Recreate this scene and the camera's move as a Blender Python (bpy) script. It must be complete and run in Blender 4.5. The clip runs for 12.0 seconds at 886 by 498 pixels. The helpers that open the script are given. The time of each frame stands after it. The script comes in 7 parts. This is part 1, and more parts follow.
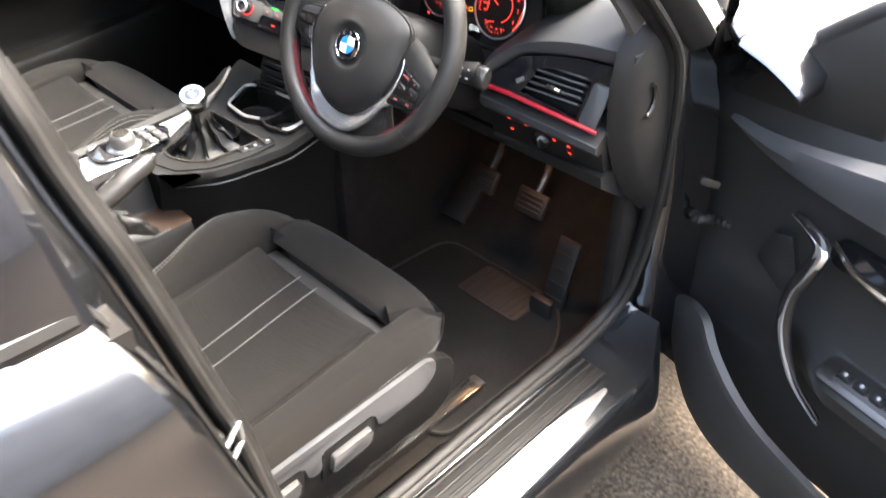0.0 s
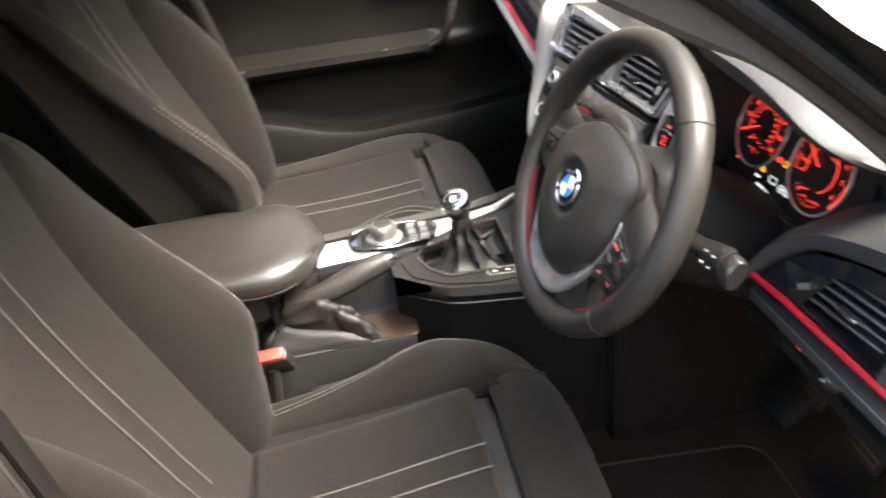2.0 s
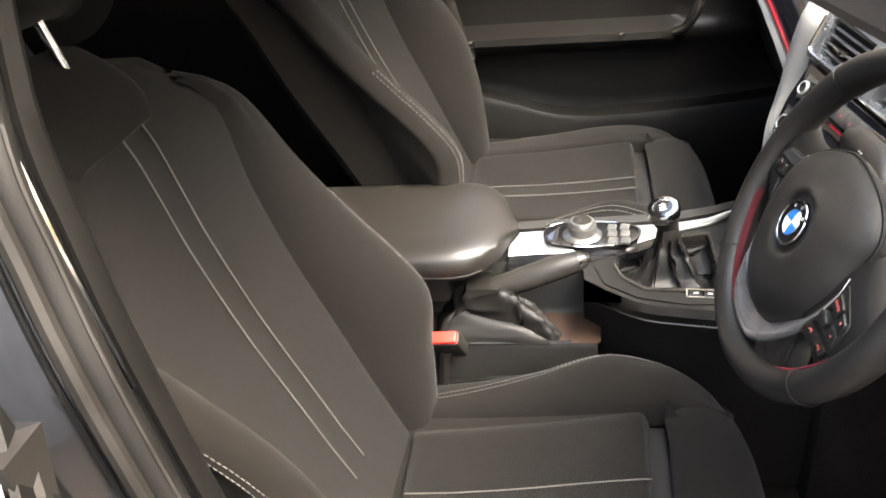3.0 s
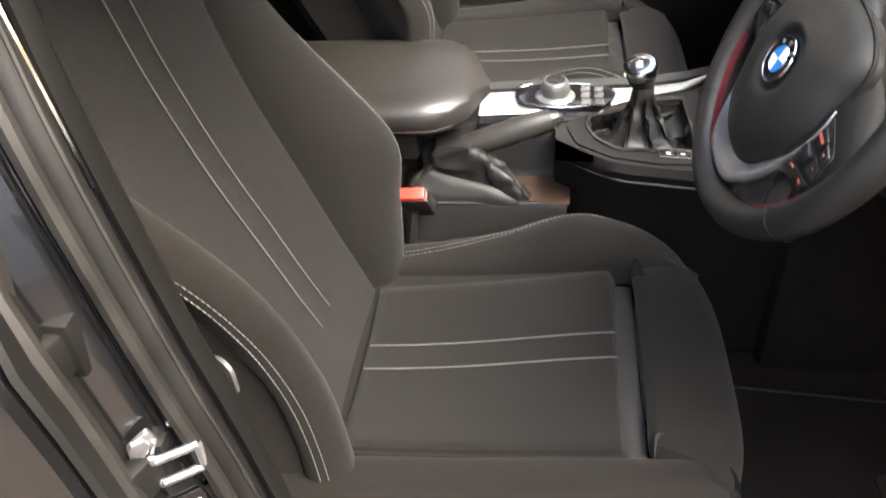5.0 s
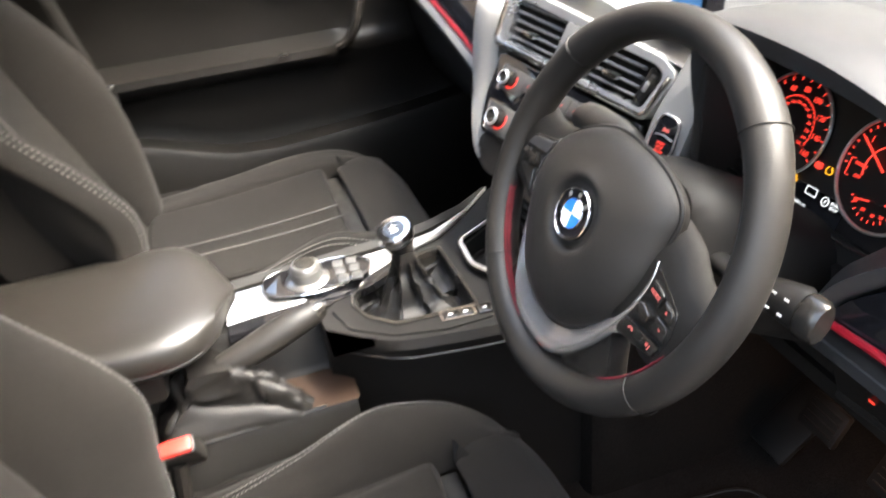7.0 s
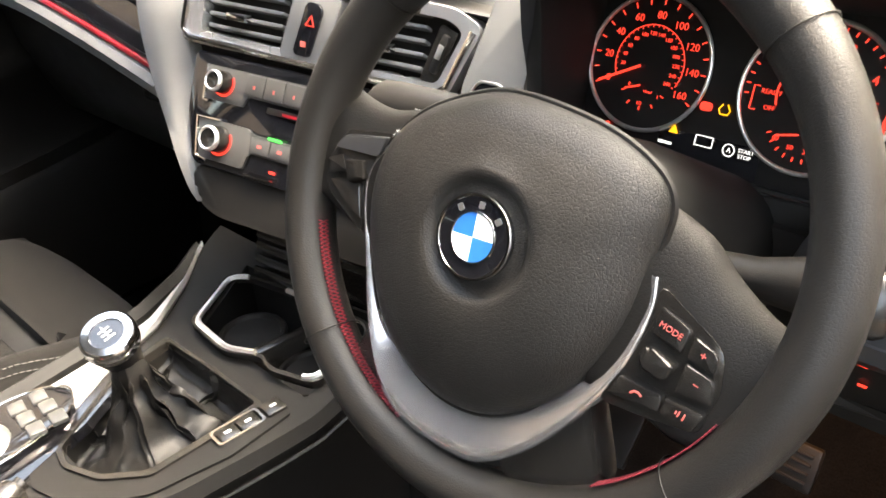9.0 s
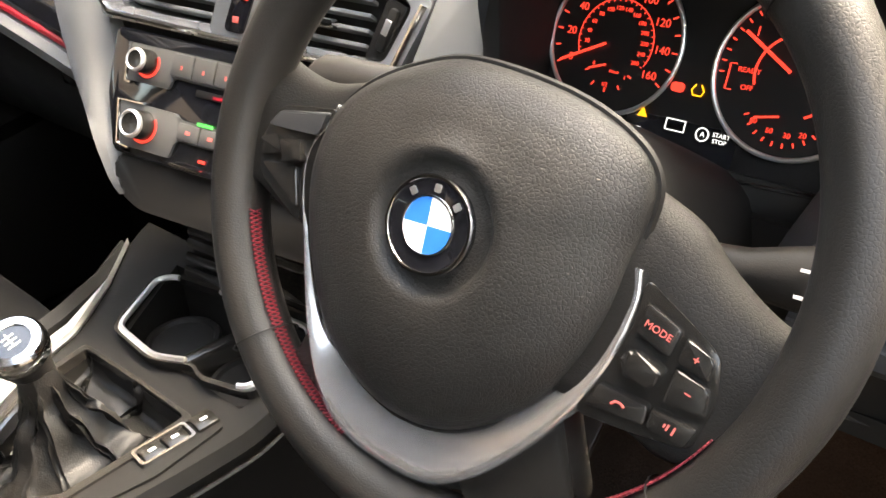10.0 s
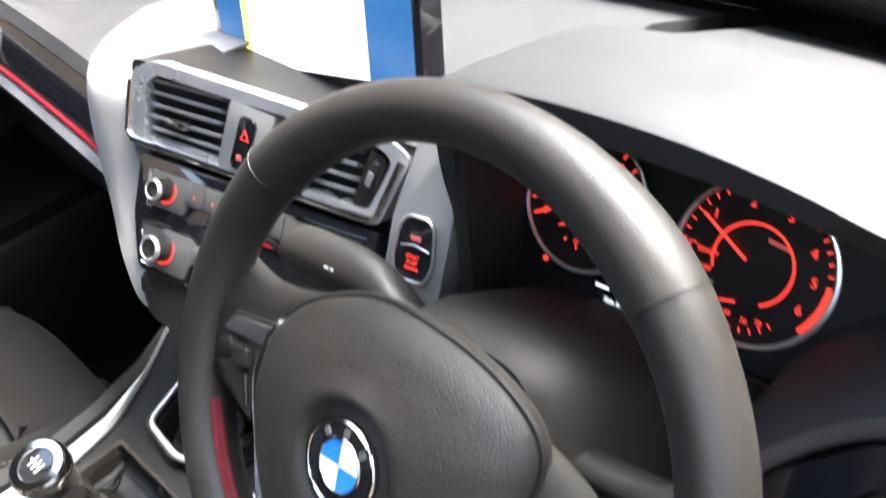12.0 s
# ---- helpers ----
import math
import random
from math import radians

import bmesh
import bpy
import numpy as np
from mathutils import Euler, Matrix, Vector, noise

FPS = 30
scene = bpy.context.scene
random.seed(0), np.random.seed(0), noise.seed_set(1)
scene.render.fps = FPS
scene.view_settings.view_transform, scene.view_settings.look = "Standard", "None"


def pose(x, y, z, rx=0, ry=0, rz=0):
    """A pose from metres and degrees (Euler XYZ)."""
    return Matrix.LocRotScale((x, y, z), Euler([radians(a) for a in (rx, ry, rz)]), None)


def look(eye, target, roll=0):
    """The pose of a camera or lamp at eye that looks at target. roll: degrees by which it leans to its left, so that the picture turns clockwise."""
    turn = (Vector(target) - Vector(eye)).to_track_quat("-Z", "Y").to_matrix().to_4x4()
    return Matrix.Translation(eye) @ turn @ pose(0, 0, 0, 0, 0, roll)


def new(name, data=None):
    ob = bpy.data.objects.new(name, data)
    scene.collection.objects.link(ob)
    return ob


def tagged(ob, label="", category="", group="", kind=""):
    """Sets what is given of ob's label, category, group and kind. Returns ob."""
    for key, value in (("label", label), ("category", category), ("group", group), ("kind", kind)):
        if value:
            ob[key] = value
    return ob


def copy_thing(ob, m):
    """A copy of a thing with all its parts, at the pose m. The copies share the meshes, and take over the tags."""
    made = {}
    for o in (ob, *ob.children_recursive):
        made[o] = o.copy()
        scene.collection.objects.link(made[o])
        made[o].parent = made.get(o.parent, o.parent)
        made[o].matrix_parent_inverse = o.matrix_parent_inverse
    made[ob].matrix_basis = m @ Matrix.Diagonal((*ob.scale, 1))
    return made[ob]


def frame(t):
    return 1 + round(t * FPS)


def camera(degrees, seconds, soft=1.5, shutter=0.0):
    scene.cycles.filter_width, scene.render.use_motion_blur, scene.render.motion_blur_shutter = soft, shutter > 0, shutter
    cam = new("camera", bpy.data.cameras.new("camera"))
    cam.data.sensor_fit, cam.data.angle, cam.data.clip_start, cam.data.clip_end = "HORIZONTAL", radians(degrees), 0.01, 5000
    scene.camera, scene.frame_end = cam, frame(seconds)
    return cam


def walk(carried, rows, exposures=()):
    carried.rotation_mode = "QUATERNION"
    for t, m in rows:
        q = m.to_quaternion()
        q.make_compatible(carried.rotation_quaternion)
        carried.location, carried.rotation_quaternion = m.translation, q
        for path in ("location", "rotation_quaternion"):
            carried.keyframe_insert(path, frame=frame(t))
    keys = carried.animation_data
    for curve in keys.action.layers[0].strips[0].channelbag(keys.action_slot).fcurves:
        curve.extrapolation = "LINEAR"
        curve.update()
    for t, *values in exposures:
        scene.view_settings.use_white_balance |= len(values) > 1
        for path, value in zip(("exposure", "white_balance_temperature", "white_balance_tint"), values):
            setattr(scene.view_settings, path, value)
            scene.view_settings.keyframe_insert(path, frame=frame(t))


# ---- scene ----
cam = camera(57.5, 12.0, 1.5, 0.4)
PATH = [
    (0, (1.241, -0.702, 1.399), (0.127, 0.425, 0.179), -0.2),
    (0.5, (1.323, -0.545, 1.384), (-0.04, 0.41, 0.273), -2.7),
    (1, (1.273, -0.438, 1.361), (-0.201, 0.382, 0.287), -4.4),
    (1.5, (1.212, -0.334, 1.339), (-0.38, 0.279, 0.295), -4.7),
    (2, (1.136, -0.232, 1.328), (-0.575, -0.051, 0.308), -6.8),
    (2.5, (1.086, -0.199, 1.326), (-0.634, -0.373, 0.32), -7.3),
    (2.7, (1.072, -0.197, 1.327), (-0.639, -0.492, 0.335), -6.6),
    (4.5, (1.058, -0.202, 1.276), (-0.531, -0.54, 0.11), -4.1),
    (5, (1.084, -0.216, 1.256), (-0.47, -0.457, 0.02), -3.6),
    (5.5, (1.102, -0.25, 1.227), (-0.437, -0.396, -0.041), -3.4),
    (6, (1.074, -0.282, 1.228), (-0.5, -0.298, -0.006), -2.5),
    (6.5, (0.985, -0.304, 1.242), (-0.657, -0.09, 0.121), -3.0),
    (7, (0.9, -0.267, 1.25), (-0.756, 0.185, 0.223), -5.8),
    (7.5, (0.814, -0.291, 1.258), (-0.75, 0.481, 0.281), -8.6),
    (7.7, (0.778, -0.302, 1.25), (-0.724, 0.59, 0.277), -9.3),
    (9.3, (0.585, -0.252, 1.113), (-0.616, 0.966, 0.077), -4.5),
    (9.5, (0.579, -0.244, 1.109), (-0.605, 0.994, 0.076), -4.2),
    (10, (0.567, -0.234, 1.093), (-0.568, 1.046, 0.057), -3.3),
    (10.5, (0.572, -0.235, 1.107), (-0.545, 1.054, 0.062), -3.3),
    (11, (0.603, -0.248, 1.141), (-0.528, 0.995, 0.055), -5.2),
    (11.5, (0.633, -0.193, 1.203), (-0.528, 0.911, 0.006), -8.1),
    (12, (0.605, -0.132, 1.201), (-0.693, 0.96, 0.142), -7.5),
]
walk(cam, [(t, look(eye, target, roll)) for t, eye, target, roll in PATH], [(0.0, 4.7, 6600, 10), (2.0, 4.25, 6800, 10), (2.7, 4.1, 6950, 10), (4.5, 3.85, 6650, 10), (5.5, 3.85, 6700, 10), (6.5, 4.2, 6950, 10), (7.5, 4.4, 6600, 10), (9.3, 4.55, 7700, 10), (10.5, 4.55, 7700, 10), (11.2, 4.5, 7100, 10), (12.0, 4.3, 6350, 10)])

# ---- world, sun, exposure ----
world = bpy.data.worlds.new("overcast_sky")
scene.world = world
world.use_nodes = True
wn = world.node_tree
sky = wn.nodes.new("ShaderNodeTexSky")
sky.sky_type, sky.sun_disc = "NISHITA", False
sky.sun_elevation, sky.sun_rotation = radians(56), radians(25)
sky.air_density, sky.dust_density, sky.ozone_density = 1.6, 8.0, 1.0
wn.links.new(sky.outputs[0], wn.nodes["Background"].inputs[0])
wn.nodes["Background"].inputs[1].default_value = 0.12
sun = new("sun", bpy.data.lights.new("sun", "SUN"))
sun.data.energy, sun.data.angle, sun.data.color = 0.9, radians(40), (0.955, 0.985, 1.0)
sun.matrix_world = look((0.8, 1.7, 2.8), (0, 0, 0))
scene.view_settings.exposure = 3.2

# ---- materials ----


def material(name, colour, rough=0.5, metal=0.0, vary=0.15, vary_scale=9.0, bump=0.0, bump_scale=900.0, grain="noise",
             coat=0.0, sheen=0.0, glow=None, glow_strength=0.0, spec=0.5, dust=0.0, fleck=0.0, fleck_scale=900.0):
    m = bpy.data.materials.new(name)
    m.use_nodes = True
    nt = m.node_tree
    b = nt.nodes["Principled BSDF"]
    b.inputs["Roughness"].default_value, b.inputs["Metallic"].default_value = rough, metal
    b.inputs["Coat Weight"].default_value, b.inputs["Coat Roughness"].default_value = coat, 0.04
    b.inputs["Sheen Weight"].default_value, b.inputs["Specular IOR Level"].default_value = sheen, spec
    tc = nt.nodes.new("ShaderNodeTexCoord")
    coarse = nt.nodes.new("ShaderNodeTexNoise")
    coarse.inputs["Scale"].default_value, coarse.inputs["Detail"].default_value = vary_scale, 5
    nt.links.new(tc.outputs["Object"], coarse.inputs["Vector"])
    ramp = nt.nodes.new("ShaderNodeMapRange")
    ramp.inputs[1].default_value, ramp.inputs[2].default_value = 0.3, 0.7
    ramp.inputs[3].default_value, ramp.inputs[4].default_value = 1 - vary, 1 + vary
    nt.links.new(coarse.outputs["Fac"], ramp.inputs[0])
    mul = nt.nodes.new("ShaderNodeVectorMath")
    mul.operation = "SCALE"
    mul.inputs[0].default_value = colour
    nt.links.new(ramp.outputs[0], mul.inputs["Scale"])
    if fleck:
        yarn = nt.nodes.new("ShaderNodeTexNoise")
        yarn.inputs["Scale"].default_value, yarn.inputs["Detail"].default_value = fleck_scale, 2
        nt.links.new(tc.outputs["Object"], yarn.inputs["Vector"])
        span = nt.nodes.new("ShaderNodeMapRange")
        span.inputs[1].default_value, span.inputs[2].default_value = 0.3, 0.7
        span.inputs[3].default_value, span.inputs[4].default_value = 1 - fleck, 1 + fleck
        nt.links.new(yarn.outputs["Fac"], span.inputs[0])
        both = nt.nodes.new("ShaderNodeMath")
        both.operation = "MULTIPLY"
        nt.links.new(ramp.outputs[0], both.inputs[0])
        nt.links.new(span.outputs[0], both.inputs[1])
        nt.links.new(both.outputs[0], mul.inputs["Scale"])
    nt.links.new(mul.outputs[0], b.inputs["Base Color"])
    rr = nt.nodes.new("ShaderNodeMapRange")
    rr.inputs[1].default_value, rr.inputs[2].default_value = 0.3, 0.7
    rr.inputs[3].default_value, rr.inputs[4].default_value = rough * (1 - 0.5 * vary), min(1, rough * (1 + 0.5 * vary) + dust)
    nt.links.new(coarse.outputs["Fac"], rr.inputs[0])
    nt.links.new(rr.outputs[0], b.inputs["Roughness"])
    if bump:
        if grain == "leather":
            fine = nt.nodes.new("ShaderNodeTexVoronoi")
            fine.feature = "DISTANCE_TO_EDGE"
            warp = nt.nodes.new("ShaderNodeTexNoise")
            warp.inputs["Scale"].default_value = bump_scale * 0.5
            nt.links.new(tc.outputs["Object"], warp.inputs["Vector"])
            mixv = nt.nodes.new("ShaderNodeVectorMath")
            mixv.operation = "MULTIPLY_ADD"
            mixv.inputs[1].default_value = (0.9 / bump_scale,) * 3
            nt.links.new(warp.outputs["Color"], mixv.inputs[0])
            nt.links.new(tc.outputs["Object"], mixv.inputs[2])
            nt.links.new(mixv.outputs[0], fine.inputs["Vector"])
            clamp = nt.nodes.new("ShaderNodeMapRange")
            clamp.inputs[2].default_value = 0.18
            nt.links.new(fine.outputs["Distance"], clamp.inputs[0])
            height = clamp.outputs[0]
        elif grain == "weave":
            fine = nt.nodes.new("ShaderNodeTexWave")
            fine.wave_type, fine.bands_direction = "BANDS", "DIAGONAL"
            fine.inputs["Distortion"].default_value = 1.5
            fine.inputs["Detail"].default_value = 2
            nt.links.new(tc.outputs["Object"], fine.inputs["Vector"])
            height = fine.outputs["Fac"]
        else:
            fine = nt.nodes.new("ShaderNodeTexNoise")
            fine.inputs["Detail"].default_value = 3
            nt.links.new(tc.outputs["Object"], fine.inputs["Vector"])
            height = fine.outputs["Fac"]
        fine.inputs["Scale"].default_value = bump_scale
        bn = nt.nodes.new("ShaderNodeBump")
        bn.inputs["Strength"].default_value, bn.inputs["Distance"].default_value = bump, 0.0006
        nt.links.new(height, bn.inputs["Height"])
        nt.links.new(bn.outputs[0], b.inputs["Normal"])
    if glow:
        b.inputs["Emission Color"].default_value = (*glow, 1)
        b.inputs["Emission Strength"].default_value = glow_strength
    return m


def glass_material(name, tint, rough=0.0):
    m = bpy.data.materials.new(name)
    m.use_nodes = True
    b = m.node_tree.nodes["Principled BSDF"]
    b.inputs["Base Color"].default_value = (*tint, 1)
    b.inputs["Roughness"].default_value, b.inputs["IOR"].default_value = rough, 1.45
    b.inputs["Transmission Weight"].default_value = 1.0
    return m


SOFT = material("soft_touch_dash_plastic", (0.022, 0.0225, 0.0235), 0.44, bump=0.15, bump_scale=900, grain="leather", dust=0.06)
HARD = material("hard_black_plastic", (0.0092, 0.0084, 0.0077), 0.42, spec=0.3, bump=0.2, bump_scale=1100, dust=0.08)
SATIN = material("satin_black_plastic", (0.0120, 0.0110, 0.0099), 0.25, bump=0.05, bump_scale=1500)
WIPER = material("dark_grey_painted_arm", (0.06, 0.065, 0.075), 0.5, vary=0.1)
GREYT = material("light_grey_seat_trim_plastic", (0.040, 0.039, 0.038), 0.40, bump=0.2, bump_scale=1100, dust=0.05)
GREYP = material("grey_seat_trim_plastic", (0.031, 0.031, 0.032), 0.46, bump=0.2, bump_scale=1100, dust=0.05)
PIANO = material("gloss_black_trim", (0.006, 0.006, 0.007), 0.06, vary=0.1, coat=0.6)
SILVER = material("satin_silver_trim", (0.78, 0.77, 0.755), 0.34, metal=0.95, vary=0.04, vary_scale=25)
CHROME = material("polished_chrome", (0.80, 0.79, 0.78), 0.12, metal=1.0, vary=0.05, vary_scale=60)
LEATHER = material("black_grained_leather", (0.0125, 0.0115, 0.0105), 0.42, spec=0.34, bump=0.15, bump_scale=560, grain="leather", dust=0.1)
ARMLEA = material("black_armrest_leather", (0.0071, 0.0065, 0.0059), 0.34, spec=0.7, bump=0.12, bump_scale=600, grain="leather", dust=0.04)
SPOKE = material("smooth_black_spoke_cover", (0.0087, 0.0080, 0.0072), 0.58, spec=0.18, bump=0.2, bump_scale=540, grain="leather")
HOODM = material("soft_grained_hood_plastic", (0.0200, 0.0208, 0.0220), 0.52, spec=0.45, bump=0.2, bump_scale=900, grain="leather")
CONB = material("black_console_plastic", (0.0060, 0.0055, 0.0049), 0.6, spec=0.2, bump=0.2, bump_scale=1100)
SEALM = material("dark_flocked_seal", (0.0030, 0.0028, 0.0026), 0.6, spec=0.25, vary=0.25, vary_scale=30, bump=0.4, bump_scale=500)
LINING = material("matte_door_lining", (0.0027, 0.0025, 0.0023), 0.6, spec=0.2, bump=0.3, bump_scale=300)
# door trim in two tones: lighter on the open door, darkened for the shaded far door
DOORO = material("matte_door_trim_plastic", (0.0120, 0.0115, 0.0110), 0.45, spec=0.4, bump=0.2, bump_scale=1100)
DOORP = material("shade_darkened_door_trim", (0.0034, 0.0031, 0.0028), 0.4, spec=0.2, bump=0.2, bump_scale=1100)
RADIOG = material("dark_grey_radio_keys", (0.07, 0.069, 0.067), 0.36, metal=0.2, bump=0.03, bump_scale=1500)
PADLEA = material("airbag_cover_grain", (0.0142, 0.0130, 0.0117), 0.44, spec=0.36, bump=0.26, bump_scale=520, grain="leather", dust=0.1)
BOOT = material("soft_black_boot_leather", (0.0048, 0.0043, 0.0039), 0.5, spec=0.35, bump=0.3, bump_scale=500, grain="leather", vary=0.3)
FABRIC = material("anthracite_seat_fabric", (0.0066, 0.0058, 0.0051), 0.92, sheen=0.03, spec=0.12, fleck=0.28, fleck_scale=1100, bump=0.8, bump_scale=1600, vary=0.12, vary_scale=14)
MESHF = material("anthracite_ribbed_seat_fabric", (0.0062, 0.0054, 0.0047), 0.95, sheen=0.03, spec=0.12, fleck=0.34, fleck_scale=650, bump=1.0, bump_scale=230, grain="weave", vary=0.12, vary_scale=14)
THREAD = material("light_grey_thread", (0.115, 0.11, 0.105), 0.85, spec=0.2, vary=0.2, vary_scale=300)
REDTHREAD = material("red_thread", (0.14, 0.008, 0.016), 0.7, vary=0.2, vary_scale=300)
REDTRIM = material("red_accent_trim", (0.24, 0.006, 0.014), 0.3, vary=0.08, coat=0.3)
REDBUCKLE = material("red_release_button", (0.75, 0.03, 0.02), 0.35, vary=0.05)
CARPET = material("black_loop_carpet", (0.0085, 0.0072, 0.0062), 1.0, fleck=0.5, fleck_scale=420, spec=0.1, bump=1.0, bump_scale=420, vary=0.35, vary_scale=25)
MATC = material("dark_velour_floor_mat", (0.0085, 0.0076, 0.0070), 1.0, fleck=0.5, fleck_scale=520, spec=0.1, bump=1.0, bump_scale=500, vary=0.3, vary_scale=12)
PAINT = material("graphite_metallic_paint", (0.085, 0.086, 0.092), 0.16, metal=0.96, vary=0.05, coat=1.0, bump=0.04, bump_scale=3000)
RUBBER = material("black_rubber_seal", (0.0087, 0.0080, 0.0072), 0.5, spec=0.3, vary=0.25, vary_scale=30, dust=0.1)
ALU = material("brushed_sill_plate", (0.42, 0.42, 0.42), 0.40, metal=0.9, vary=0.05, vary_scale=20)
CAST = material("bright_zinc_casting", (0.36, 0.36, 0.37), 0.30, metal=0.9, vary=0.1, vary_scale=80)
LINER = material("anthracite_roof_lining", (0.045, 0.044, 0.043), 0.95, bump=0.4, bump_scale=900)
GRAVEL = material("tan_paving", (0.052, 0.041, 0.031), 0.95, fleck=0.6, fleck_scale=110, spec=0.2, bump=1.0, bump_scale=140, vary=0.65, vary_scale=150)
PALEW = material("pale_grey_render", (0.36, 0.36, 0.365), 0.9, bump=0.6, bump_scale=30, vary=0.25, vary_scale=2)
BRICKW = material("brown_render", (0.075, 0.058, 0.044), 0.9, bump=0.6, bump_scale=30, vary=0.3, vary_scale=2)
COWLB = material("rough_black_cowl", (0.0045, 0.0042, 0.004), 1.0, spec=0.0, bump=0.3, bump_scale=400)
INSERT = material("brushed_silver_wheel_trim", (0.72, 0.70, 0.68), 0.26, metal=0.89, vary=0.06, vary_scale=30)
# brown holds the warm reflection on the dark tray
TRAYB = material("worn_warm_lit_tray_lining", (0.040, 0.024, 0.016), 0.5, spec=0.3, vary=0.3, vary_scale=20, bump=0.1, bump_scale=700)
POCKET = material("dark_pocket_plastic", (0.022, 0.0215, 0.021), 0.42, spec=0.4, bump=0.2, bump_scale=1100)
# heel pad rubber, with warm footwell light put into its brown
HEELP = material("warm_lit_rubber", (0.0115, 0.0082, 0.0060), 0.6, spec=0.3, vary=0.3, vary_scale=30, bump=0.2, bump_scale=600)
KNOBM = material("satin_grey_control_metal", (0.30, 0.295, 0.29), 0.30, metal=0.9, vary=0.1, vary_scale=80)
PILLARF = material("warm_grey_pillar_fabric", (0.060, 0.052, 0.046), 0.9, sheen=0.05, spec=0.1, bump=0.5, bump_scale=900)
MATTE = material("matte_black_trim", (0.0060, 0.0055, 0.0049), 0.62, spec=0.25, bump=0.2, bump_scale=1100)
SWEPT = material("satin_grey_dash_trim", (0.18, 0.18, 0.178), 0.36, bump=0.06, bump_scale=1200, dust=0.05)
VENTG = material("satin_light_grey_vent_trim", (0.58, 0.58, 0.575), 0.28, metal=0.75, bump=0.03, bump_scale=1500)
STRIPE = material("grey_piping", (0.055, 0.053, 0.05), 0.85, vary=0.2, vary_scale=200)
GLASS = glass_material("window_glass", (0.93, 0.95, 0.95))
DIAL = material("black_dial", (0.006, 0.005, 0.005), 0.4, vary=0.1)
REDGLOW = material("red_instrument_light", (0.2, 0.01, 0.01), 0.5, glow=(1.0, 0.055, 0.035), glow_strength=0.085)
AMBER = material("amber_warning_light", (0.2, 0.1, 0.01), 0.5, glow=(1.0, 0.45, 0.02), glow_strength=0.09)
GREENG = material("green_telltale", (0.02, 0.2, 0.03), 0.5, glow=(0.05, 1.0, 0.12), glow_strength=0.07)
WHITEG = material("white_display_text", (0.2, 0.2, 0.2), 0.5, glow=(0.9, 0.95, 1.0), glow_strength=0.08)
PRINTR = material("red_lit_symbol", (0.45, 0.09, 0.08), 0.5, glow=(1.0, 0.16, 0.12), glow_strength=0.016)
PRINTW = material("white_print", (0.6, 0.6, 0.6), 0.6, vary=0.1)
SCREENW = material("white_map_screen", (0.3, 0.3, 0.3), 0.25, glow=(1.0, 1.0, 0.94), glow_strength=0.12)
SCREENB = material("blue_screen_band", (0.02, 0.08, 0.2), 0.25, glow=(0.035, 0.14, 0.29), glow_strength=0.042)
SCREENY = material("yellow_screen_strip", (0.3, 0.25, 0.05), 0.25, glow=(1.0, 0.86, 0.28), glow_strength=0.075)
BLUE = material("blue_enamel", (0.02, 0.16, 0.52), 0.25, vary=0.05, coat=0.4)
WHITEE = material("white_enamel", (0.8, 0.8, 0.8), 0.25, vary=0.03, coat=0.4)
LABELW = material("white_sticker", (0.7, 0.69, 0.66), 0.5, vary=0.1)
AMBERP = material("clear_warm_lens", (0.5, 0.3, 0.15), 0.3, glow=(1.0, 0.45, 0.15), glow_strength=0.08)

# ---- tools for building ----


def thing(name, label, category, at=(0, 0, 0), group="", kind=""):
    e = new(name)
    e.location = at
    e.empty_display_size = 0.05
    return tagged(e, label, category, group, kind)


def root_of(ob):
    off = Vector((0, 0, 0))
    while ob:
        off += ob.location
        ob = ob.parent
    return off


def part(name, bm, mat, parent=None, label="", smooth=40, kind=""):
    """One mesh object from bm, in world metres, under parent."""
    if parent:
        bmesh.ops.translate(bm, verts=bm.verts, vec=-root_of(parent))
    bmesh.ops.recalc_face_normals(bm, faces=bm.faces)
    me = bpy.data.meshes.new(name)
    bm.to_mesh(me)
    bm.free()
    me.materials.append(mat)
    if smooth:
        for p in me.polygons:
            p.use_smooth = True
        me.set_sharp_from_angle(angle=radians(smooth))
    ob = new(name, me)
    ob.parent = parent
    return tagged(ob, label, kind=kind)


def struct(name, bm, mat, label, category, smooth=40):
    return tagged(part(name, bm, mat, None, label, smooth), category=category, kind="structure")


def basis(o, u, v):
    """Matrix with origin o, x axis along u, y axis near v."""
    u = Vector(u).normalized()
    v = Vector(v)
    v = (v - u * u.dot(v)).normalized()
    n = u.cross(v)
    return Matrix(((u.x, v.x, n.x, o[0]), (u.y, v.y, n.y, o[1]), (u.z, v.z, n.z, o[2]), (0, 0, 0, 1)))


def spline(pts, n=6, closed=False):
    """Points of a smooth curve through pts."""
    p = [Vector(q) for q in pts]
    out = []
    k = len(p)
    for i in range(k if closed else k - 1):
        a = p[(i - 1) % k] if closed or i else p[0] * 2 - p[1]
        b, c = p[i], p[(i + 1) % k]
        d = p[(i + 2) % k] if closed or i + 2 < k else p[-1] * 2 - p[-2]
        for j in range(n):
            t = j / n
            out.append(0.5 * (2 * b + (c - a) * t + (2 * a - 5 * b + 4 * c - d) * t * t + (3 * b - a - 3 * c + d) * t ** 3))
    if not closed:
        out.append(p[-1].copy())
    return out


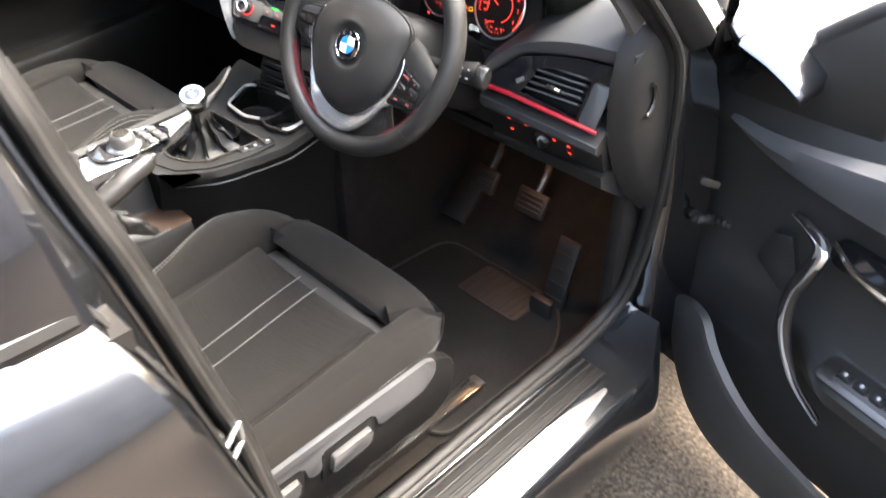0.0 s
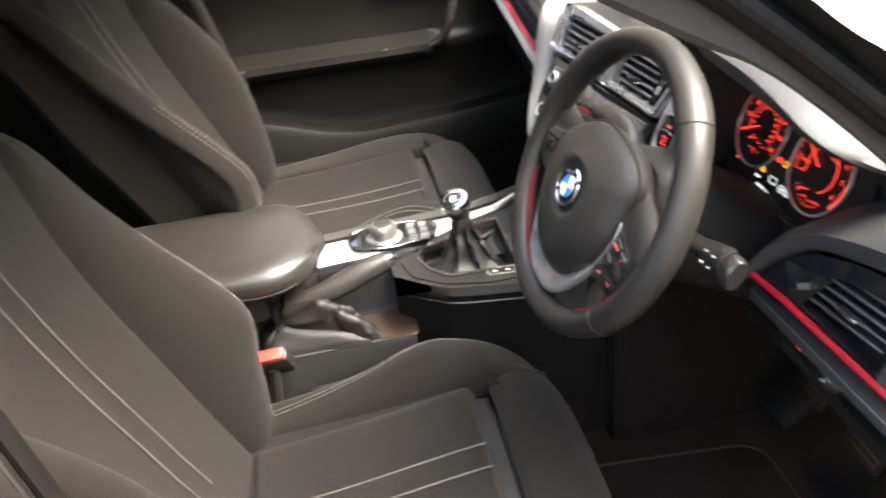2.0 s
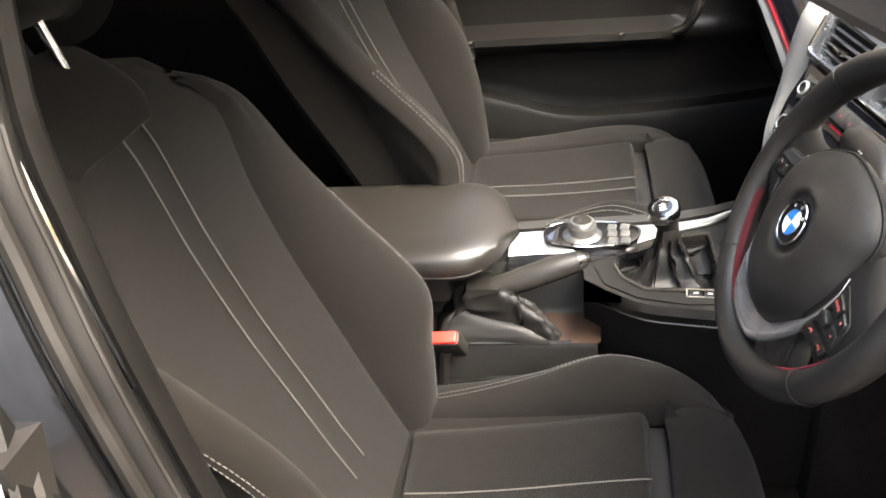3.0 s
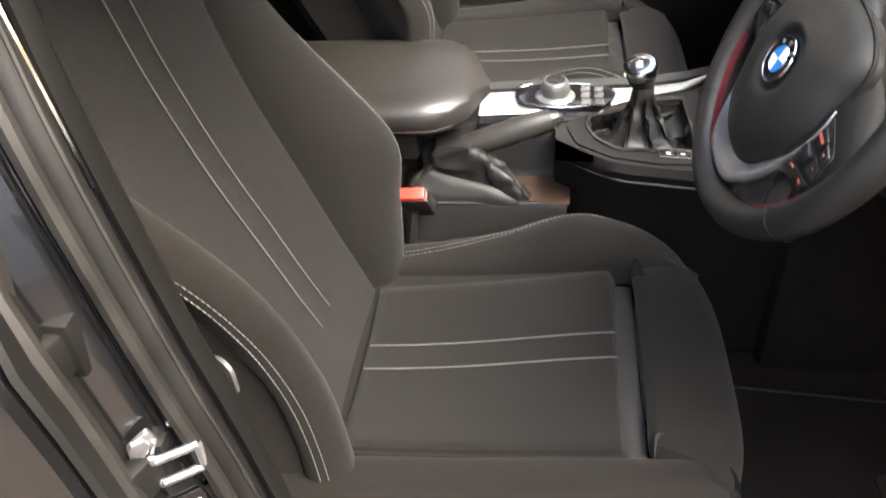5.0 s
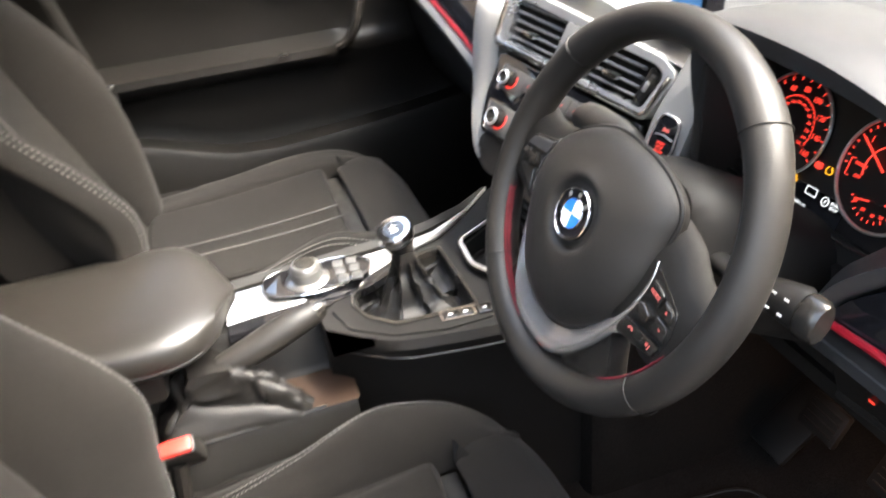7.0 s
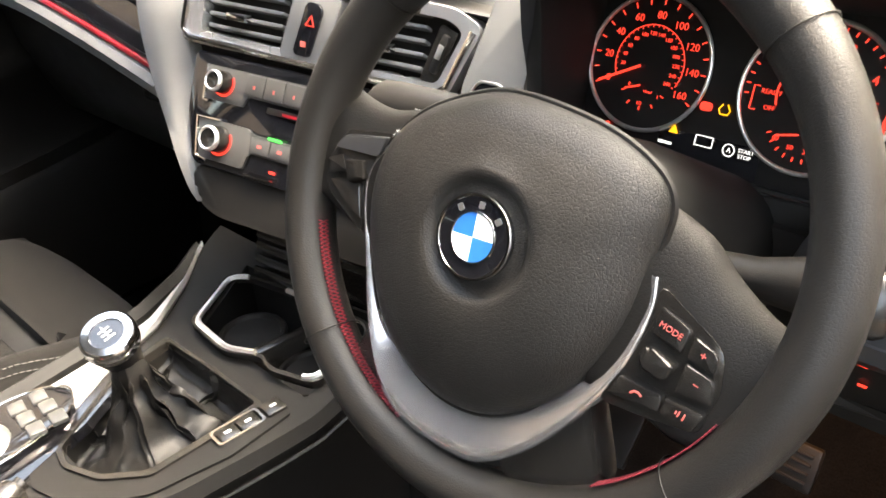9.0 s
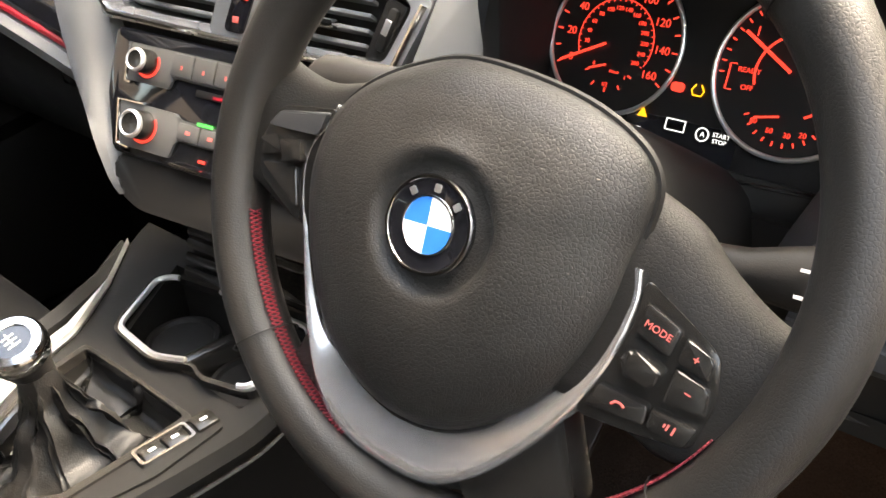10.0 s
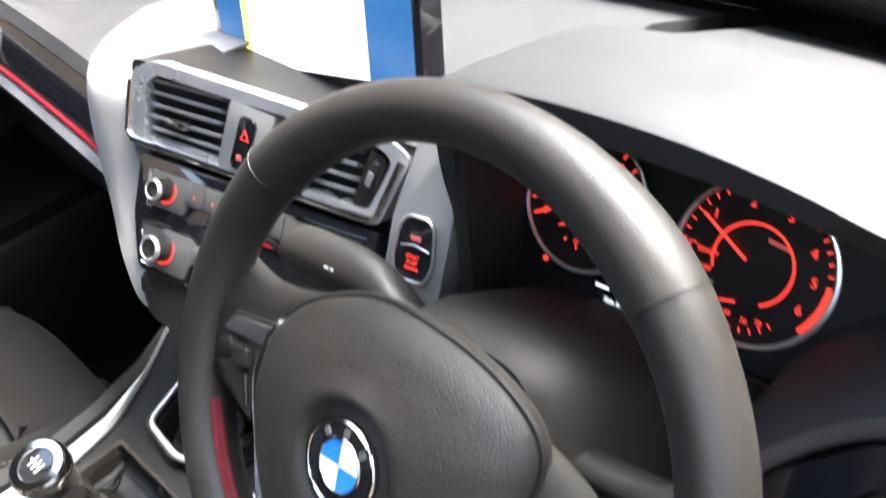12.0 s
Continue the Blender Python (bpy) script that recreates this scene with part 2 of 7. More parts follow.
def loft(sections, closed=False, caps=True, ring=False):
    """Skin over rows of points. closed: each row is a closed loop. ring: last row joins the first."""
    bm = bmesh.new()
    rows = [[bm.verts.new(q) for q in s] for s in sections]
    k = len(rows[0])
    pairs = list(zip(rows, rows[1:])) + ([(rows[-1], rows[0])] if ring else [])
    for a, b in pairs:
        for i in range(k if closed else k - 1):
            j = (i + 1) % k
            bm.faces.new((a[i], a[j], b[j], b[i]))
    if closed and caps and not ring:
        bm.faces.new(rows[0][::-1])
        bm.faces.new(rows[-1])
    return bm


def tube(path, r, n=10, closed=False, flat=1.0):
    """Round tube along path; r is a number or a function of 0..1."""
    p = [Vector(q) for q in path]
    k = len(p)
    rows = []
    up = None
    for i in range(k):
        a = p[(i - 1) % k] if closed or i else p[0]
        b = p[(i + 1) % k] if closed or i < k - 1 else p[-1]
        t = (b - a).normalized()
        if up is None:
            up = Vector((0, 0, 1)) if abs(t.z) < 0.9 else Vector((1, 0, 0))
        s = t.cross(up).normalized()
        up = s.cross(t).normalized()
        rad = r(i / (k - 1)) if callable(r) else r
        rows.append([p[i] + s * (rad * math.cos(w)) + up * (rad * flat * math.sin(w)) for w in (math.tau * j / n for j in range(n))])
    return loft(rows, True, True, closed)


def box(sx, sy, sz, m=Matrix(), bevel=0.002, seg=2):
    """Bevelled box centred at m."""
    bm = bmesh.new()
    bmesh.ops.create_cube(bm, size=1)
    bmesh.ops.scale(bm, vec=(sx, sy, sz), verts=bm.verts)
    if bevel:
        bmesh.ops.bevel(bm, geom=bm.edges[:], offset=min(bevel, 0.45 * min(sx, sy, sz)), segments=seg, affect="EDGES", profile=0.5)
    bmesh.ops.transform(bm, matrix=m, verts=bm.verts)
    return bm


def prism(outline, z0, z1, m=Matrix(), bevel=0.0, seg=2):
    """Outline in x, y drawn out from z0 to z1, the z1 edge rounded."""
    bm = bmesh.new()
    n = len(outline)
    rows = [[bm.verts.new((x, y, z0)) for x, y in outline], [bm.verts.new((x, y, z1)) for x, y in outline]]
    bm.faces.new(rows[0][::-1])
    top = bm.faces.new(rows[1])
    for i in range(n):
        j = (i + 1) % n
        bm.faces.new((rows[0][i], rows[0][j], rows[1][j], rows[1][i]))
    if bevel:
        bmesh.ops.bevel(bm, geom=list(top.edges), offset=bevel, segments=seg, affect="EDGES", profile=0.5)
    bmesh.ops.transform(bm, matrix=m, verts=bm.verts)
    return bm


def frame_prism(outer, inner, z0, z1, m=Matrix()):
    """A flat frame between two outlines of equal count."""
    rows = [[(x, y, z0) for x, y in outer], [(x, y, z1) for x, y in outer], [(x, y, z1) for x, y in inner], [(x, y, z0) for x, y in inner]]
    bm = loft(rows, True, False, True)
    bmesh.ops.transform(bm, matrix=m, verts=bm.verts)
    return bm


def rrect(w, h, r, n=4, cx=0.0, cy=0.0):
    """Rounded rectangle."""
    out = []
    for k, (sx, sy) in enumerate(((1, 1), (-1, 1), (-1, -1), (1, -1))):
        for i in range(n + 1):
            a = math.pi / 2 * (k + i / n)
            out.append((cx + sx * (w / 2 - r) + r * math.cos(a), cy + sy * (h / 2 - r) + r * math.sin(a)))
    return out


def rpoly(pts, r, n=4):
    """Polygon with rounded corners."""
    out = []
    k = len(pts)
    for i in range(k):
        p, a, b = Vector(pts[i]), Vector(pts[i - 1]), Vector(pts[(i + 1) % k])
        da, db = (a - p), (b - p)
        rr = min(r, 0.45 * da.length, 0.45 * db.length)
        s, e = p + da.normalized() * rr, p + db.normalized() * rr
        for j in range(n + 1):
            t = j / n
            q = (1 - t) ** 2 * s + 2 * t * (1 - t) * p + t * t * e
            out.append((q.x, q.y))
    return out


def lathe(profile, m=Matrix(), n=24, caps=True):
    """Turned shape about z from (radius, z) pairs."""
    rows = [[(r * math.cos(math.tau * j / n), r * math.sin(math.tau * j / n), z) for j in range(n)] for r, z in profile]
    bm = loft(rows, True, caps)
    bmesh.ops.transform(bm, matrix=m, verts=bm.verts)
    return bm


def join(*bms):
    """One bmesh from several."""
    out = bmesh.new()
    for b in bms:
        me = bpy.data.meshes.new("join")
        b.to_mesh(me)
        b.free()
        out.from_mesh(me)
        bpy.data.meshes.remove(me)
    return out


def stitches(path, length=0.0045, gap=0.0025, r=0.00055):
    """Short threads along a path."""
    p = [Vector(q) for q in path]
    seg = []
    for a, b in zip(p, p[1:]):
        n = max(1, int((b - a).length / (length + gap) + 0.5))
        for i in range(n):
            s = a.lerp(b, i / n)
            e = a.lerp(b, (i + length / (length + gap)) / n)
            seg.append((s, e))
    rows = bmesh.new()
    for s, e in seg:
        t = (e - s).normalized()
        side = t.cross(Vector((0.3, 0.5, 0.8))).normalized()
        up = side.cross(t)
        a = [rows.verts.new(q) for q in (s + side * r, s + up * r, s - side * r, s - up * r)]
        b = [rows.verts.new(q) for q in (e + side * r, e + up * r, e - side * r, e - up * r)]
        for i in range(4):
            j = (i + 1) % 4
            rows.faces.new((a[i], a[j], b[j], b[i]))
        rows.faces.new(a[::-1])
        rows.faces.new(b)
    return rows


def letters(text, size, m, depth=0.0002):
    """Raised lettering in the built-in font, centred at m."""
    cu = bpy.data.curves.new("letters", "FONT")
    cu.body, cu.size, cu.extrude, cu.align_x, cu.align_y = text, size, depth, "CENTER", "CENTER"
    cu.resolution_u = 3
    ob = bpy.data.objects.new("letters", cu)
    scene.collection.objects.link(ob)
    me = bpy.data.meshes.new_from_object(ob.evaluated_get(bpy.context.evaluated_depsgraph_get()))
    bm = bmesh.new()
    bm.from_mesh(me)
    bpy.data.objects.remove(ob)
    bpy.data.curves.remove(cu)
    bpy.data.meshes.remove(me)
    bmesh.ops.transform(bm, matrix=m, verts=bm.verts)
    return bm


def crumple(bm, amp, scale, seed=0.0, z0=-9.0, z1=9.0):
    """Creases pushed along the normals, fading out near heights z0 and z1."""
    bm.normal_update()
    off = Vector((seed, seed * 1.7, -seed))
    for v in bm.verts:
        f = max(0.0, min(1.0, (v.co.z - z0) / 0.012, (z1 - v.co.z) / 0.012))
        a = 1 - 2.2 * abs(noise.noise(v.co * scale + off))
        b = 1 - 2.2 * abs(noise.noise(v.co * scale * 2.3 - off))
        v.co += v.normal * amp * f * (a + 0.4 * b)
    return bm


def shift(x=0, y=0, z=0):
    return Matrix.Translation((x, y, z))


def pillow(place, nu, nv, depth=0.03, edge=0.12, soft=2.2):
    """A padded panel: place(u, v) with u, v in -1..1 gives a point; its rim is turned down by depth."""
    def e(a):
        return math.copysign(abs(a) ** 0.75, a)
    us = [e(-1 + 2 * i / nu) for i in range(nu + 1)]
    vs = [e(-1 + 2 * i / nv) for i in range(nv + 1)]
    rows = []
    for v in vs:
        row = []
        for u in us:
            p = Vector(place(u, v))
            du = Vector(place(min(1, u + 0.02), v)) - Vector(place(max(-1, u - 0.02), v))
            dv = Vector(place(u, min(1, v + 0.02))) - Vector(place(u, max(-1, v - 0.02)))
            n = du.cross(dv).normalized()
            ru, rv = max(0, (abs(u) - 1 + edge) / edge), max(0, (abs(v) - 1 + edge) / edge)
            q = min(1, (ru ** soft + rv ** soft) ** (1 / soft))
            row.append(p - n * depth * (1 - math.sqrt(max(0, 1 - q * q))))
        rows.append(row)
    return loft(rows)


def curve1(pairs):
    """A smooth function through (x, y) pairs."""
    xs, ys = [a for a, b in pairs], [b for a, b in pairs]

    def f(x):
        x = max(xs[0], min(xs[-1], x))
        i = 0
        while i < len(xs) - 2 and x > xs[i + 1]:
            i += 1
        t = (x - xs[i]) / (xs[i + 1] - xs[i])
        m0 = (ys[i + 1] - ys[i - 1]) / (xs[i + 1] - xs[i - 1]) if i else (ys[1] - ys[0]) / (xs[1] - xs[0])
        m1 = (ys[i + 2] - ys[i]) / (xs[i + 2] - xs[i]) if i + 2 < len(xs) else (ys[-1] - ys[-2]) / (xs[-1] - xs[-2])
        h = xs[i + 1] - xs[i]
        return (ys[i] * (2 * t ** 3 - 3 * t * t + 1) + m0 * h * (t ** 3 - 2 * t * t + t) + ys[i + 1] * (3 * t * t - 2 * t ** 3) + m1 * h * (t ** 3 - t * t))
    return f

# ---- large structure: ground, body shell ----
bm = bmesh.new()
bmesh.ops.create_grid(bm, x_segments=60, y_segments=60, size=60)
for v in bm.verts:
    v.co.z = 0.01 * noise.noise(v.co * 0.7)
struct("ground", bm, GRAVEL, "tan mottled paving beside the parked car", "ground")
struct("wall_garden", box(0.3, 16, 2.9, shift(-2.6, 0, 1.45), 0.02), BRICKW, "brown rendered wall across the drive", "wall")
# unseen wall, added to block low sky and shape the reflections
struct("wall_backdrop", box(0.3, 14, 2.5, shift(4.1, -3.0, 1.25), 0.02), PALEW, "pale rendered wall added out of view behind the open side of the car", "wall")

# cabin floor with toe board
prof = [(-1.7, 0.27), (-0.45, 0.27), (-0.40, 0.275), (0.30, 0.27), (0.44, 0.285), (0.60, 0.42), (0.72, 0.62), (0.80, 0.80)]
rows = [[(x, y, z) for y, z in prof] + [(x, y, z - 0.03) for y, z in reversed(prof)] for x in (-0.70, -0.35, 0.0, 0.35, 0.645)]
struct("floor", loft(rows, True), CARPET, "black carpeted car floor and toe board", "floor")
# floor mat under the pedals
mat_out = rpoly([(0.17, -0.06), (0.60, -0.06), (0.60, 0.27), (0.52, 0.37), (0.20, 0.37)], 0.05)
floor_mat = thing("floor_mat", "dark velour floor mat with bound edge in the driver footwell", "floor mat", (0.39, 0.15, 0.272))
part("velour", prism(mat_out, 0.272, 0.281, Matrix(), 0.003), MATC, floor_mat)
part("bound_edge", tube([(x, y, 0.279) for x, y in mat_out], 0.004, 6, True), RUBBER, floor_mat)
heel = part("heel_pad", prism(rpoly([(0.335, 0.255), (0.495, 0.255), (0.495, 0.355), (0.335, 0.355)], 0.012), 0.281, 0.2845, Matrix(), 0.001), HEELP, floor_mat, "ribbed heel pad, browned for the warm light on it")
for k in range(9):
    part("heel_rib", box(0.006, 0.085, 0.003, shift(0.351 + 0.016 * k, 0.305, 0.2855), 0.001), HEELP, heel)
part("anchor", lathe([(0.0, 0.0), (0.03, 0.0), (0.028, 0.002), (0.0, 0.002)], shift(0.47, 0.0, 0.281), 20), RUBBER, floor_mat, "round rubber anchor disc")

# door sill on the open side, painted outside, with trims inside
def sill_row(y):
    lift = 0.02 * max(0, (y - 0.30) / 0.12) ** 2 + 0.05 * max(0, (-y - 0.32) / 0.12) ** 2
    q = [(0.625, 0.20), (0.632, 0.33), (0.655, 0.352), (0.672, 0.343), (0.676, 0.338), (0.785, 0.335), (0.798, 0.328), (0.806, 0.312), (0.810, 0.295), (0.816, 0.275), (0.818, 0.24), (0.813, 0.17), (0.78, 0.12), (0.65, 0.12)]
    k = max(0.0, min(1.0, (y - 0.27) / 0.17))
    k = 0.62 * k * k * (3 - 2 * k)
    return [(0.69 + (x - 0.69) * (1 - k) if x > 0.69 else x, y, z + lift * (1 if x < 0.79 else 0.6)) for x, z in q]
sill = struct("sill", loft([sill_row(-1.4 + 0.04 * i) for i in range(41)] + [sill_row(0.215 + 0.015 * i) for i in range(13)], True), PAINT, "graphite painted door sill of the open side", "sill", 65)
part("trim_clip", box(0.007, 0.006, 0.014, shift(0.645, 0.388, 0.356), 0.002), PRINTW, sill, "small white trim clip")
part("entry_plate", prism(rpoly([(0.747, -0.34), (0.778, -0.34), (0.778, 0.10), (0.764, 0.19), (0.757, 0.19), (0.745, 0.10)], 0.006), 0.0, 0.004, shift(0, 0, 0.336), 0.0015), ALU, sill, "bright brushed metal entry plate")
part("sill_cover", box(0.060, 0.56, 0.007, shift(0.711, -0.06, 0.339), 0.002), SEALM, sill, "black plastic sill cover")
for x in (0.690, 0.706, 0.722, 0.737):
    part("cover_ridge", tube([(x, -0.338, 0.3425), (x, 0.0, 0.3425), (x, 0.216, 0.3425)], 0.0035, 8), LINING, sill)
struct("sill_far", box(0.09, 3.0, 0.16, shift(-0.73, -0.4, 0.28), 0.02), PAINT, "graphite painted far sill", "sill")

struct("tunnel", box(0.25, 0.62, 0.46, shift(0.003, 0.445, 0.475), 0.02), CARPET, "black carpeted transmission tunnel under the dashboard", "tunnel")
# front hinge post, its outer jamb, and the front wing inner side
post = [(0.42, 0.20, 1.0), (0.425, 0.36, 1.0), (0.415, 0.46, 1.0), (0.410, 0.60, 1.0), (0.393, 0.70, 0.98), (0.373, 0.80, 0.86), (0.360, 0.865, 0.66), (0.348, 0.91, 0.36), (0.343, 0.945, 0.10)]
inner = spline([(0.682, y - 0.025, z) for y, z, w in post], 4)
slim = curve1([(z, w) for y, z, w in post])
rows = []
for p in inner:
    rows.append([p + Vector((a, b * slim(p.z), 0)) for a, b in ((-0.038, 0.02), (0.0, 0.0), (0.018, 0.004), (0.030, 0.018), (0.036, 0.05), (0.042, 0.085), (0.048, 0.105), (0.050, 0.112), (0.030, 0.128), (-0.038, 0.128))])
hinge_post = struct("hinge_post", loft(rows, True), PAINT, "graphite painted front door hinge post", "pillar", 65)
part("check_strap", join(box(0.07, 0.006, 0.016, shift(0.722, 0.468, 0.628) @ pose(0, 0, 0, 0, 0, 14), 0.002), box(0.018, 0.022, 0.03, shift(0.700, 0.455, 0.628), 0.004)), SATIN, hinge_post, "black door check strap")
part("cable_gaiter", tube(spline([(0.712, 0.470, 0.565), (0.735, 0.462, 0.555), (0.76, 0.472, 0.56), (0.785, 0.485, 0.552)], 6), lambda t: 0.009 + 0.003 * math.sin(t * 50), 10), RUBBER, hinge_post, "ribbed rubber cable gaiter")

# A pillar and roof rail of the open side: inner trim, then painted outer skin
ap = spline([(0.715, 0.33, 0.90), (0.712, 0.26, 0.965), (0.70, 0.14, 1.07), (0.665, -0.06, 1.228), (0.62, -0.26, 1.318), (0.585, -0.50, 1.352), (0.565, -0.90, 1.36)], 6)
rows = [[p + Vector(d) for d in ((-0.022, 0.02, 0.01), (-0.025, 0.05, 0.045), (0.0, 0.055, 0.06), (0.030, 0.030, 0.036), (0.026, 0.024, 0.020), (0.004, 0.012, 0.006))] for p in ap]
a_pillar = struct("pillar_front", loft(rows, True), MATTE, "black trimmed sloping windscreen pillar", "pillar")
hem_in = spline([(0.672, 0.262, 0.914), (0.675, 0.21, 0.984), (0.675, 0.125, 1.066), (0.672, 0.041, 1.137), (0.655, -0.024, 1.170), (0.615, -0.20, 1.262), (0.578, -0.40, 1.312), (0.555, -0.90, 1.325)], 5)
hem_out = spline([(0.684, 0.297, 0.902), (0.686, 0.245, 0.968), (0.686, 0.150, 1.062), (0.684, 0.060, 1.142), (0.672, -0.01, 1.188), (0.632, -0.20, 1.280), (0.592, -0.40, 1.330), (0.568, -0.90, 1.345)], 5)
part("pillar_trim", loft([[a, a.lerp(b, 0.5) + Vector((0.003, -0.004, -0.004)), b, b + Vector((-0.006, 0.02, 0.012)), a + Vector((-0.022, 0.03, 0.022)), a + Vector((-0.010, 0.008, 0.006))] for a, b in zip(hem_in, hem_out)], True), PILLARF, a_pillar, "warm grey fabric pillar trim")
low_edge = spline([(0.741, 0.356, 0.945), (0.741, 0.265, 1.022), (0.741, 0.092, 1.152), (0.736, 0.040, 1.188), (0.706, -0.06, 1.270), (0.662, -0.26, 1.362), (0.627, -0.50, 1.395), (0.605, -0.90, 1.40)], 5)
top_edge = spline([(0.704, 0.462, 0.922), (0.701, 0.325, 1.020), (0.700, 0.201, 1.112), (0.694, 0.130, 1.166), (0.660, -0.02, 1.285), (0.617, -0.24, 1.388), (0.582, -0.50, 1.422), (0.560, -0.90, 1.425)], 5)
part("pillar_skin", loft([[a, a.lerp(b, 0.35) + Vector((0.004, 0.006, 0.009)), a.lerp(b, 0.7) + Vector((0.003, 0.006, 0.009)), b, b + Vector((-0.012, -0.012, -0.010)), a + Vector((-0.012, 0.008, -0.004))] for a, b in zip(low_edge, top_edge)], True), PAINT, a_pillar, "graphite painted pillar skin")
part("screen_rubber", tube([q + Vector((-0.006, 0.004, -0.003)) for q in top_edge], 0.006, 8), RUBBER, a_pillar)
# far A pillar
struct("pillar_front_far", tube([(-0.06 - q.x, q.y + 0.02, q.z + 0.02) for q in ap], 0.035, 10), GREYP, "dark grey far windscreen pillar", "pillar")

# B pillar of the open side
PB = Vector((-0.026, -0.053, -0.016))  # stands back from the opening
bl = spline([Vector(q) + PB for q in [(0.710, -0.30, 0.30), (0.718, -0.355, 0.45), (0.728, -0.382, 0.58), (0.730, -0.410, 0.75), (0.727, -0.432, 0.85), (0.717, -0.463, 1.0), (0.700, -0.485, 1.09), (0.680, -0.502, 1.18), (0.60, -0.53, 1.33)]], 5)
rows = [[p + Vector(d) for d in ((-0.04, -0.008, 0), (-0.012, -0.002, 0), (0.004, -0.010, 0), (0.015, -0.020, 0), (0.026, -0.034, 0), (0.040, -0.054, 0), (0.043, -0.064, 0), (0.03, -0.13, 0), (-0.05, -0.13, 0), (-0.055, -0.03, 0))] for p in bl]
b_pillar = struct("pillar_centre", loft(rows, True), PAINT, "graphite painted door pillar between the doors", "pillar")
part("inner_trim", loft([[p + Vector(d) for d in ((-0.048, -0.14, 0), (-0.064, -0.11, 0), (-0.068, -0.04, 0), (-0.065, -0.018, 0), (-0.056, -0.003, 0), (-0.044, 0.003, 0), (-0.030, 0.0, 0), (-0.040, -0.02, 0))] for p in bl], True), LINING, b_pillar, "black plastic inner pillar trim")
seam_line = [p + Vector((0.016, -0.020, 0)) for p in bl[5:-6]]
part("weld_flange", tube(seam_line, 0.003, 6), PAINT, b_pillar)
STK = basis(Vector((0.7592, -0.4510, 0.7805)) + PB, (-0.59, 0.80, 0.0), (0, 0, 1))

striker = thing("door_striker", "bright steel door striker loop bolted to the pillar", "striker", (0.75, -0.44, 0.757))
part("striker_plate", prism(rpoly([(-0.014, -0.018), (0.006, -0.034), (0.016, -0.004), (0.006, 0.034), (-0.012, 0.024)], 0.004), 0, 0.004, STK, 0.001), CAST, striker)
lp = [STK @ Vector(q) for q in ((-0.006, 0.009, 0.002), (0.003, 0.009, 0.012), (0.0345, 0.009, 0.013), (0.0345, -0.017, 0.013), (0.003, -0.017, 0.012), (-0.006, -0.017, 0.002))]
part("striker_loop", join(*[tube([a, a.lerp(b, 0.5), b], 0.0036, 10) for a, b in zip(lp, lp[1:])]), CAST, striker)
part("bolt", lathe([(0.0, 0.0), (0.008, 0.0), (0.008, 0.004), (0.0, 0.005)], STK @ shift(-0.004, 0.022, 0.004), 6), CAST, striker)
part("bolt", lathe([(0.0, 0.0), (0.007, 0.0), (0.007, 0.004), (0.0, 0.005)], STK @ shift(-0.012, -0.006, 0.004), 6), CAST, striker)
part("cast_rib", join(box(0.040, 0.0035, 0.004, STK @ shift(0, 0.004, 0.005) @ pose(0, 0, 0, 0, 0, 68), 0.001), box(0.040, 0.0035, 0.004, STK @ shift(0, 0.004, 0.005) @ pose(0, 0, 0, 0, 0, -68), 0.001)), CAST, striker)
lm = basis(Vector((0.759, -0.4355, 0.690)) + PB, (-0.59, 0.80, 0.0), (0.0, -0.14, 1))
sticker = thing("pillar_label", "small white and black information sticker on the door pillar", "sticker", (0.757, -0.437, 0.690))
part("sheet", prism(rrect(0.05, 0.085, 0.003), 0.0, 0.0006, lm), DIAL, sticker)
for u, v, w, h in ((-0.016, 0.022, 0.012, 0.026), (-0.004, 0.028, 0.004, 0.012), (0.003, 0.026, 0.003, 0.010), (0.009, 0.029, 0.004, 0.008), (-0.004, 0.010, 0.006, 0.004), (0.005, 0.010, 0.005, 0.004), (-0.013, -0.004, 0.010, 0.003), (0.002, -0.004, 0.008, 0.004), (0.014, 0.004, 0.006, 0.006), (-0.010, -0.014, 0.014, 0.003), (0.010, -0.014, 0.012, 0.003), (-0.012, -0.024, 0.010, 0.003), (0.006, -0.026, 0.014, 0.004), (-0.010, -0.034, 0.012, 0.003)):
    part("printed_bar", prism(rrect(w, h, 0.0006, cx=u, cy=v), 0.0006, 0.0012, lm), LABELW, sticker)

# door aperture seal of the open side
seal_path = spline([Vector(q) + PB for q in ((0.60, -0.53, 1.33), (0.68, -0.502, 1.18), (0.700, -0.485, 1.09), (0.717, -0.463, 1.0), (0.727, -0.432, 0.85), (0.730, -0.41, 0.75), (0.728, -0.382, 0.58))] + [(0.695, -0.385, 0.45), (0.680, -0.31, 0.385), (0.670, -0.22, 0.362), (0.664, 0.0, 0.358), (0.664, 0.20, 0.358), (0.666, 0.28, 0.37), (0.672, 0.335, 0.41), (0.682, 0.362, 0.50), (0.692, 0.362, 0.62), (0.698, 0.352, 0.76), (0.701, 0.335, 0.86), (0.702, 0.305, 0.925), (0.700, 0.228, 1.005), (0.696, 0.128, 1.095), (0.668, -0.055, 1.235), (0.622, -0.27, 1.325)], 7)
seal = struct("aperture_seal", tube(seal_path, 0.0135, 12), SEALM, "black rubber seal round the door opening", "seal")
part("seal_lip", tube([p + Vector((0.016, -0.004 if p.z > 0.45 else 0, 0.004)) for p in seal_path], 0.007, 8), RUBBER, seal)
part("seal_ridge", tube([p + Vector((0.004, 0.0125 if p.y < 0 else -0.0125, 0)) for p in seal_path[7:46]], 0.0022, 6), RUBBER, seal)

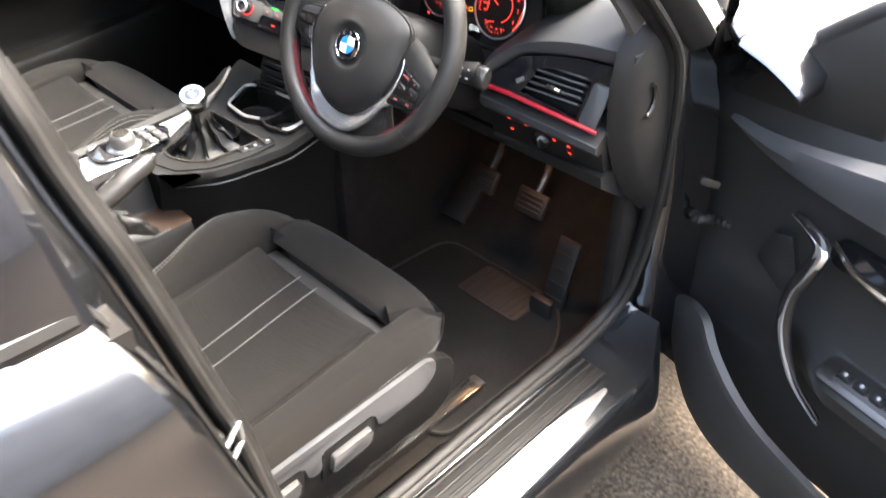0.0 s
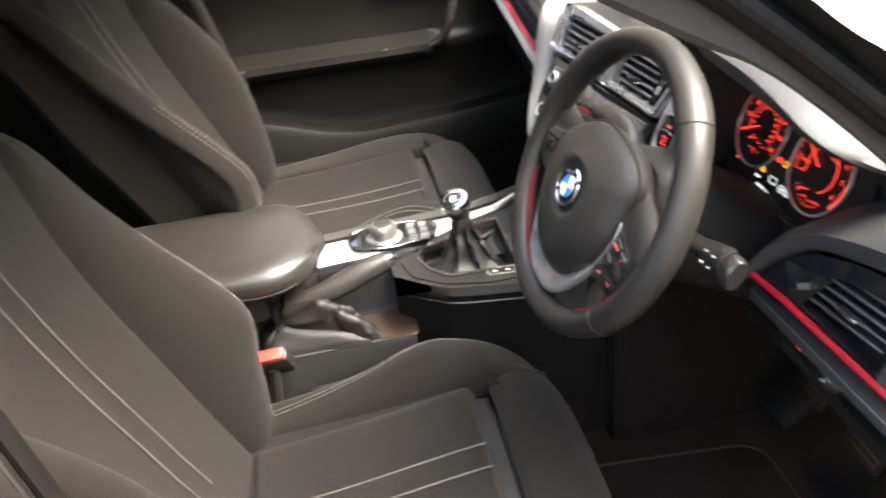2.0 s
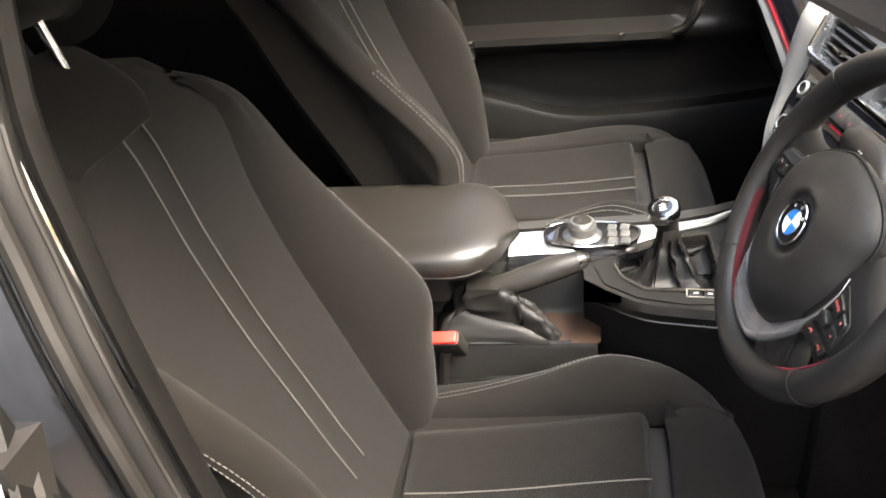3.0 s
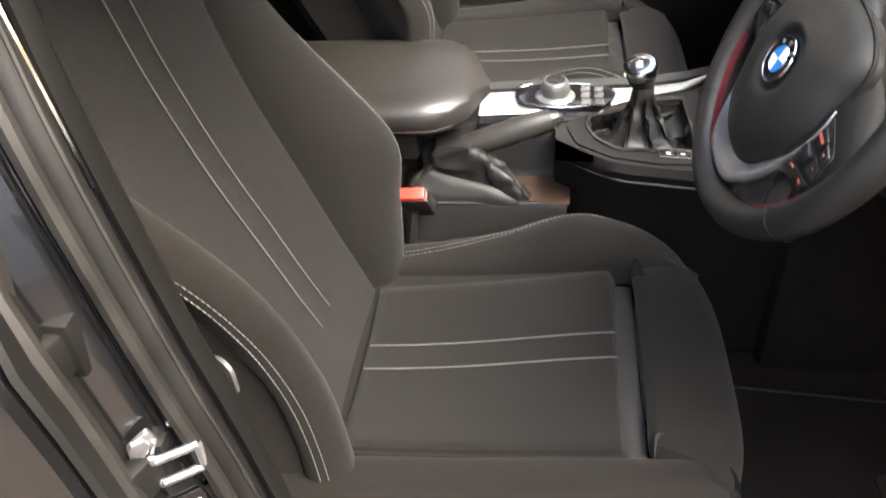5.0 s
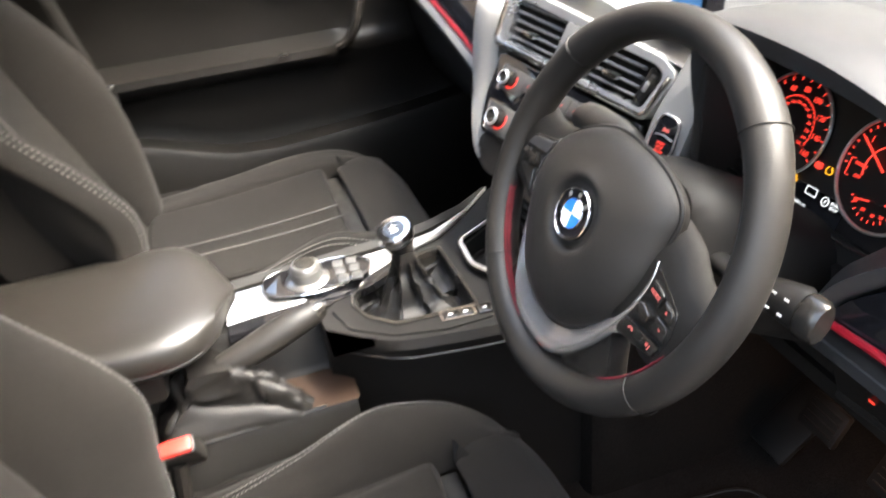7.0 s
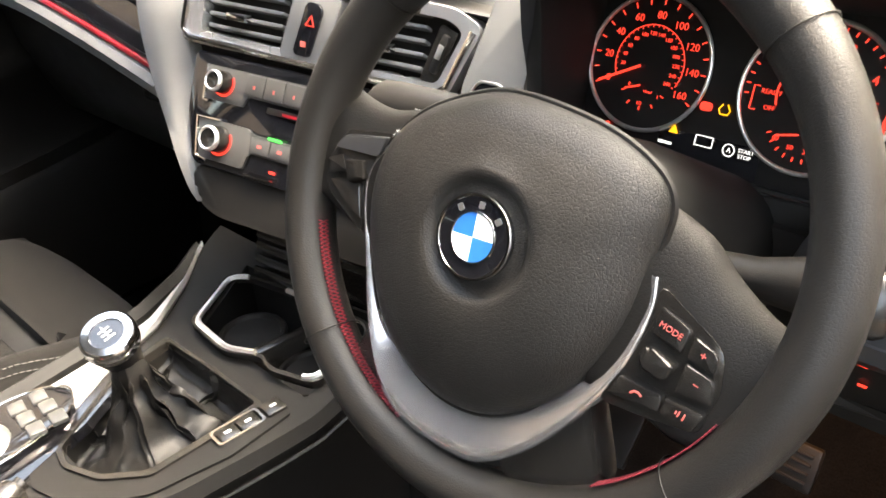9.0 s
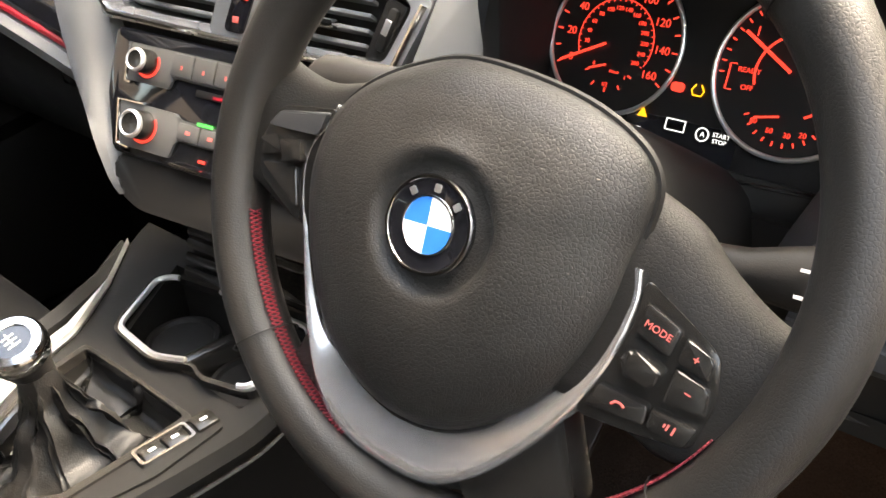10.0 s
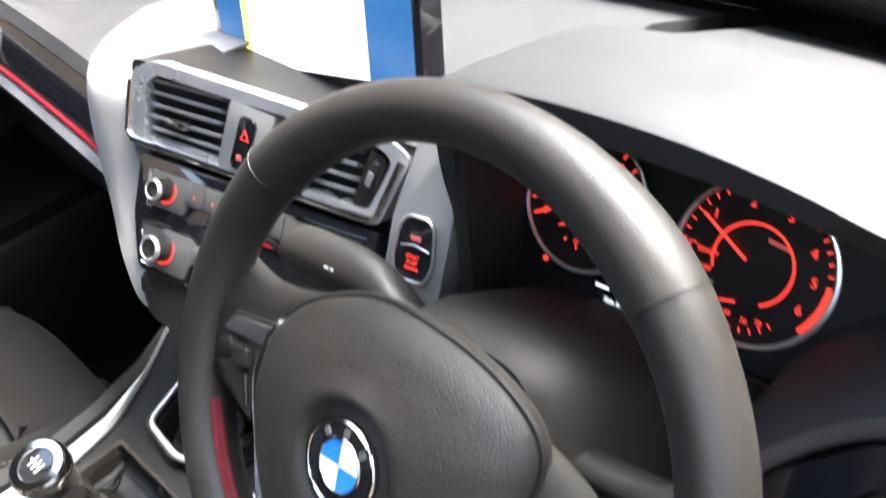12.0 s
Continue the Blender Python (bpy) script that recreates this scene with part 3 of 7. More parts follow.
# closed rear door of the open side
rd = thing("rear_door", "graphite painted closed rear door with dark window", "car door", (0.86, -0.95, 0.2))
def rear_row(z):
    x = curve1([(0.2, 0.82), (0.5, 0.858), (0.70, 0.868), (0.80, 0.860), (0.88, 0.856), (0.905, 0.848), (0.935, 0.828), (0.97, 0.803)])(z)
    y0 = curve1([(0.2, -0.355), (0.45, -0.395), (0.65, -0.43), (0.72, -0.447), (0.826, -0.471), (0.869, -0.481), (0.915, -0.497), (0.97, -0.522)])(z)
    return [(x - 0.04, y0 - 0.012, z), (x - 0.012, y0, z), (x - 0.004, y0 - 0.003, z), (x, y0 - 0.012, z), (x + 0.004, y0 - 0.10, z), (x + 0.004, -1.0, z), (x - 0.03, -1.45, z), (x - 0.10, -1.45, z), (x - 0.10, y0 - 0.02, z)]
part("door_skin", loft([rear_row(0.2 + 0.77 * i / 24) for i in range(25)], True), PAINT, rd)
part("belt_moulding", tube([(0.808, -0.530, 0.974), (0.812, -0.8, 0.982), (0.795, -1.4, 1.0)], 0.011, 8), SATIN, rd, "satin black window moulding")
fr = spline([(0.800, -0.523, 0.965), (0.785, -0.536, 1.08), (0.737, -0.55, 1.2), (0.655, -0.57, 1.32)], 6)
part("window_frame", loft([[p + Vector(d) for d in ((0.012, 0.006, 0), (0.018, -0.004, 0), (0.016, -0.055, 0), (0.0, -0.07, 0), (-0.04, -0.07, 0), (-0.04, 0.006, 0))] for p in fr], True), PIANO, rd, "gloss black window frame")
# dark strip added over the door edge to give the gap its shade
part("gap_shade_strip", loft([[(q[0][0] - 0.06, q[0][1] - 0.016, q[0][2]), (q[0][0] + 0.026, q[0][1] + 0.0145, q[0][2]), (q[0][0] + 0.022, q[0][1] + 0.0185, q[0][2]), (q[0][0] - 0.06, q[0][1] - 0.010, q[0][2])] for q in (rear_row(0.22 + 0.05 * i) for i in range(16))], True), LINING, rd, "dark strip for the shade in the door gap")
part("door_seal", tube([(rear_row(z)[0][0] - 0.004, rear_row(z)[0][1] + 0.002, z) for z in (0.3 + 0.04 * i for i in range(17))], 0.012, 8), RUBBER, rd)
for p in ((0.803, -0.490, 0.842), (0.806, -0.455, 0.725), (0.80, -0.42, 0.55)):
    part("hinge", join(box(0.05, 0.018, 0.036, shift(*p) @ pose(0, 0, 0, 0, 0, -20), 0.004), box(0.02, 0.03, 0.05, shift(p[0] - 0.022, p[1] + 0.004, p[2]), 0.004)), LINING, rd, "black door hinge")
part("window_pane", loft([[(0.799, -0.57, 0.965), (0.799, -1.4, 0.98)], [(0.789, -0.58, 1.08), (0.789, -1.4, 1.08)], [(0.739, -0.60, 1.2), (0.739, -1.35, 1.2)], [(0.657, -0.62, 1.32), (0.657, -1.3, 1.32)]]), PIANO, rd, "dark tinted privacy glass")

rd.location += PB + Vector((-0.032, 0.0, 0.05))

# roof, far side, rear end, bulkhead
rows = []
for i in range(13):
    x = -0.66 + 1.27 * i / 12
    h = 1.40 - 0.09 * abs((x + 0.025) / 0.63) ** 2.5
    rows.append([(x, -1.75, h - 0.10), (x, -1.2, h), (x, -0.5, h + 0.01), (x, -0.29, h - 0.03), (x, -0.26, h), (x, -0.5, h + 0.05), (x, -1.2, h + 0.04), (x, -1.78, h - 0.06)])
struct("ceiling", loft(rows, True), LINER, "grey fabric car roof lining", "roof")
struct("bulkhead", box(1.45, 0.03, 0.55, shift(-0.02, 0.83, 0.62), 0.01), HARD, "black bulkhead behind the dashboard", "wall")
struct("rear_hatch", box(1.4, 0.04, 1.1, shift(-0.02, -1.78, 0.75), 0.02), HARD, "black trimmed rear end of the cabin", "wall")
def screen_foot(x):
    """How far forward the foot of the windscreen lies."""
    return 0.645 - 0.205 * (abs(x + 0.01) / 0.71) ** 2


middle = spline([(0.645, 0.946), (0.36, 1.135), (0.0, 1.318), (-0.26, 1.400)], 3)
edge = spline([(0.44, 0.940), (0.185, 1.115), (-0.04, 1.275), (-0.32, 1.375)], 3)
ws = []
for i in range(13):
    x = -0.72 + 0.1167 * i
    w = (abs(x + 0.01) / 0.71) ** 2
    ws.append([(x * (1 - 0.12 * k / 9), a.x + (b.x - a.x) * w, a.y + (b.y - a.y) * w) for k, (a, b) in enumerate(zip(middle, edge))])
wind = struct("window_windscreen", loft(ws), GLASS, "clear laminated windscreen", "windscreen")
wind.visible_shadow = False
band = [[(Vector(c[0]) + Vector((0, 0.004, 0.006))), Vector(c[0]).lerp(Vector(c[1]), 0.55) + Vector((0, 0.004, 0.006)), Vector(c[0]).lerp(Vector(c[1]), 0.55) + Vector((0, 0.001, 0.002)), Vector(c[0]) + Vector((0, 0.001, 0.002))] for c in ws]
part("screen_border", loft(band, True), COWLB, wind, "black printed border of the windscreen")
side = [[Vector(b) + Vector((0, 0.003, 0.005)), Vector(b).lerp(Vector(a), 0.45) + Vector((0, 0.003, 0.005)), Vector(b).lerp(Vector(a), 0.45) + Vector((0, 0.001, 0.002)), Vector(b) + Vector((0, 0.001, 0.002))] for a, b in zip(ws[-2], ws[-1])]
part("screen_border", loft(side, True), COWLB, wind)

# bonnet, wing and cowl outside the windscreen
def lid_edge(x):
    """How far forward the rear edge of the bonnet lies."""
    a = abs(x)
    y = 0.775 - 0.215 * (a / 0.66) ** 2
    if a > 0.655:
        k = min(1.0, (a - 0.655) / 0.085)
        y = 0.563 - 0.163 * k ** 1.7
    return y


def lid_height(x, y):
    a = abs(x)
    return 0.940 - 0.012 * (a / 0.75) ** 2 - 0.33 * max(0.0, a - 0.74) - 0.9 * max(0.0, a - 0.80) ** 1.6 + 0.02 * min(1, max(0, (y - 0.4) / 0.5)) - 0.10 * max(0.0, (y - 1.0) / 0.9) ** 2


def lid_rows(xs):
    out = []
    for x in xs:
        y = lid_edge(x)
        top = [(x, yy, lid_height(x, yy)) for yy in (y + 0.006, y + 0.05, y + 0.15, 1.0, 1.3, 1.6, 1.9)]
        out.append([(x, y + 0.012, top[0][2] - 0.022), (x, y, top[0][2] - 0.008)] + top + [(x, 2.0, 0.74), (x, 1.98, 0.70), (x, 1.86, 0.80), (x, 1.2, 0.88 - 0.3 * max(0, abs(x) - 0.74))])
    return out


bonnet = thing("bonnet", "graphite painted bonnet reflecting white sky", "bonnet", (0, 1.4, 0.6))
part("bonnet_skin", loft(lid_rows([-0.84 + 1.60 * i / 64 for i in range(65)]), True), PAINT, bonnet, "", 70)
part("edge_seal", tube([(x, lid_edge(x) + 0.006, lid_height(x, lid_edge(x)) - 0.020) for x in (-0.64 + 0.04 * i for i in range(33))], 0.006, 8), RUBBER, bonnet, "black rubber edge seal")
wing = thing("front_wing", "graphite painted front wing beside the windscreen", "car wing", (0.82, 1.2, 0.2))
part("wing_top", loft(lid_rows([0.763 + 0.012 * i for i in range(10)]), True), PAINT, wing, "", 70)
part("wing_side", loft([[(0.868, y, 0.865), (0.893, y, 0.80), (0.888, y, 0.45), (0.85, y, 0.25), (0.82, y, 0.25), (0.858, y, 0.45), (0.862, y, 0.80)] for y in (0.56, 0.8, 1.2, 1.6, 1.95)], True), PAINT, wing)
rows = []
for i in range(46):
    x = -0.72 + 0.032 * i
    y, q = screen_foot(x), max(lid_edge(x), screen_foot(x) + 0.012)
    rows.append([(x, y - 0.014, 0.944), (x, y - 0.002, 0.946), (x, y + 0.2 * (q - y), 0.918), (x, y + 0.45 * (q - y), 0.892), (x, q + 0.014, 0.886), (x, q + 0.014, 0.87), (x, y - 0.014, 0.87)])
struct("cowl", loft(rows, True), COWLB, "black plastic cowl under the windscreen", "cowl")
for sweep in ([(0.690, 0.455, 0.945), (0.640, 0.475, 0.957), (0.502, 0.560, 0.957), (0.36, 0.620, 0.958), (0.20, 0.665, 0.962)], [(0.06, 0.680, 0.940), (-0.02, 0.672, 0.960), (-0.22, 0.655, 0.962), (-0.46, 0.580, 0.960)]):
    wiper = thing("wiper", "black windscreen wiper arm and blade resting on the cowl", "wiper", sweep[0], "wipers")
    line = spline(sweep, 5)
    part("wiper_arm", tube(line, lambda t: 0.013 - 0.006 * t, 8, False, 0.6), WIPER, wiper, "dark grey wiper arm")
    part("wiper_blade", tube([p + Vector((0.0, -0.022, -0.006)) for p in line[4:]], 0.006, 6), RUBBER, wiper)
    part("wiper_pivot", lathe([(0.016, -0.03), (0.016, 0.006), (0.012, 0.011), (0.0, 0.012)], shift(*sweep[0]), 16), RUBBER, wiper)
    part("arm_joint", lathe([(0.0, -0.006), (0.014, -0.006), (0.014, 0.008), (0.010, 0.012), (0.0, 0.012)], shift(*sweep[2]), 16), WIPER, wiper, "round grey arm joint")

# ---- seats ----
SX = 0.358


def build_seat():
    s = thing("car_seat", "anthracite cloth sport front seat with light grey stitching", "car seat", (SX, -0.25, 0.27), "front seats")
    zc = curve1([(-0.60, 0.492), (-0.47, 0.502), (-0.41, 0.506), (-0.30, 0.512), (-0.22, 0.519), (-0.10, 0.532), (0.0, 0.54)])
    # cushion: rear panel

    def rear(u, v):
        y = -0.274 + 0.168 * v
        w = 0.160 if u > 0 else 0.147 + 0.015 * v
        return (SX + w * u, y, zc(y) + 0.014 * u * u + 0.004)
    part("cushion_panel", pillow(rear, 32, 34, 0.024, 0.09), MESHF, s, "ribbed cloth centre panel")
    part("cushion_base", pillow(lambda u, v: (SX + 0.172 * u, -0.33 + 0.225 * v, zc(-0.33 + 0.225 * v) - 0.004 + 0.016 * u * u), 20, 24, 0.02, 0.06), FABRIC, s, "smooth cloth round the centre panel")
    # thigh pad with rounded front
    path = spline([(-0.088, 0.537), (-0.05, 0.546), (-0.01, 0.543), (0.020, 0.528), (0.035, 0.500), (0.036, 0.465), (0.030, 0.42)], 5)

    def thigh(u, v):
        k = (v + 1) / 2 * (len(path) - 1)
        i = min(int(k), len(path) - 2)
        q = path[i].lerp(path[i + 1], k - i)
        back = 0.040 * abs(u) ** 3.5 * max(0, (v + 1) / 2) ** 0.5
        k = min(1, (v + 1) / 1.1)
        w = 0.156 + 0.037 * k * k * (3 - 2 * k)
        return (SX - 0.004 + w * u, q.x - back, q.y + 0.006 * u * u)
    part("thigh_pad", pillow(thigh, 24, 24, 0.024, 0.14), FABRIC, s, "smooth cloth front pad")
    # cushion bolsters, one each side
    crest = curve1([(-0.56, 0.52), (-0.386, 0.535), (-0.267, 0.560), (-0.165, 0.596), (-0.10, 0.586), (-0.04, 0.560), (0.0, 0.525), (0.02, 0.48)])
    crest_in = crest
    crest_out = curve1([(-0.56, 0.515), (-0.386, 0.528), (-0.267, 0.542), (-0.165, 0.556), (-0.10, 0.556), (-0.04, 0.544), (0.0, 0.518), (0.02, 0.48)])
    for sd in (-1, 1):
        crest = crest_in if sd < 0 else crest_out
        rows = []
        for i in range(33):
            y = -0.56 + 0.562 * i / 32
            c = crest(y)
            pinch = max(0, (y + 0.09) / 0.105)
            xi, xc, xo = 0.153 - 0.004 * pinch, 0.205 - 0.035 * pinch ** 2, 0.243 - 0.060 * pinch ** 2
            zi = zc(y) - 0.012
            prof = spline([(xi, zi), (xi + 0.012, zi + 0.024 + 0.35 * (c - zi - 0.03)), (xc - 0.012, c - 0.004), (xc + 0.012, c - 0.003), (xo - 0.004, c - 0.03), (xo, max(c - 0.062, 0.52)), (xo - 0.008, 0.505 - 0.01 * pinch), (xo - 0.03, 0.465)], 3)
            rows.append([(SX + sd * q.x, y, q.y) for q in prof])
        cen = sum((Vector(q) for q in rows[-1][:18]), Vector()) / 18
        for f, dy in ((0.8, 0.005), (0.5, 0.009), (0.2, 0.011), (0.02, 0.0112)):
            rows.append([cen.lerp(Vector(q), f) + Vector((0, dy, 0)) for q in rows[32]])
        part("cushion_bolster", loft(rows), FABRIC, s)
        # two rows of thread: up the inner face on the tunnel side, along the outer face on the door side
        for dk in (0.0, 1.0):
            line = []
            for i in range(26):
                row = rows[6 + i]
                t = i / 25
                k = (5.0 + 4.5 * min(1, t * 1.25) + 0.85 * dk) if sd < 0 else (12.2 + 0.9 * dk)
                a, b = Vector(row[int(k)]), Vector(row[int(k) + 1])
                p = a.lerp(b, k - int(k))
                away = Vector((-(b - a).z, 0, (b - a).x)).normalized() * (1 if sd > 0 else -1)
                line.append(p + away * 0.0006)
            part("seam_stitching", stitches(line), THREAD, s)
    # light stripes along the cushion
    for x0, x1 in ((-0.039, -0.020), (0.005, 0.022)):
        line = []
        for i in range(30):
            k = i / 29
            y = -0.108 - 0.322 * k
            line.append((SX + x0 + (x1 - x0) * k * k * (3 - 2 * k), y, zc(y) + 0.0056))
        part("stripe", tube(line, 0.0011, 6), STRIPE, s, "light grey piped stripe")
    part("groove", box(0.295, 0.03, 0.03, shift(SX, -0.096, 0.508), 0.004), RUBBER, s)
    # backrest, built along its reclined middle line
    yc = curve1([(0.44, -0.415), (0.50, -0.445), (0.572, -0.476), (0.681, -0.526), (0.788, -0.576), (0.899, -0.619), (0.981, -0.644), (1.04, -0.662), (1.12, -0.69)])
    half = curve1([(0.44, 0.138), (0.60, 0.142), (0.72, 0.158), (0.85, 0.174), (0.93, 0.190), (1.0, 0.222), (1.05, 0.240), (1.12, 0.235)])

    def roll(z):
        return 0.055 * max(0, (z - 0.99) / 0.125) ** 2.6

    def drop(u, z):
        return 0.085 * abs(u) ** 2.6 * max(0, (z - 0.93) / 0.185)

    def back(u, v):
        z = 0.79 + 0.325 * v
        return (SX - half(z) * u, yc(z) - 0.004 + 0.012 * u * u - roll(z), z - drop(u, z))
    part("backrest_panel", pillow(back, 34, 54, 0.022, 0.07), MESHF, s, "ribbed cloth centre panel")

    def upper(u, v):
        z = 1.082 + 0.045 * v
        w = 0.118 - 0.042 * max(0, -v) ** 1.5
        return (SX - w * u, yc(z) + 0.0035 - roll(z) + 0.004 * u * u, z - drop(w * u / 0.24, z) - 0.010 * (1 - abs(u)) * max(0, -v))
    part("shoulder_panel", pillow(upper, 22, 16, 0.012, 0.16), FABRIC, s, "smooth cloth pad under the headrest")
    prot = curve1([(0.42, 0.0), (0.50, 0.035), (0.617, 0.085), (0.70, 0.125), (0.76, 0.115), (0.828, 0.085), (0.88, 0.062), (0.974, 0.026), (1.01, 0.006), (1.045, -0.03)])
    out = curve1([(0.42, 0.205), (0.52, 0.212), (0.60, 0.240), (0.68, 0.252), (0.80, 0.256), (0.92, 0.262), (0.98, 0.264), (1.01, 0.256), (1.03, 0.240), (1.045, 0.215)])
    prot_in = prot
    prot_out = curve1([(0.42, 0.0), (0.50, 0.035), (0.60, 0.074), (0.65, 0.092), (0.70, 0.106), (0.75, 0.116), (0.80, 0.116), (0.85, 0.102), (0.90, 0.078), (0.95, 0.052), (0.99, 0.020), (1.045, -0.03)])
    out_in = out
    out_door = curve1([(0.42, 0.205), (0.60, 0.212), (0.70, 0.222), (0.80, 0.238), (0.90, 0.254), (0.98, 0.262), (1.01, 0.256), (1.03, 0.240), (1.045, 0.215)])
    for sd in (-1, 1):
        prot, out = (prot_in, out_in) if sd < 0 else (prot_out, out_door)
        rows = []
        for i in range(37):
            z = 0.42 + 0.625 * i / 36
            y0, p, o, h = yc(z), prot(z), out(z), half(z) - 0.008
            h = min(h, o - 0.05)
            prof = spline([(h, y0 - 0.012), (h + 0.012, y0 + 0.010 + 0.35 * p), (h + 0.4 * (o - h), y0 + 0.92 * p), (o - 0.25 * (o - h), y0 + p), (o - 0.003, y0 + p - 0.028), (o - 0.008, y0 + p - 0.046), (o - 0.022, y0 + min(p - 0.056, 0.04)), (o - 0.06, y0 - 0.02)], 3)
            rows.append([(SX + sd * q.x, q.y, z) for q in prof])
        part("backrest_bolster", loft(rows), FABRIC, s)
        for dk in (0.0, 1.0):
            line = []
            for row in rows[3:26]:
                k = (11.4 if sd > 0 else 8.6) + 1.0 * dk
                a, b = Vector(row[int(k)]), Vector(row[int(k) + 1])
                p = a.lerp(b, k - int(k))
                away = Vector((-(b - a).y, (b - a).x, 0)).normalized() * sd
                line.append(p + away * 0.0008)
            part("seam_stitching", stitches(line), THREAD, s)
    for x0, x1 in ((-0.054, -0.024), (-0.010, 0.016)):
        line = [(SX + x0 + (x1 - x0) * min(1, (1.035 - z) / 0.41), yc(z) + 0.0005 - roll(z), z) for z in (0.575 + 0.0115 * i for i in range(41))]
        part("stripe", tube(line, 0.0010, 6), STRIPE, s, "light grey piped stripe")
    # back shell
    rows = []
    for i in range(20):
        z = 0.40 + 0.705 * i / 19
        o, y0 = out(min(z, 1.0)) - 0.012, yc(z)
        f0 = max(-0.03, prot(z) - 0.052)
        row = [(o - 0.004, f0), (o, -0.085), (o * 0.8, -0.12), (0, -0.13), (-o * 0.8, -0.12), (-o, -0.085), (0.004 - o, f0), (-o * 0.7, -0.03), (-o * 0.35, -0.03 - roll(z)), (0, -0.03 - roll(z)), (o * 0.35, -0.03 - roll(z)), (o * 0.7, -0.03)]
        rows.append([(SX + x, y0 + y, z - drop(x / o, z)) for x, y in row])
    part("back_shell", loft(rows, True), FABRIC, s, "cloth covered sides and back")
    # headrest on two posts
    for x in (-0.05, 0.05):
        part("headrest_post", tube([(SX + x, -0.715, 1.04), (SX + x, -0.745, 1.17)], 0.006, 10), CHROME, s, "chrome headrest post")

    def head(u, v):
        a = v * 2.3
        return (SX + 0.125 * u * (1 - 0.12 * v * v), -0.755 + 0.055 * math.cos(a) - 0.01 * u * u, 1.225 + 0.075 * math.sin(a) * (1 if abs(a) < 1.6 else 1) - 0.012 * u * u)
    part("headrest", pillow(head, 16, 24, 0.03, 0.2), FABRIC, s)
    # base: side trims, levers, rails
    for sd in (-1, 1):
        x = SX + sd * 0.250
        m = basis((x, -0.2, 0.0), (0, sd, 0), (0, 0, 1))
        f = sd
        outl = [(f * a, b) for a, b in ((-0.20, 0.40), (0.13, 0.40), (0.165, 0.44), (0.165, 0.495), (0.135, 0.522), (0.09, 0.528), (-0.04, 0.522), (-0.15, 0.515), (-0.20, 0.495))]
        if sd < 0:
            outl = outl[::-1]
        part("side_trim", prism(rpoly(outl, 0.012), -0.012, 0.006, m, 0.004), LINING, s, "black plastic seat side trim")
        if sd > 0:
            side = basis((x, 0.0, 0.0), (0, 1, 0), (0, 0, 1))
            cap = rpoly([(-0.425, 0.536), (-0.425, 0.510), (-0.337, 0.508), (-0.330, 0.474), (-0.308, 0.474), (-0.306, 0.510), (-0.208, 0.512), (-0.200, 0.478), (-0.112, 0.482), (-0.082, 0.502), (-0.082, 0.530), (-0.10, 0.540)], 0.006)
            # lighter grey than the side trim, to carry the sky light on its top
            part("trim_cap", prism(cap, 0.004, 0.012, side, 0.003), GREYP, s, "plastic trim round the levers, greyed for sky light")
            for y0, ln in ((-0.257, 0.086), (-0.380, 0.072)):
                lever = rpoly([(y0 - ln / 2 + 0.004, 0.462), (y0 + ln / 2 - 0.010, 0.466), (y0 + ln / 2 - 0.004, 0.494), (y0 - ln / 2 + 0.010, 0.492)], 0.006)
                frame_ = rpoly([(y0 - ln / 2 - 0.010, 0.446), (y0 + ln / 2 + 0.002, 0.450), (y0 + ln / 2 + 0.010, 0.508), (y0 - ln / 2 - 0.002, 0.506)], 0.006)
                part("lever_frame", prism(frame_, 0.004, 0.010, side, 0.002), LINING, s, "black lever recess frame")
                part("lever", prism(lever, 0.008, 0.020, side, 0.004), GREYT, s, "light grey adjusting lever")
        part("rail", box(0.03, 0.52, 0.03, shift(SX + sd * 0.20, -0.18, 0.30), 0.004), SATIN, s, "black steel seat rail")
        part("rail_edge", box(0.004, 0.50, 0.004, shift(SX + sd * 0.217, -0.17, 0.316), 0.001), CHROME, s, "bright worn rail edge")
        part("rail_cap", box(0.034, 0.04, 0.032, shift(SX + sd * 0.20, 0.075, 0.299), 0.008), HARD, s)
    part("frame_pan", box(0.44, 0.44, 0.07, shift(SX, -0.22, 0.39), 0.02), HARD, s)
    part("under_frame", box(0.40, 0.36, 0.085, shift(SX, -0.22, 0.3225), 0.01), HARD, s)
    return s


seat = build_seat()
seat.location += Vector((0, -0.008, -0.016))
far = copy_thing(seat, shift(-SX - 0.006, -0.25 + 0.008, 0.27 + 0.068) @ Matrix.Scale(-1, 4, (1, 0, 0)))
for ob in list(far.children):
    if ob.name.split(".")[0] in ("trim_cap", "lever"):
        bpy.data.objects.remove(ob)
plinth = thing("seat_mount", "black steel mount under the passenger seat", "seat mount", (-SX - 0.006, -0.22, 0.27))
part("mount_plate", box(0.46, 0.56, 0.068, shift(-SX - 0.006, -0.17, 0.304), 0.004), HARD, plinth)

# belt buckle beside the driver seat
buckle = thing("belt_buckle", "black seat belt buckle with red release button", "seat belt buckle", (0.135, -0.40, 0.45))
part("stalk", tube(spline([(0.118, -0.43, 0.44), (0.122, -0.415, 0.50), (0.128, -0.405, 0.57)], 4), 0.010, 8), HARD, buckle)
bmx = basis((0.130, -0.403, 0.588), (0.05, 1, 0.10), (0.55, -0.1, 0.82))
part("housing", box(0.052, 0.060, 0.024, bmx @ shift(0, -0.012, 0), 0.006), HARD, buckle)
part("release_button", box(0.044, 0.020, 0.018, bmx @ shift(0, 0.014, 0), 0.003), REDBUCKLE, buckle, "red plastic release button")
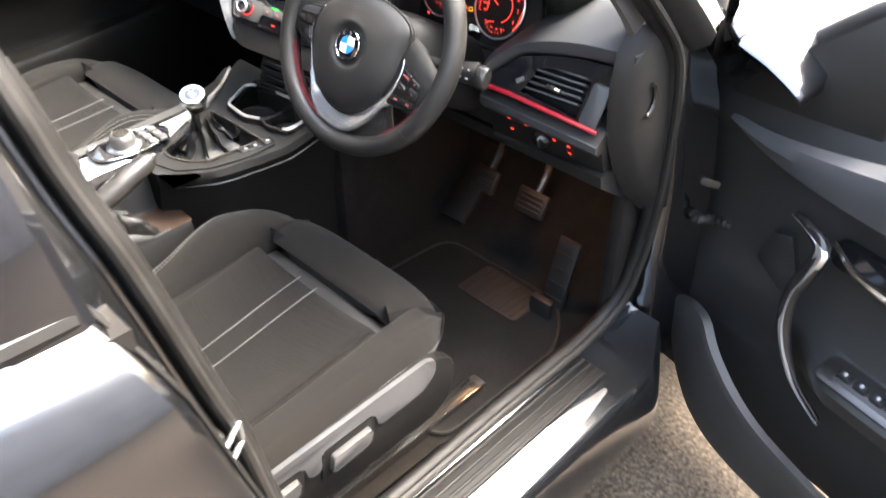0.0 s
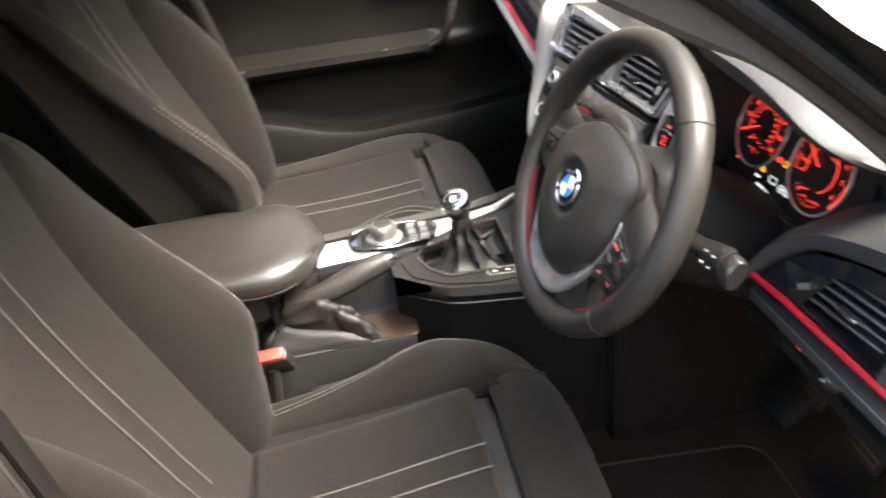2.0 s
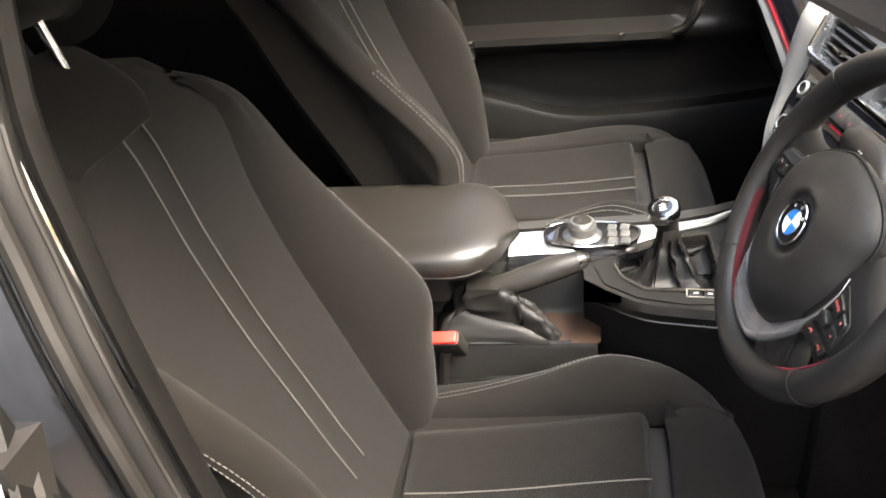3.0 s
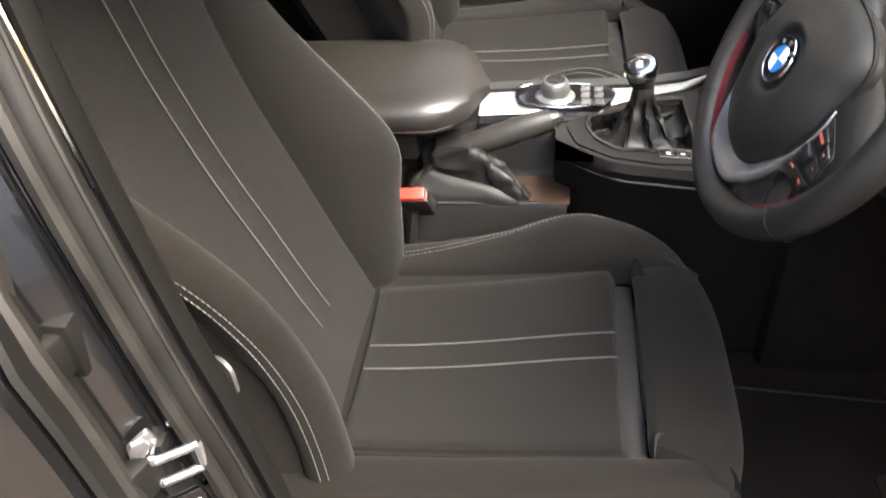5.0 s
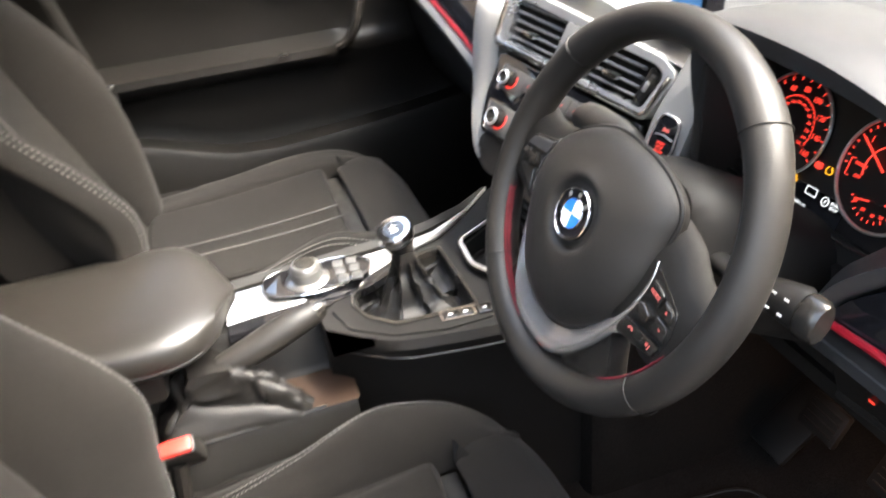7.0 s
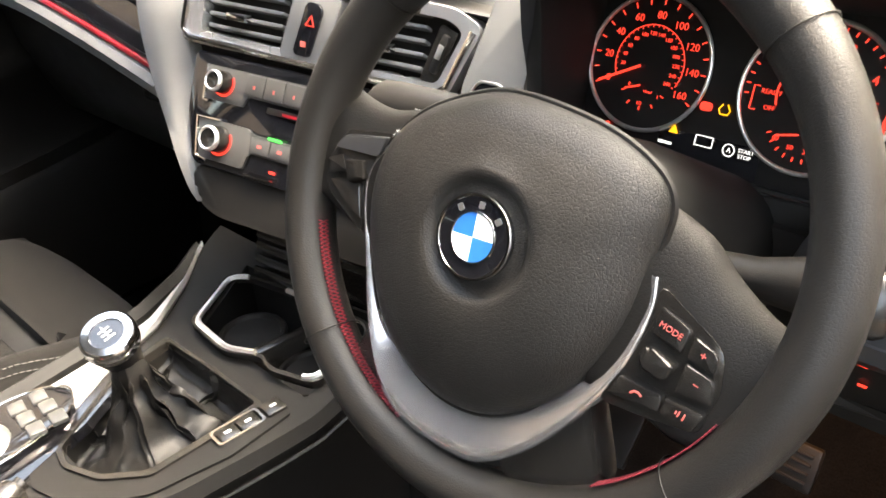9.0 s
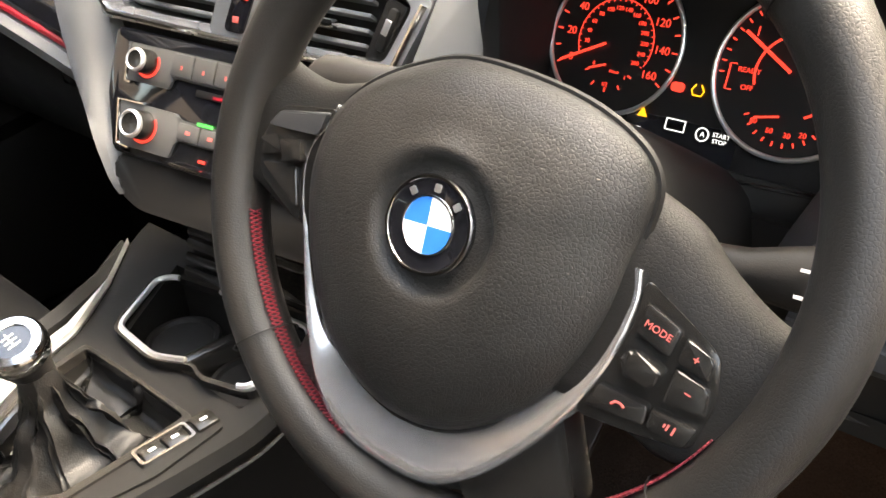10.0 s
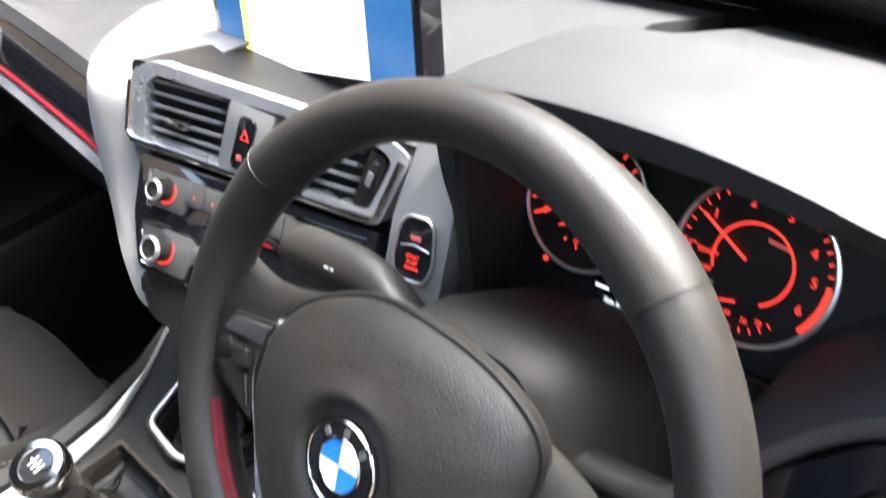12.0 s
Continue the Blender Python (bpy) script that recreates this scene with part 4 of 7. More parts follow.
# belt anchor and webbing on the driver pillar
belt = thing("seat_belt", "black seat belt webbing with anchor on the door pillar", "seat belt", (0.66, -0.44, 0.4))
part("webbing", loft([[(0.662 + 0.01 * t, -0.475 - 0.06 * t - 0.022, 0.42 + 0.8 * t), (0.662 + 0.01 * t, -0.475 - 0.06 * t + 0.022, 0.42 + 0.8 * t), (0.659 + 0.01 * t, -0.475 - 0.06 * t + 0.022, 0.42 + 0.8 * t), (0.659 + 0.01 * t, -0.475 - 0.06 * t - 0.022, 0.42 + 0.8 * t)] for t in (i / 10 for i in range(11))], True), RUBBER, belt)
part("tongue", prism(rpoly([(-0.012, -0.018), (0.014, -0.018), (0.016, 0.012), (0.004, 0.020), (-0.012, 0.016)], 0.006), 0, 0.004, basis((0.648, -0.434, 0.758), (0.5, 0.8, 0.1), (0, 0, 1)), 0.001), GREYP, belt, "steel belt tongue")
part("trim_edge", tube([(0.700, -0.456, 0.988), (0.6955, -0.474, 1.10), (0.682, -0.492, 1.18)], 0.002, 6), CHROME, belt, "bright edge of the belt guide")
belt.location += PB
far_belt = thing("seat_belt", "black seat belt with steel tongue beside the far door", "seat belt", (-0.66, -0.48, 0.5))
part("webbing", tube([(-0.665, -0.46, 0.45), (-0.665, -0.46, 0.80), (-0.66, -0.56, 1.2)], 0.012, 6, False, 0.2), RUBBER, far_belt)
part("tongue", box(0.012, 0.03, 0.045, shift(-0.652, -0.448, 0.778) @ pose(0, 0, 0, 0, 0, 20), 0.003), CHROME, far_belt, "steel belt tongue")

# rear bench
bench = thing("rear_bench", "black cloth rear bench seat", "car seat", (-0.02, -1.35, 0.27))
part("bench_cushion", pillow(lambda u, v: (-0.02 + 0.60 * u, -1.15 + 0.25 * v, 0.50 + 0.02 * v), 24, 14, 0.05, 0.15), FABRIC, bench)
part("bench_back", pillow(lambda u, v: (-0.02 - 0.60 * u, -1.40 - 0.10 * v, 0.77 + 0.27 * v), 24, 14, 0.05, 0.15), FABRIC, bench)
part("bench_base", box(1.2, 0.5, 0.22, shift(-0.02, -1.18, 0.38), 0.02), CARPET, bench)

# ---- centre console, levers, armrest ----
console = thing("centre_console", "black plastic centre console with silver trim", "console", (0.0, -0.1, 0.27))
TOPZ = 0.643


def con_right(y):
    return curve1([(-0.36, 0.02), (-0.24, 0.03), (-0.20, 0.045), (-0.165, 0.075), (-0.12, 0.105), (-0.06, 0.118), (0.0, 0.126), (0.06, 0.13), (0.14, 0.13)])(y)


def con_left(y):
    return curve1([(-0.36, -0.115), (-0.15, -0.125), (0.0, -0.150), (0.08, -0.185), (0.14, -0.21)])(y)


# main body: sides slope in below the rim
rows = []
well_r = curve1([(-0.15, 0.012), (-0.142, 0.034), (-0.112, 0.064), (-0.055, 0.069), (-0.002, 0.069)])
well_l = curve1([(-0.15, -0.016), (-0.118, -0.036), (-0.060, -0.070), (-0.004, -0.080)])
for y in sorted([-0.20 + 0.345 * i / 29 for i in range(30)] + [0.0300, 0.0315, 0.1150, 0.1165, -0.1470, -0.1455, -0.0060, -0.0045]):
    r, l = con_right(y), con_left(y)
    lift = 0.028 * max(0, (y - 0.02) / 0.12)
    sunk = -0.146 < y < -0.005
    xr, xl = (well_r(y), well_l(y)) if sunk else (0.097, -0.060 - 0.42 * max(0, y))
    zw = 0.590 if sunk else 0.575 if 0.031 < y < 0.116 else TOPZ - 0.004 + lift
    rows.append([(l + 0.006, y, TOPZ - 0.004 + lift), (l, y, TOPZ - 0.018 + lift), (l + 0.004, y, 0.28), (r - 0.035, y, 0.28), (r - 0.030, y, 0.50), (r - 0.016, y, 0.575), (r - 0.006, y, TOPZ - 0.035 + lift), (r, y, TOPZ - 0.016 + lift), (r - 0.006, y, TOPZ - 0.004 + lift)] + [(x, y, z) for x, z in ((xr + 0.002, TOPZ - 0.004 + lift), (xr, zw), (xl, zw), (xl - 0.002, TOPZ - 0.004 + lift))])
part("console_body", loft(rows, True), CONB, console)
part("rim_line", tube([(con_right(y) + 0.0005, y, TOPZ - 0.028 + 0.028 * max(0, (y - 0.02) / 0.12)) for y in (-0.185 + 0.0115 * i for i in range(28))], 0.0022, 6), SATIN, console)
# low rear part beside the brake lever, under the armrest
rows = []
for i in range(20):
    y = -0.80 + 0.62 * i / 19
    rows.append([(-0.125, y, 0.28), (-0.125, y, 0.632), (-0.118, y, 0.640), (-0.010, y, 0.640), (-0.002, y, 0.632), (0.004, y, 0.565), (0.016, y, 0.553), (0.070, y, 0.548), (0.088, y, 0.556), (0.094, y, 0.548), (0.096, y, 0.28)])
part("rear_body", loft(rows, True), CONB, console)
part("tray_edge", tube([(0.092, -0.62, 0.552), (0.092, -0.40, 0.556), (0.086, -0.22, 0.556)], 0.003, 6), SATIN, console)
part("tray_floor", prism(rpoly([(0.010, -0.33), (0.086, -0.33), (0.088, -0.175), (0.010, -0.175)], 0.01), 0.0, 0.003, shift(0, 0, 0.5535)), TRAYB, console, "worn dark tray beside the brake lever, browned for its warm reflection")
# silver trim blade along the far side
bl_ = [(-0.088, -0.318, -0.020), (-0.094, -0.27, -0.026), (-0.100, -0.19, -0.030), (-0.108, -0.12, -0.055), (-0.114, -0.06, -0.090), (-0.131, 0.0, -0.113), (-0.158, 0.06, -0.151), (-0.197, 0.112, -0.193)]
rows = []
for i, (l, y, r) in enumerate(bl_):
    dz = 0.0 if y < 0.02 else 0.20 * (y - 0.02)
    rows.append([(l, y, 0.639 + dz), (l + 0.003, y, 0.648 + dz), (r - 0.003, y, 0.648 + dz), (r, y, 0.644 + dz), (r - 0.004, y, 0.636 + dz)])
part("silver_blade", loft(rows, True), SILVER, console, "satin silver console trim blade")
rows = [[(l - 0.022, y, 0.62), (l - 0.020, y, 0.655), (l - 0.012, y, 0.660), (l - 0.002, y, 0.652), (l, y, 0.62)] for l, y, r in bl_]
part("far_rim", loft(rows, True), CONB, console)
part("gloss_strip", loft([[(r + 0.002, y, 0.636), (r + 0.003, y, 0.645), (r + 0.022, y, 0.642), (r + 0.024, y, 0.632)] for l, y, r in bl_[:5]], True), PIANO, console, "gloss black strip")
# rotary controller with its button block
ctrl = thing("rotary_controller", "silver rotary control knob with black button surround", "control knob", (-0.062, -0.20, 0.648))
part("surround", prism(rpoly([(-0.100, -0.262), (-0.045, -0.262), (-0.026, -0.20), (-0.042, -0.122), (-0.082, -0.105), (-0.104, -0.14), (-0.108, -0.21)], 0.02), 0.644, 0.656, Matrix(), 0.003), PIANO, ctrl, "gloss black button surround")
part("surround_edge", tube([(x, y, 0.6555) for x, y in rpoly([(-0.1005, -0.2625), (-0.0445, -0.2625), (-0.0255, -0.20), (-0.0415, -0.1215), (-0.082, -0.1045), (-0.1045, -0.14), (-0.1085, -0.21)], 0.02)], 0.0013, 6, True), CHROME, ctrl, "chrome edge line")
part("collar", lathe([(0.031, 0.650), (0.031, 0.657), (0.027, 0.660), (0.0, 0.660)], shift(-0.064, -0.202, 0), 32), KNOBM, ctrl, "silver collar ring")
part("knob_top", lathe([(0.0, 0.6830), (0.0145, 0.6830), (0.0150, 0.6842), (0.0, 0.6846)], shift(-0.064, -0.202, 0), 32), SATIN, ctrl, "dark knob top")
for k in range(28):
    a = math.tau * k / 28
    part("grip_rib", box(0.0012, 0.0022, 0.011, shift(-0.064 + 0.0215 * math.cos(a), -0.202 + 0.0215 * math.sin(a), 0.6695) @ pose(0, 0, 0, 0, 0, math.degrees(a)), 0), KNOBM, ctrl)
part("knob", lathe([(0.0, 0.66), (0.0205, 0.66), (0.0215, 0.668), (0.0205, 0.679), (0.018, 0.6825), (0.0, 0.6835)], shift(-0.064, -0.202, 0), 36), KNOBM, ctrl, "knurled silver knob")
for k in range(6):
    part("menu_button", box(0.018, 0.014, 0.005, shift(-0.085 + 0.021 * (k % 3), -0.155 + 0.020 * (k // 3), 0.6565) @ pose(0, 0, 0, 0, 0, -8), 0.0015), RADIOG, ctrl)
part("release_tab", box(0.02, 0.006, 0.005, shift(0.004, -0.212, 0.642), 0.001), SILVER, console)
# gear lever: gaiter frame, gaiter, knob
deck = rpoly([(-0.036, -0.172), (-0.054, -0.122), (-0.089, -0.060), (-0.108, 0.008), (0.0, 0.012), (0.104, 0.010), (0.106, -0.055), (0.090, -0.122), (0.054, -0.170), (0.004, -0.184)], 0.006)
hole = [(-0.020, -0.150), (-0.040, -0.118), (-0.076, -0.060), (-0.084, -0.004), (0.0, -0.002), (0.072, -0.002), (0.072, -0.055), (0.069, -0.112), (0.040, -0.142), (0.004, -0.155)]
gf = rpoly(hole, 0.006)
part("deck_plate", frame_prism(deck, gf, 0.632, 0.6415), CONB, console, "satin black deck round the gear lever")
gl = thing("gear_lever", "gear lever with chrome-topped leather knob and black leather gaiter", "gear lever", (0.0, -0.08, 0.641))
cx, cy = -0.002, -0.072
part("gaiter_frame", frame_prism([(cx + (x - cx) * 1.07, cy + (y - cy) * 1.025) for x, y in gf], [(cx + (x - cx) * 0.97, cy + (y - cy) * 0.97) for x, y in gf], 0.634, 0.6440), SATIN, gl)
dense = spline([(x, y, 0) for x, y in gf], 3, True)
sack = curve1([(0.0, 0.985), (0.10, 0.96), (0.22, 0.90), (0.36, 0.75), (0.50, 0.57), (0.65, 0.41), (0.80, 0.28), (0.92, 0.20), (1.0, 0.165)])
rise = curve1([(0.0, 0.642), (0.10, 0.630), (0.22, 0.618), (0.36, 0.620), (0.50, 0.632), (0.65, 0.652), (0.80, 0.676), (1.0, 0.706)])
rows = []
levels = 30
for k in range(levels):
    t = k / (levels - 1)
    f = (1 - t) ** 1.25
    row = []
    for j, q in enumerate(dense):
        a = math.tau * j / len(dense)
        crease = 1 - 2 * abs(math.sin(2.5 * a + 1.5 * t + 0.5 * math.sin(2 * a)))
        fold = (0.17 * crease + 0.06 * math.sin(9 * a - 5 * t)) * math.sin(math.pi * min(1, t * 1.1)) ** 0.8
        s = sack(t) * (1 + 0.09 * fold)
        zz = rise(t) + 0.004 * math.sin(math.pi * t) * math.sin(3 * a + 7 * t) + 0.0025 * math.sin(t * 22 + 2 * math.sin(a))
        row.append((cx + 0.004 * t + (q.x - cx) * s, cy - 0.006 * t + (q.y - cy) * s, zz))
    rows.append(row)
part("gaiter", crumple(loft(rows, True, False), 0.0040, 34.0, 3.1, 0.600, 0.695), BOOT, gl, "soft creased leather gaiter", 60)
km = basis((-0.010, -0.072, 0.687), (1, 0.03, -0.30), (0, 1, 0.26))
part("neck", lathe([(0.0125, -0.01), (0.0135, 0.0), (0.015, 0.012), (0.0165, 0.024), (0.0215, 0.040), (0.0235, 0.050), (0.0225, 0.054)], km, 28), LEATHER, gl, "leather knob")
part("cap_ring", lathe([(0.0236, 0.046), (0.0246, 0.052), (0.0238, 0.0585), (0.0215, 0.0612), (0.0150, 0.0618), (0.0142, 0.0600)], km, 32), CHROME, gl, "polished chrome ring")
part("shift_pattern", lathe([(0.0, 0.0590), (0.0145, 0.0590), (0.0145, 0.0602), (0.0, 0.0608)], km, 28), PIANO, gl, "gloss black shift pattern plate")
for x in (-0.006, 0.0, 0.006):
    part("pattern_bar", box(0.0009, 0.010, 0.0006, km @ shift(x * 0.8, 0, 0.0609), 0), PRINTW, gl)
part("pattern_bar", box(0.013, 0.0009, 0.0006, km @ shift(-0.002, 0, 0.0609), 0), PRINTW, gl)
# switches on the deck
sw = thing("drive_mode_switch", "chrome-framed rocker switch and small button on the console", "switch", (0.084, -0.03, 0.641))
sm = basis((0.084, -0.033, 0.641), (0.10, 1, 0.0), (-1, 0.1, 0))
part("chrome_frame", frame_prism(rrect(0.047, 0.022, 0.004), rrect(0.042, 0.0175, 0.003), 0.0, 0.004, sm), CHROME, sw)
for x in (-0.010, 0.010):
    part("rocker", box(0.0185, 0.0165, 0.006, sm @ shift(x, 0, 0.001), 0.0015), SATIN, sw)
    part("printed_bar", box(0.006, 0.003, 0.0006, sm @ shift(x, 0, 0.0042), 0), PRINTW, sw)
part("button", box(0.019, 0.019, 0.006, sm @ shift(0.036, 0.001, 0.001), 0.0015), SATIN, sw)
part("printed_bar", box(0.006, 0.003, 0.0006, sm @ shift(0.036, 0.001, 0.0042), 0), PRINTW, sw)
# cup holders in front of the lever
cups = thing("cup_holder", "twin cup holder with chrome rim in the console", "cup holder", (0.0, 0.06, 0.643))
co = rpoly([(-0.083, 0.022), (-0.116, 0.094), (-0.100, 0.108), (-0.040, 0.118), (0.090, 0.130), (0.104, 0.118), (0.104, 0.040), (0.050, 0.026), (0.030, 0.034), (-0.012, 0.016)], 0.012)
mx = sum(x for x, y in co) / len(co)
my = sum(y for x, y in co) / len(co)
ci = [(mx + (x - mx) * 0.93, my + (y - my) * 0.90) for x, y in co]
tilt = Matrix.Translation((0, 0.03, 0.646)) @ pose(0, 0, 0, 6) @ Matrix.Translation((0, -0.03, 0))
part("well_floor", box(0.19, 0.078, 0.004, shift(0.0, 0.073, 0.5785), 0.001), RUBBER, cups)
bmesh_rim = frame_prism(co, ci, -0.002, 0.0065, tilt)
part("rim", bmesh_rim, SATIN, cups)
left_line = [tilt @ Vector((x, y, 0.0068)) for x, y in ci[44:] + ci[:14]]
part("chrome_line", tube(left_line, 0.0030, 6), SILVER, cups, "chrome edge line")
right_line = [tilt @ Vector((x, y, 0.0068)) for x, y in ci[18:35]]
part("chrome_line", tube(right_line, 0.0030, 6), SILVER, cups, "chrome edge line")
part("divider", box(0.014, 0.088, 0.055, shift(0.008, 0.072, 0.615) @ pose(0, 0, 0, 4, 0, -14), 0.005), SATIN, cups)
for x in (-0.052, 0.052):
    part("cup_ring", tube([(x + 0.034 * math.cos(a), 0.072 + 0.034 * math.sin(a), 0.618) for a in (math.tau * j / 28 for j in range(28))], 0.004, 6, True), HARD, cups)
    part("cup_well", lathe([(0.034, 0.618), (0.031, 0.584), (0.0, 0.582)], shift(x, 0.072, 0), 28), RUBBER, cups)
# ribbed roller shutter in front of the cups
shutter = thing("roller_shutter", "ribbed black storage shutter under the heater panel", "shutter", (0.02, 0.16, 0.68))
for i in range(8):
    t = i / 7
    part("slat", box(0.215, 0.010, 0.006, shift(0.012, 0.128 + 0.022 * math.sin(t * 1.6), 0.662 + 0.095 * t) @ pose(0, 0, 0, 70 * (1 - 0.2 * t), 0, 6), 0.002), SATIN, shutter)

# parking brake lever with leather gaiter
hb = thing("parking_brake", "parking brake lever with black leather grip and gaiter", "brake lever", (0.05, -0.3, 0.556))
grip = spline([(0.050, -0.335, 0.630), (0.048, -0.29, 0.645), (0.042, -0.245, 0.660), (0.034, -0.208, 0.668)], 6)
part("grip", tube(grip, lambda t: 0.0165 + 0.003 * math.sin(math.pi * t), 14), LEATHER, hb)
part("grip_end", tube([(0.034, -0.208, 0.668), (0.032, -0.200, 0.670), (0.031, -0.197, 0.6705)], lambda t: 0.015 - 0.004 * t, 14), SATIN, hb)
part("release_button", tube([(0.031, -0.198, 0.6705), (0.0295, -0.191, 0.672)], 0.0065, 12), SATIN, hb, "black release button")
base = rpoly([(0.006, -0.43), (0.088, -0.42), (0.090, -0.24), (0.062, -0.222), (0.012, -0.30)], 0.016, 4)
dense = spline([(x, y, 0) for x, y in base], 4, True)
rows = []
for k in range(34):
    t = k / 33
    c = Vector((0.050, -0.34, 0)).lerp(Vector((0.050, -0.352, 0)), t)
    row = []
    for j, q in enumerate(dense):
        a = math.tau * j / len(dense)
        f = (1 - t) ** 1.7
        fold = 0.17 * math.sin(4 * a + 5 * t) * math.sin(math.pi * t) + 0.10 * math.sin(7 * a - 9 * t) * math.sin(math.pi * t)
        s = 0.26 + 0.74 * f + fold * 0.5
        row.append((c.x + (q.x - 0.048) * max(s, 0.5 if t > 0.5 else s), c.y + (q.y + 0.335) * s, 0.556 + 0.085 * t + 0.016 * math.sin(6 * a + 4 * t) * math.sin(math.pi * t)))
    rows.append(row)
part("gaiter", crumple(loft(rows, True), 0.005, 26.0, 7.7, 0.556, 0.66), BOOT, hb, "crumpled leather gaiter", 60)

# armrest
arm = thing("armrest", "padded black armrest on the console", "armrest", (-0.03, -0.5, 0.64))
rows = []
for i in range(26):
    t = i / 25
    y = -0.80 + 0.492 * t
    e = max(0, (t - 0.80) / 0.20)
    w = 0.125 * (1 - 0.10 * e ** 2) * (math.sqrt(max(0.02, 1 - e ** 3.2)) if e else 1)
    zt, zb = 0.722 - 0.004 * math.cos(3 * t) - 0.028 * e ** 3, 0.662 + 0.022 * e ** 2
    c = -0.028 + 0.006 * t
    prof = []
    for j in range(24):
        a = math.tau * j / 24
        px = math.copysign(abs(math.cos(a)) ** 0.45, math.cos(a))
        pz = math.copysign(abs(math.sin(a)) ** 0.55, math.sin(a))
        prof.append((c + w * px, y + 0.010 * e * (1 - px * px), (zt + zb) / 2 + (zt - zb) / 2 * pz))
    rows.append(prof)
part("pad", loft(rows, True), ARMLEA, arm)
part("seam", tube([(c[18][0] * 0 + r_[0][0] - 0.002, r_[0][1], (r_[6][2] + 2 * r_[18][2]) / 3 - 0.002) for r_ in rows[4:-2] for c in (r_,)], 0.0016, 6), HARD, arm)
part("hinge_block", box(0.19, 0.40, 0.06, shift(-0.03, -0.60, 0.640), 0.012), HARD, arm)
part("latch", box(0.05, 0.012, 0.02, shift(-0.02, -0.325, 0.674), 0.004), HARD, arm)

# ---- steering wheel and column ----
A_, B_ = radians(26), radians(5.5)
WM = basis((0.3562, 0.0289, 0.9157), (math.cos(B_), math.sin(B_), 0), (0, math.sin(A_), math.cos(A_))) @ Matrix.Scale(1.05, 4)
wheel = thing("steering_wheel", "black leather three-spoke steering wheel with silver insert", "steering wheel", WM @ Vector((0, 0, -0.05)))


def wp(name, bm, mat, label="", parent=None, smooth=40):
    bmesh.ops.transform(bm, matrix=WM, verts=bm.verts)
    return part(name, bm, mat, parent or wheel, label, smooth)


RM = 0.1510
rows = []
for i in range(96):
    a = math.tau * i / 96
    c, s = math.cos(a), math.sin(a)
    bulge = 1 + 0.10 * (math.exp(-((abs((a - math.pi / 2 + math.pi) % math.tau - math.pi) - 0.72) / 0.22) ** 2))
    ring = []
    for j in range(16):
        b = math.tau * j / 16
        r = RM + 0.0145 * bulge * math.cos(b)
        ring.append((0.0045 + r * c, r * s, 0.0170 * bulge * math.sin(b)))
    rows.append(ring)
rim = wp("rim", loft(rows, True, True, True), LEATHER)
for deg in (43, 137, 222, 318):
    a = radians(deg)
    ring = [(0.0045 + (RM + 0.0153 * 1.06 * math.cos(b)) * math.cos(a), (RM + 0.0156 * 1.06 * math.cos(b)) * math.sin(a), 0.0181 * 1.06 * math.sin(b)) for b in (math.tau * j / 20 for j in range(20))]
    wp("seam", tube(ring, 0.0005, 6, True), RUBBER, "", rim)
# crossed red thread round the inside of the rim
for lo, hi in ((195, 250), (302, 332)):
    seg = []
    n_ = int(hi - lo)
    for i in range(n_):
        d0, d1 = lo + i, lo + i + 1
        for za, zb in ((-0.004, 0.004), (0.004, -0.004)):
            seg.append([(0.0045 + (RM - 0.0146) * math.cos(radians(d)), (RM - 0.0149) * math.sin(radians(d)), z + 0.004) for d, z in ((d0, za), (d1, zb))])
    wp("cross_stitching", join(*[stitches(s_, 1.0, 0.0, 0.0005) for s_ in seg]), REDTHREAD, "red crossed stitching", rim)
# airbag cover
pad_out = spline([(-0.012, 0.060, 0), (0.035, 0.053, 0), (0.066, 0.040, 0), (0.080, 0.024, 0), (0.079, 0.0, 0), (0.074, -0.036, 0), (0.056, -0.074, 0), (0.024, -0.101, 0), (-0.006, -0.110, 0), (-0.036, -0.104, 0), (-0.064, -0.084, 0), (-0.084, -0.048, 0), (-0.093, -0.010, 0), (-0.087, 0.020, 0), (-0.070, 0.040, 0), (-0.042, 0.054, 0)], 5, True)
PC = Vector((-0.006, -0.016, 0))
rows = []
for f, z in ((0.985, -0.010), (1.0, -0.004), (0.995, 0.002), (0.965, 0.0078), (0.90, 0.0135), (0.80, 0.0185), (0.65, 0.0225), (0.48, 0.0250), (0.40, 0.0258), (0.36, 0.0252), (0.335, 0.0232), (0.32, 0.0215), (0.27, 0.0212)):
    row = []
    for i, q in enumerate(pad_out):
        g = PC + (q - PC) * f
        if f < 0.5:
            ang = math.tau * i / len(pad_out)
            rad = (q - PC).normalized() * (0.0350 * f / 0.40)
            w = min(1, (0.5 - f) / 0.10)
            g = g.lerp(PC + Vector((0.001, 0.002, 0)) + rad, w)
        row.append((g.x, g.y, z))
    rows.append(row)
wp("airbag_cover", loft(rows, True), PADLEA, "grained black airbag cover", None, 60)
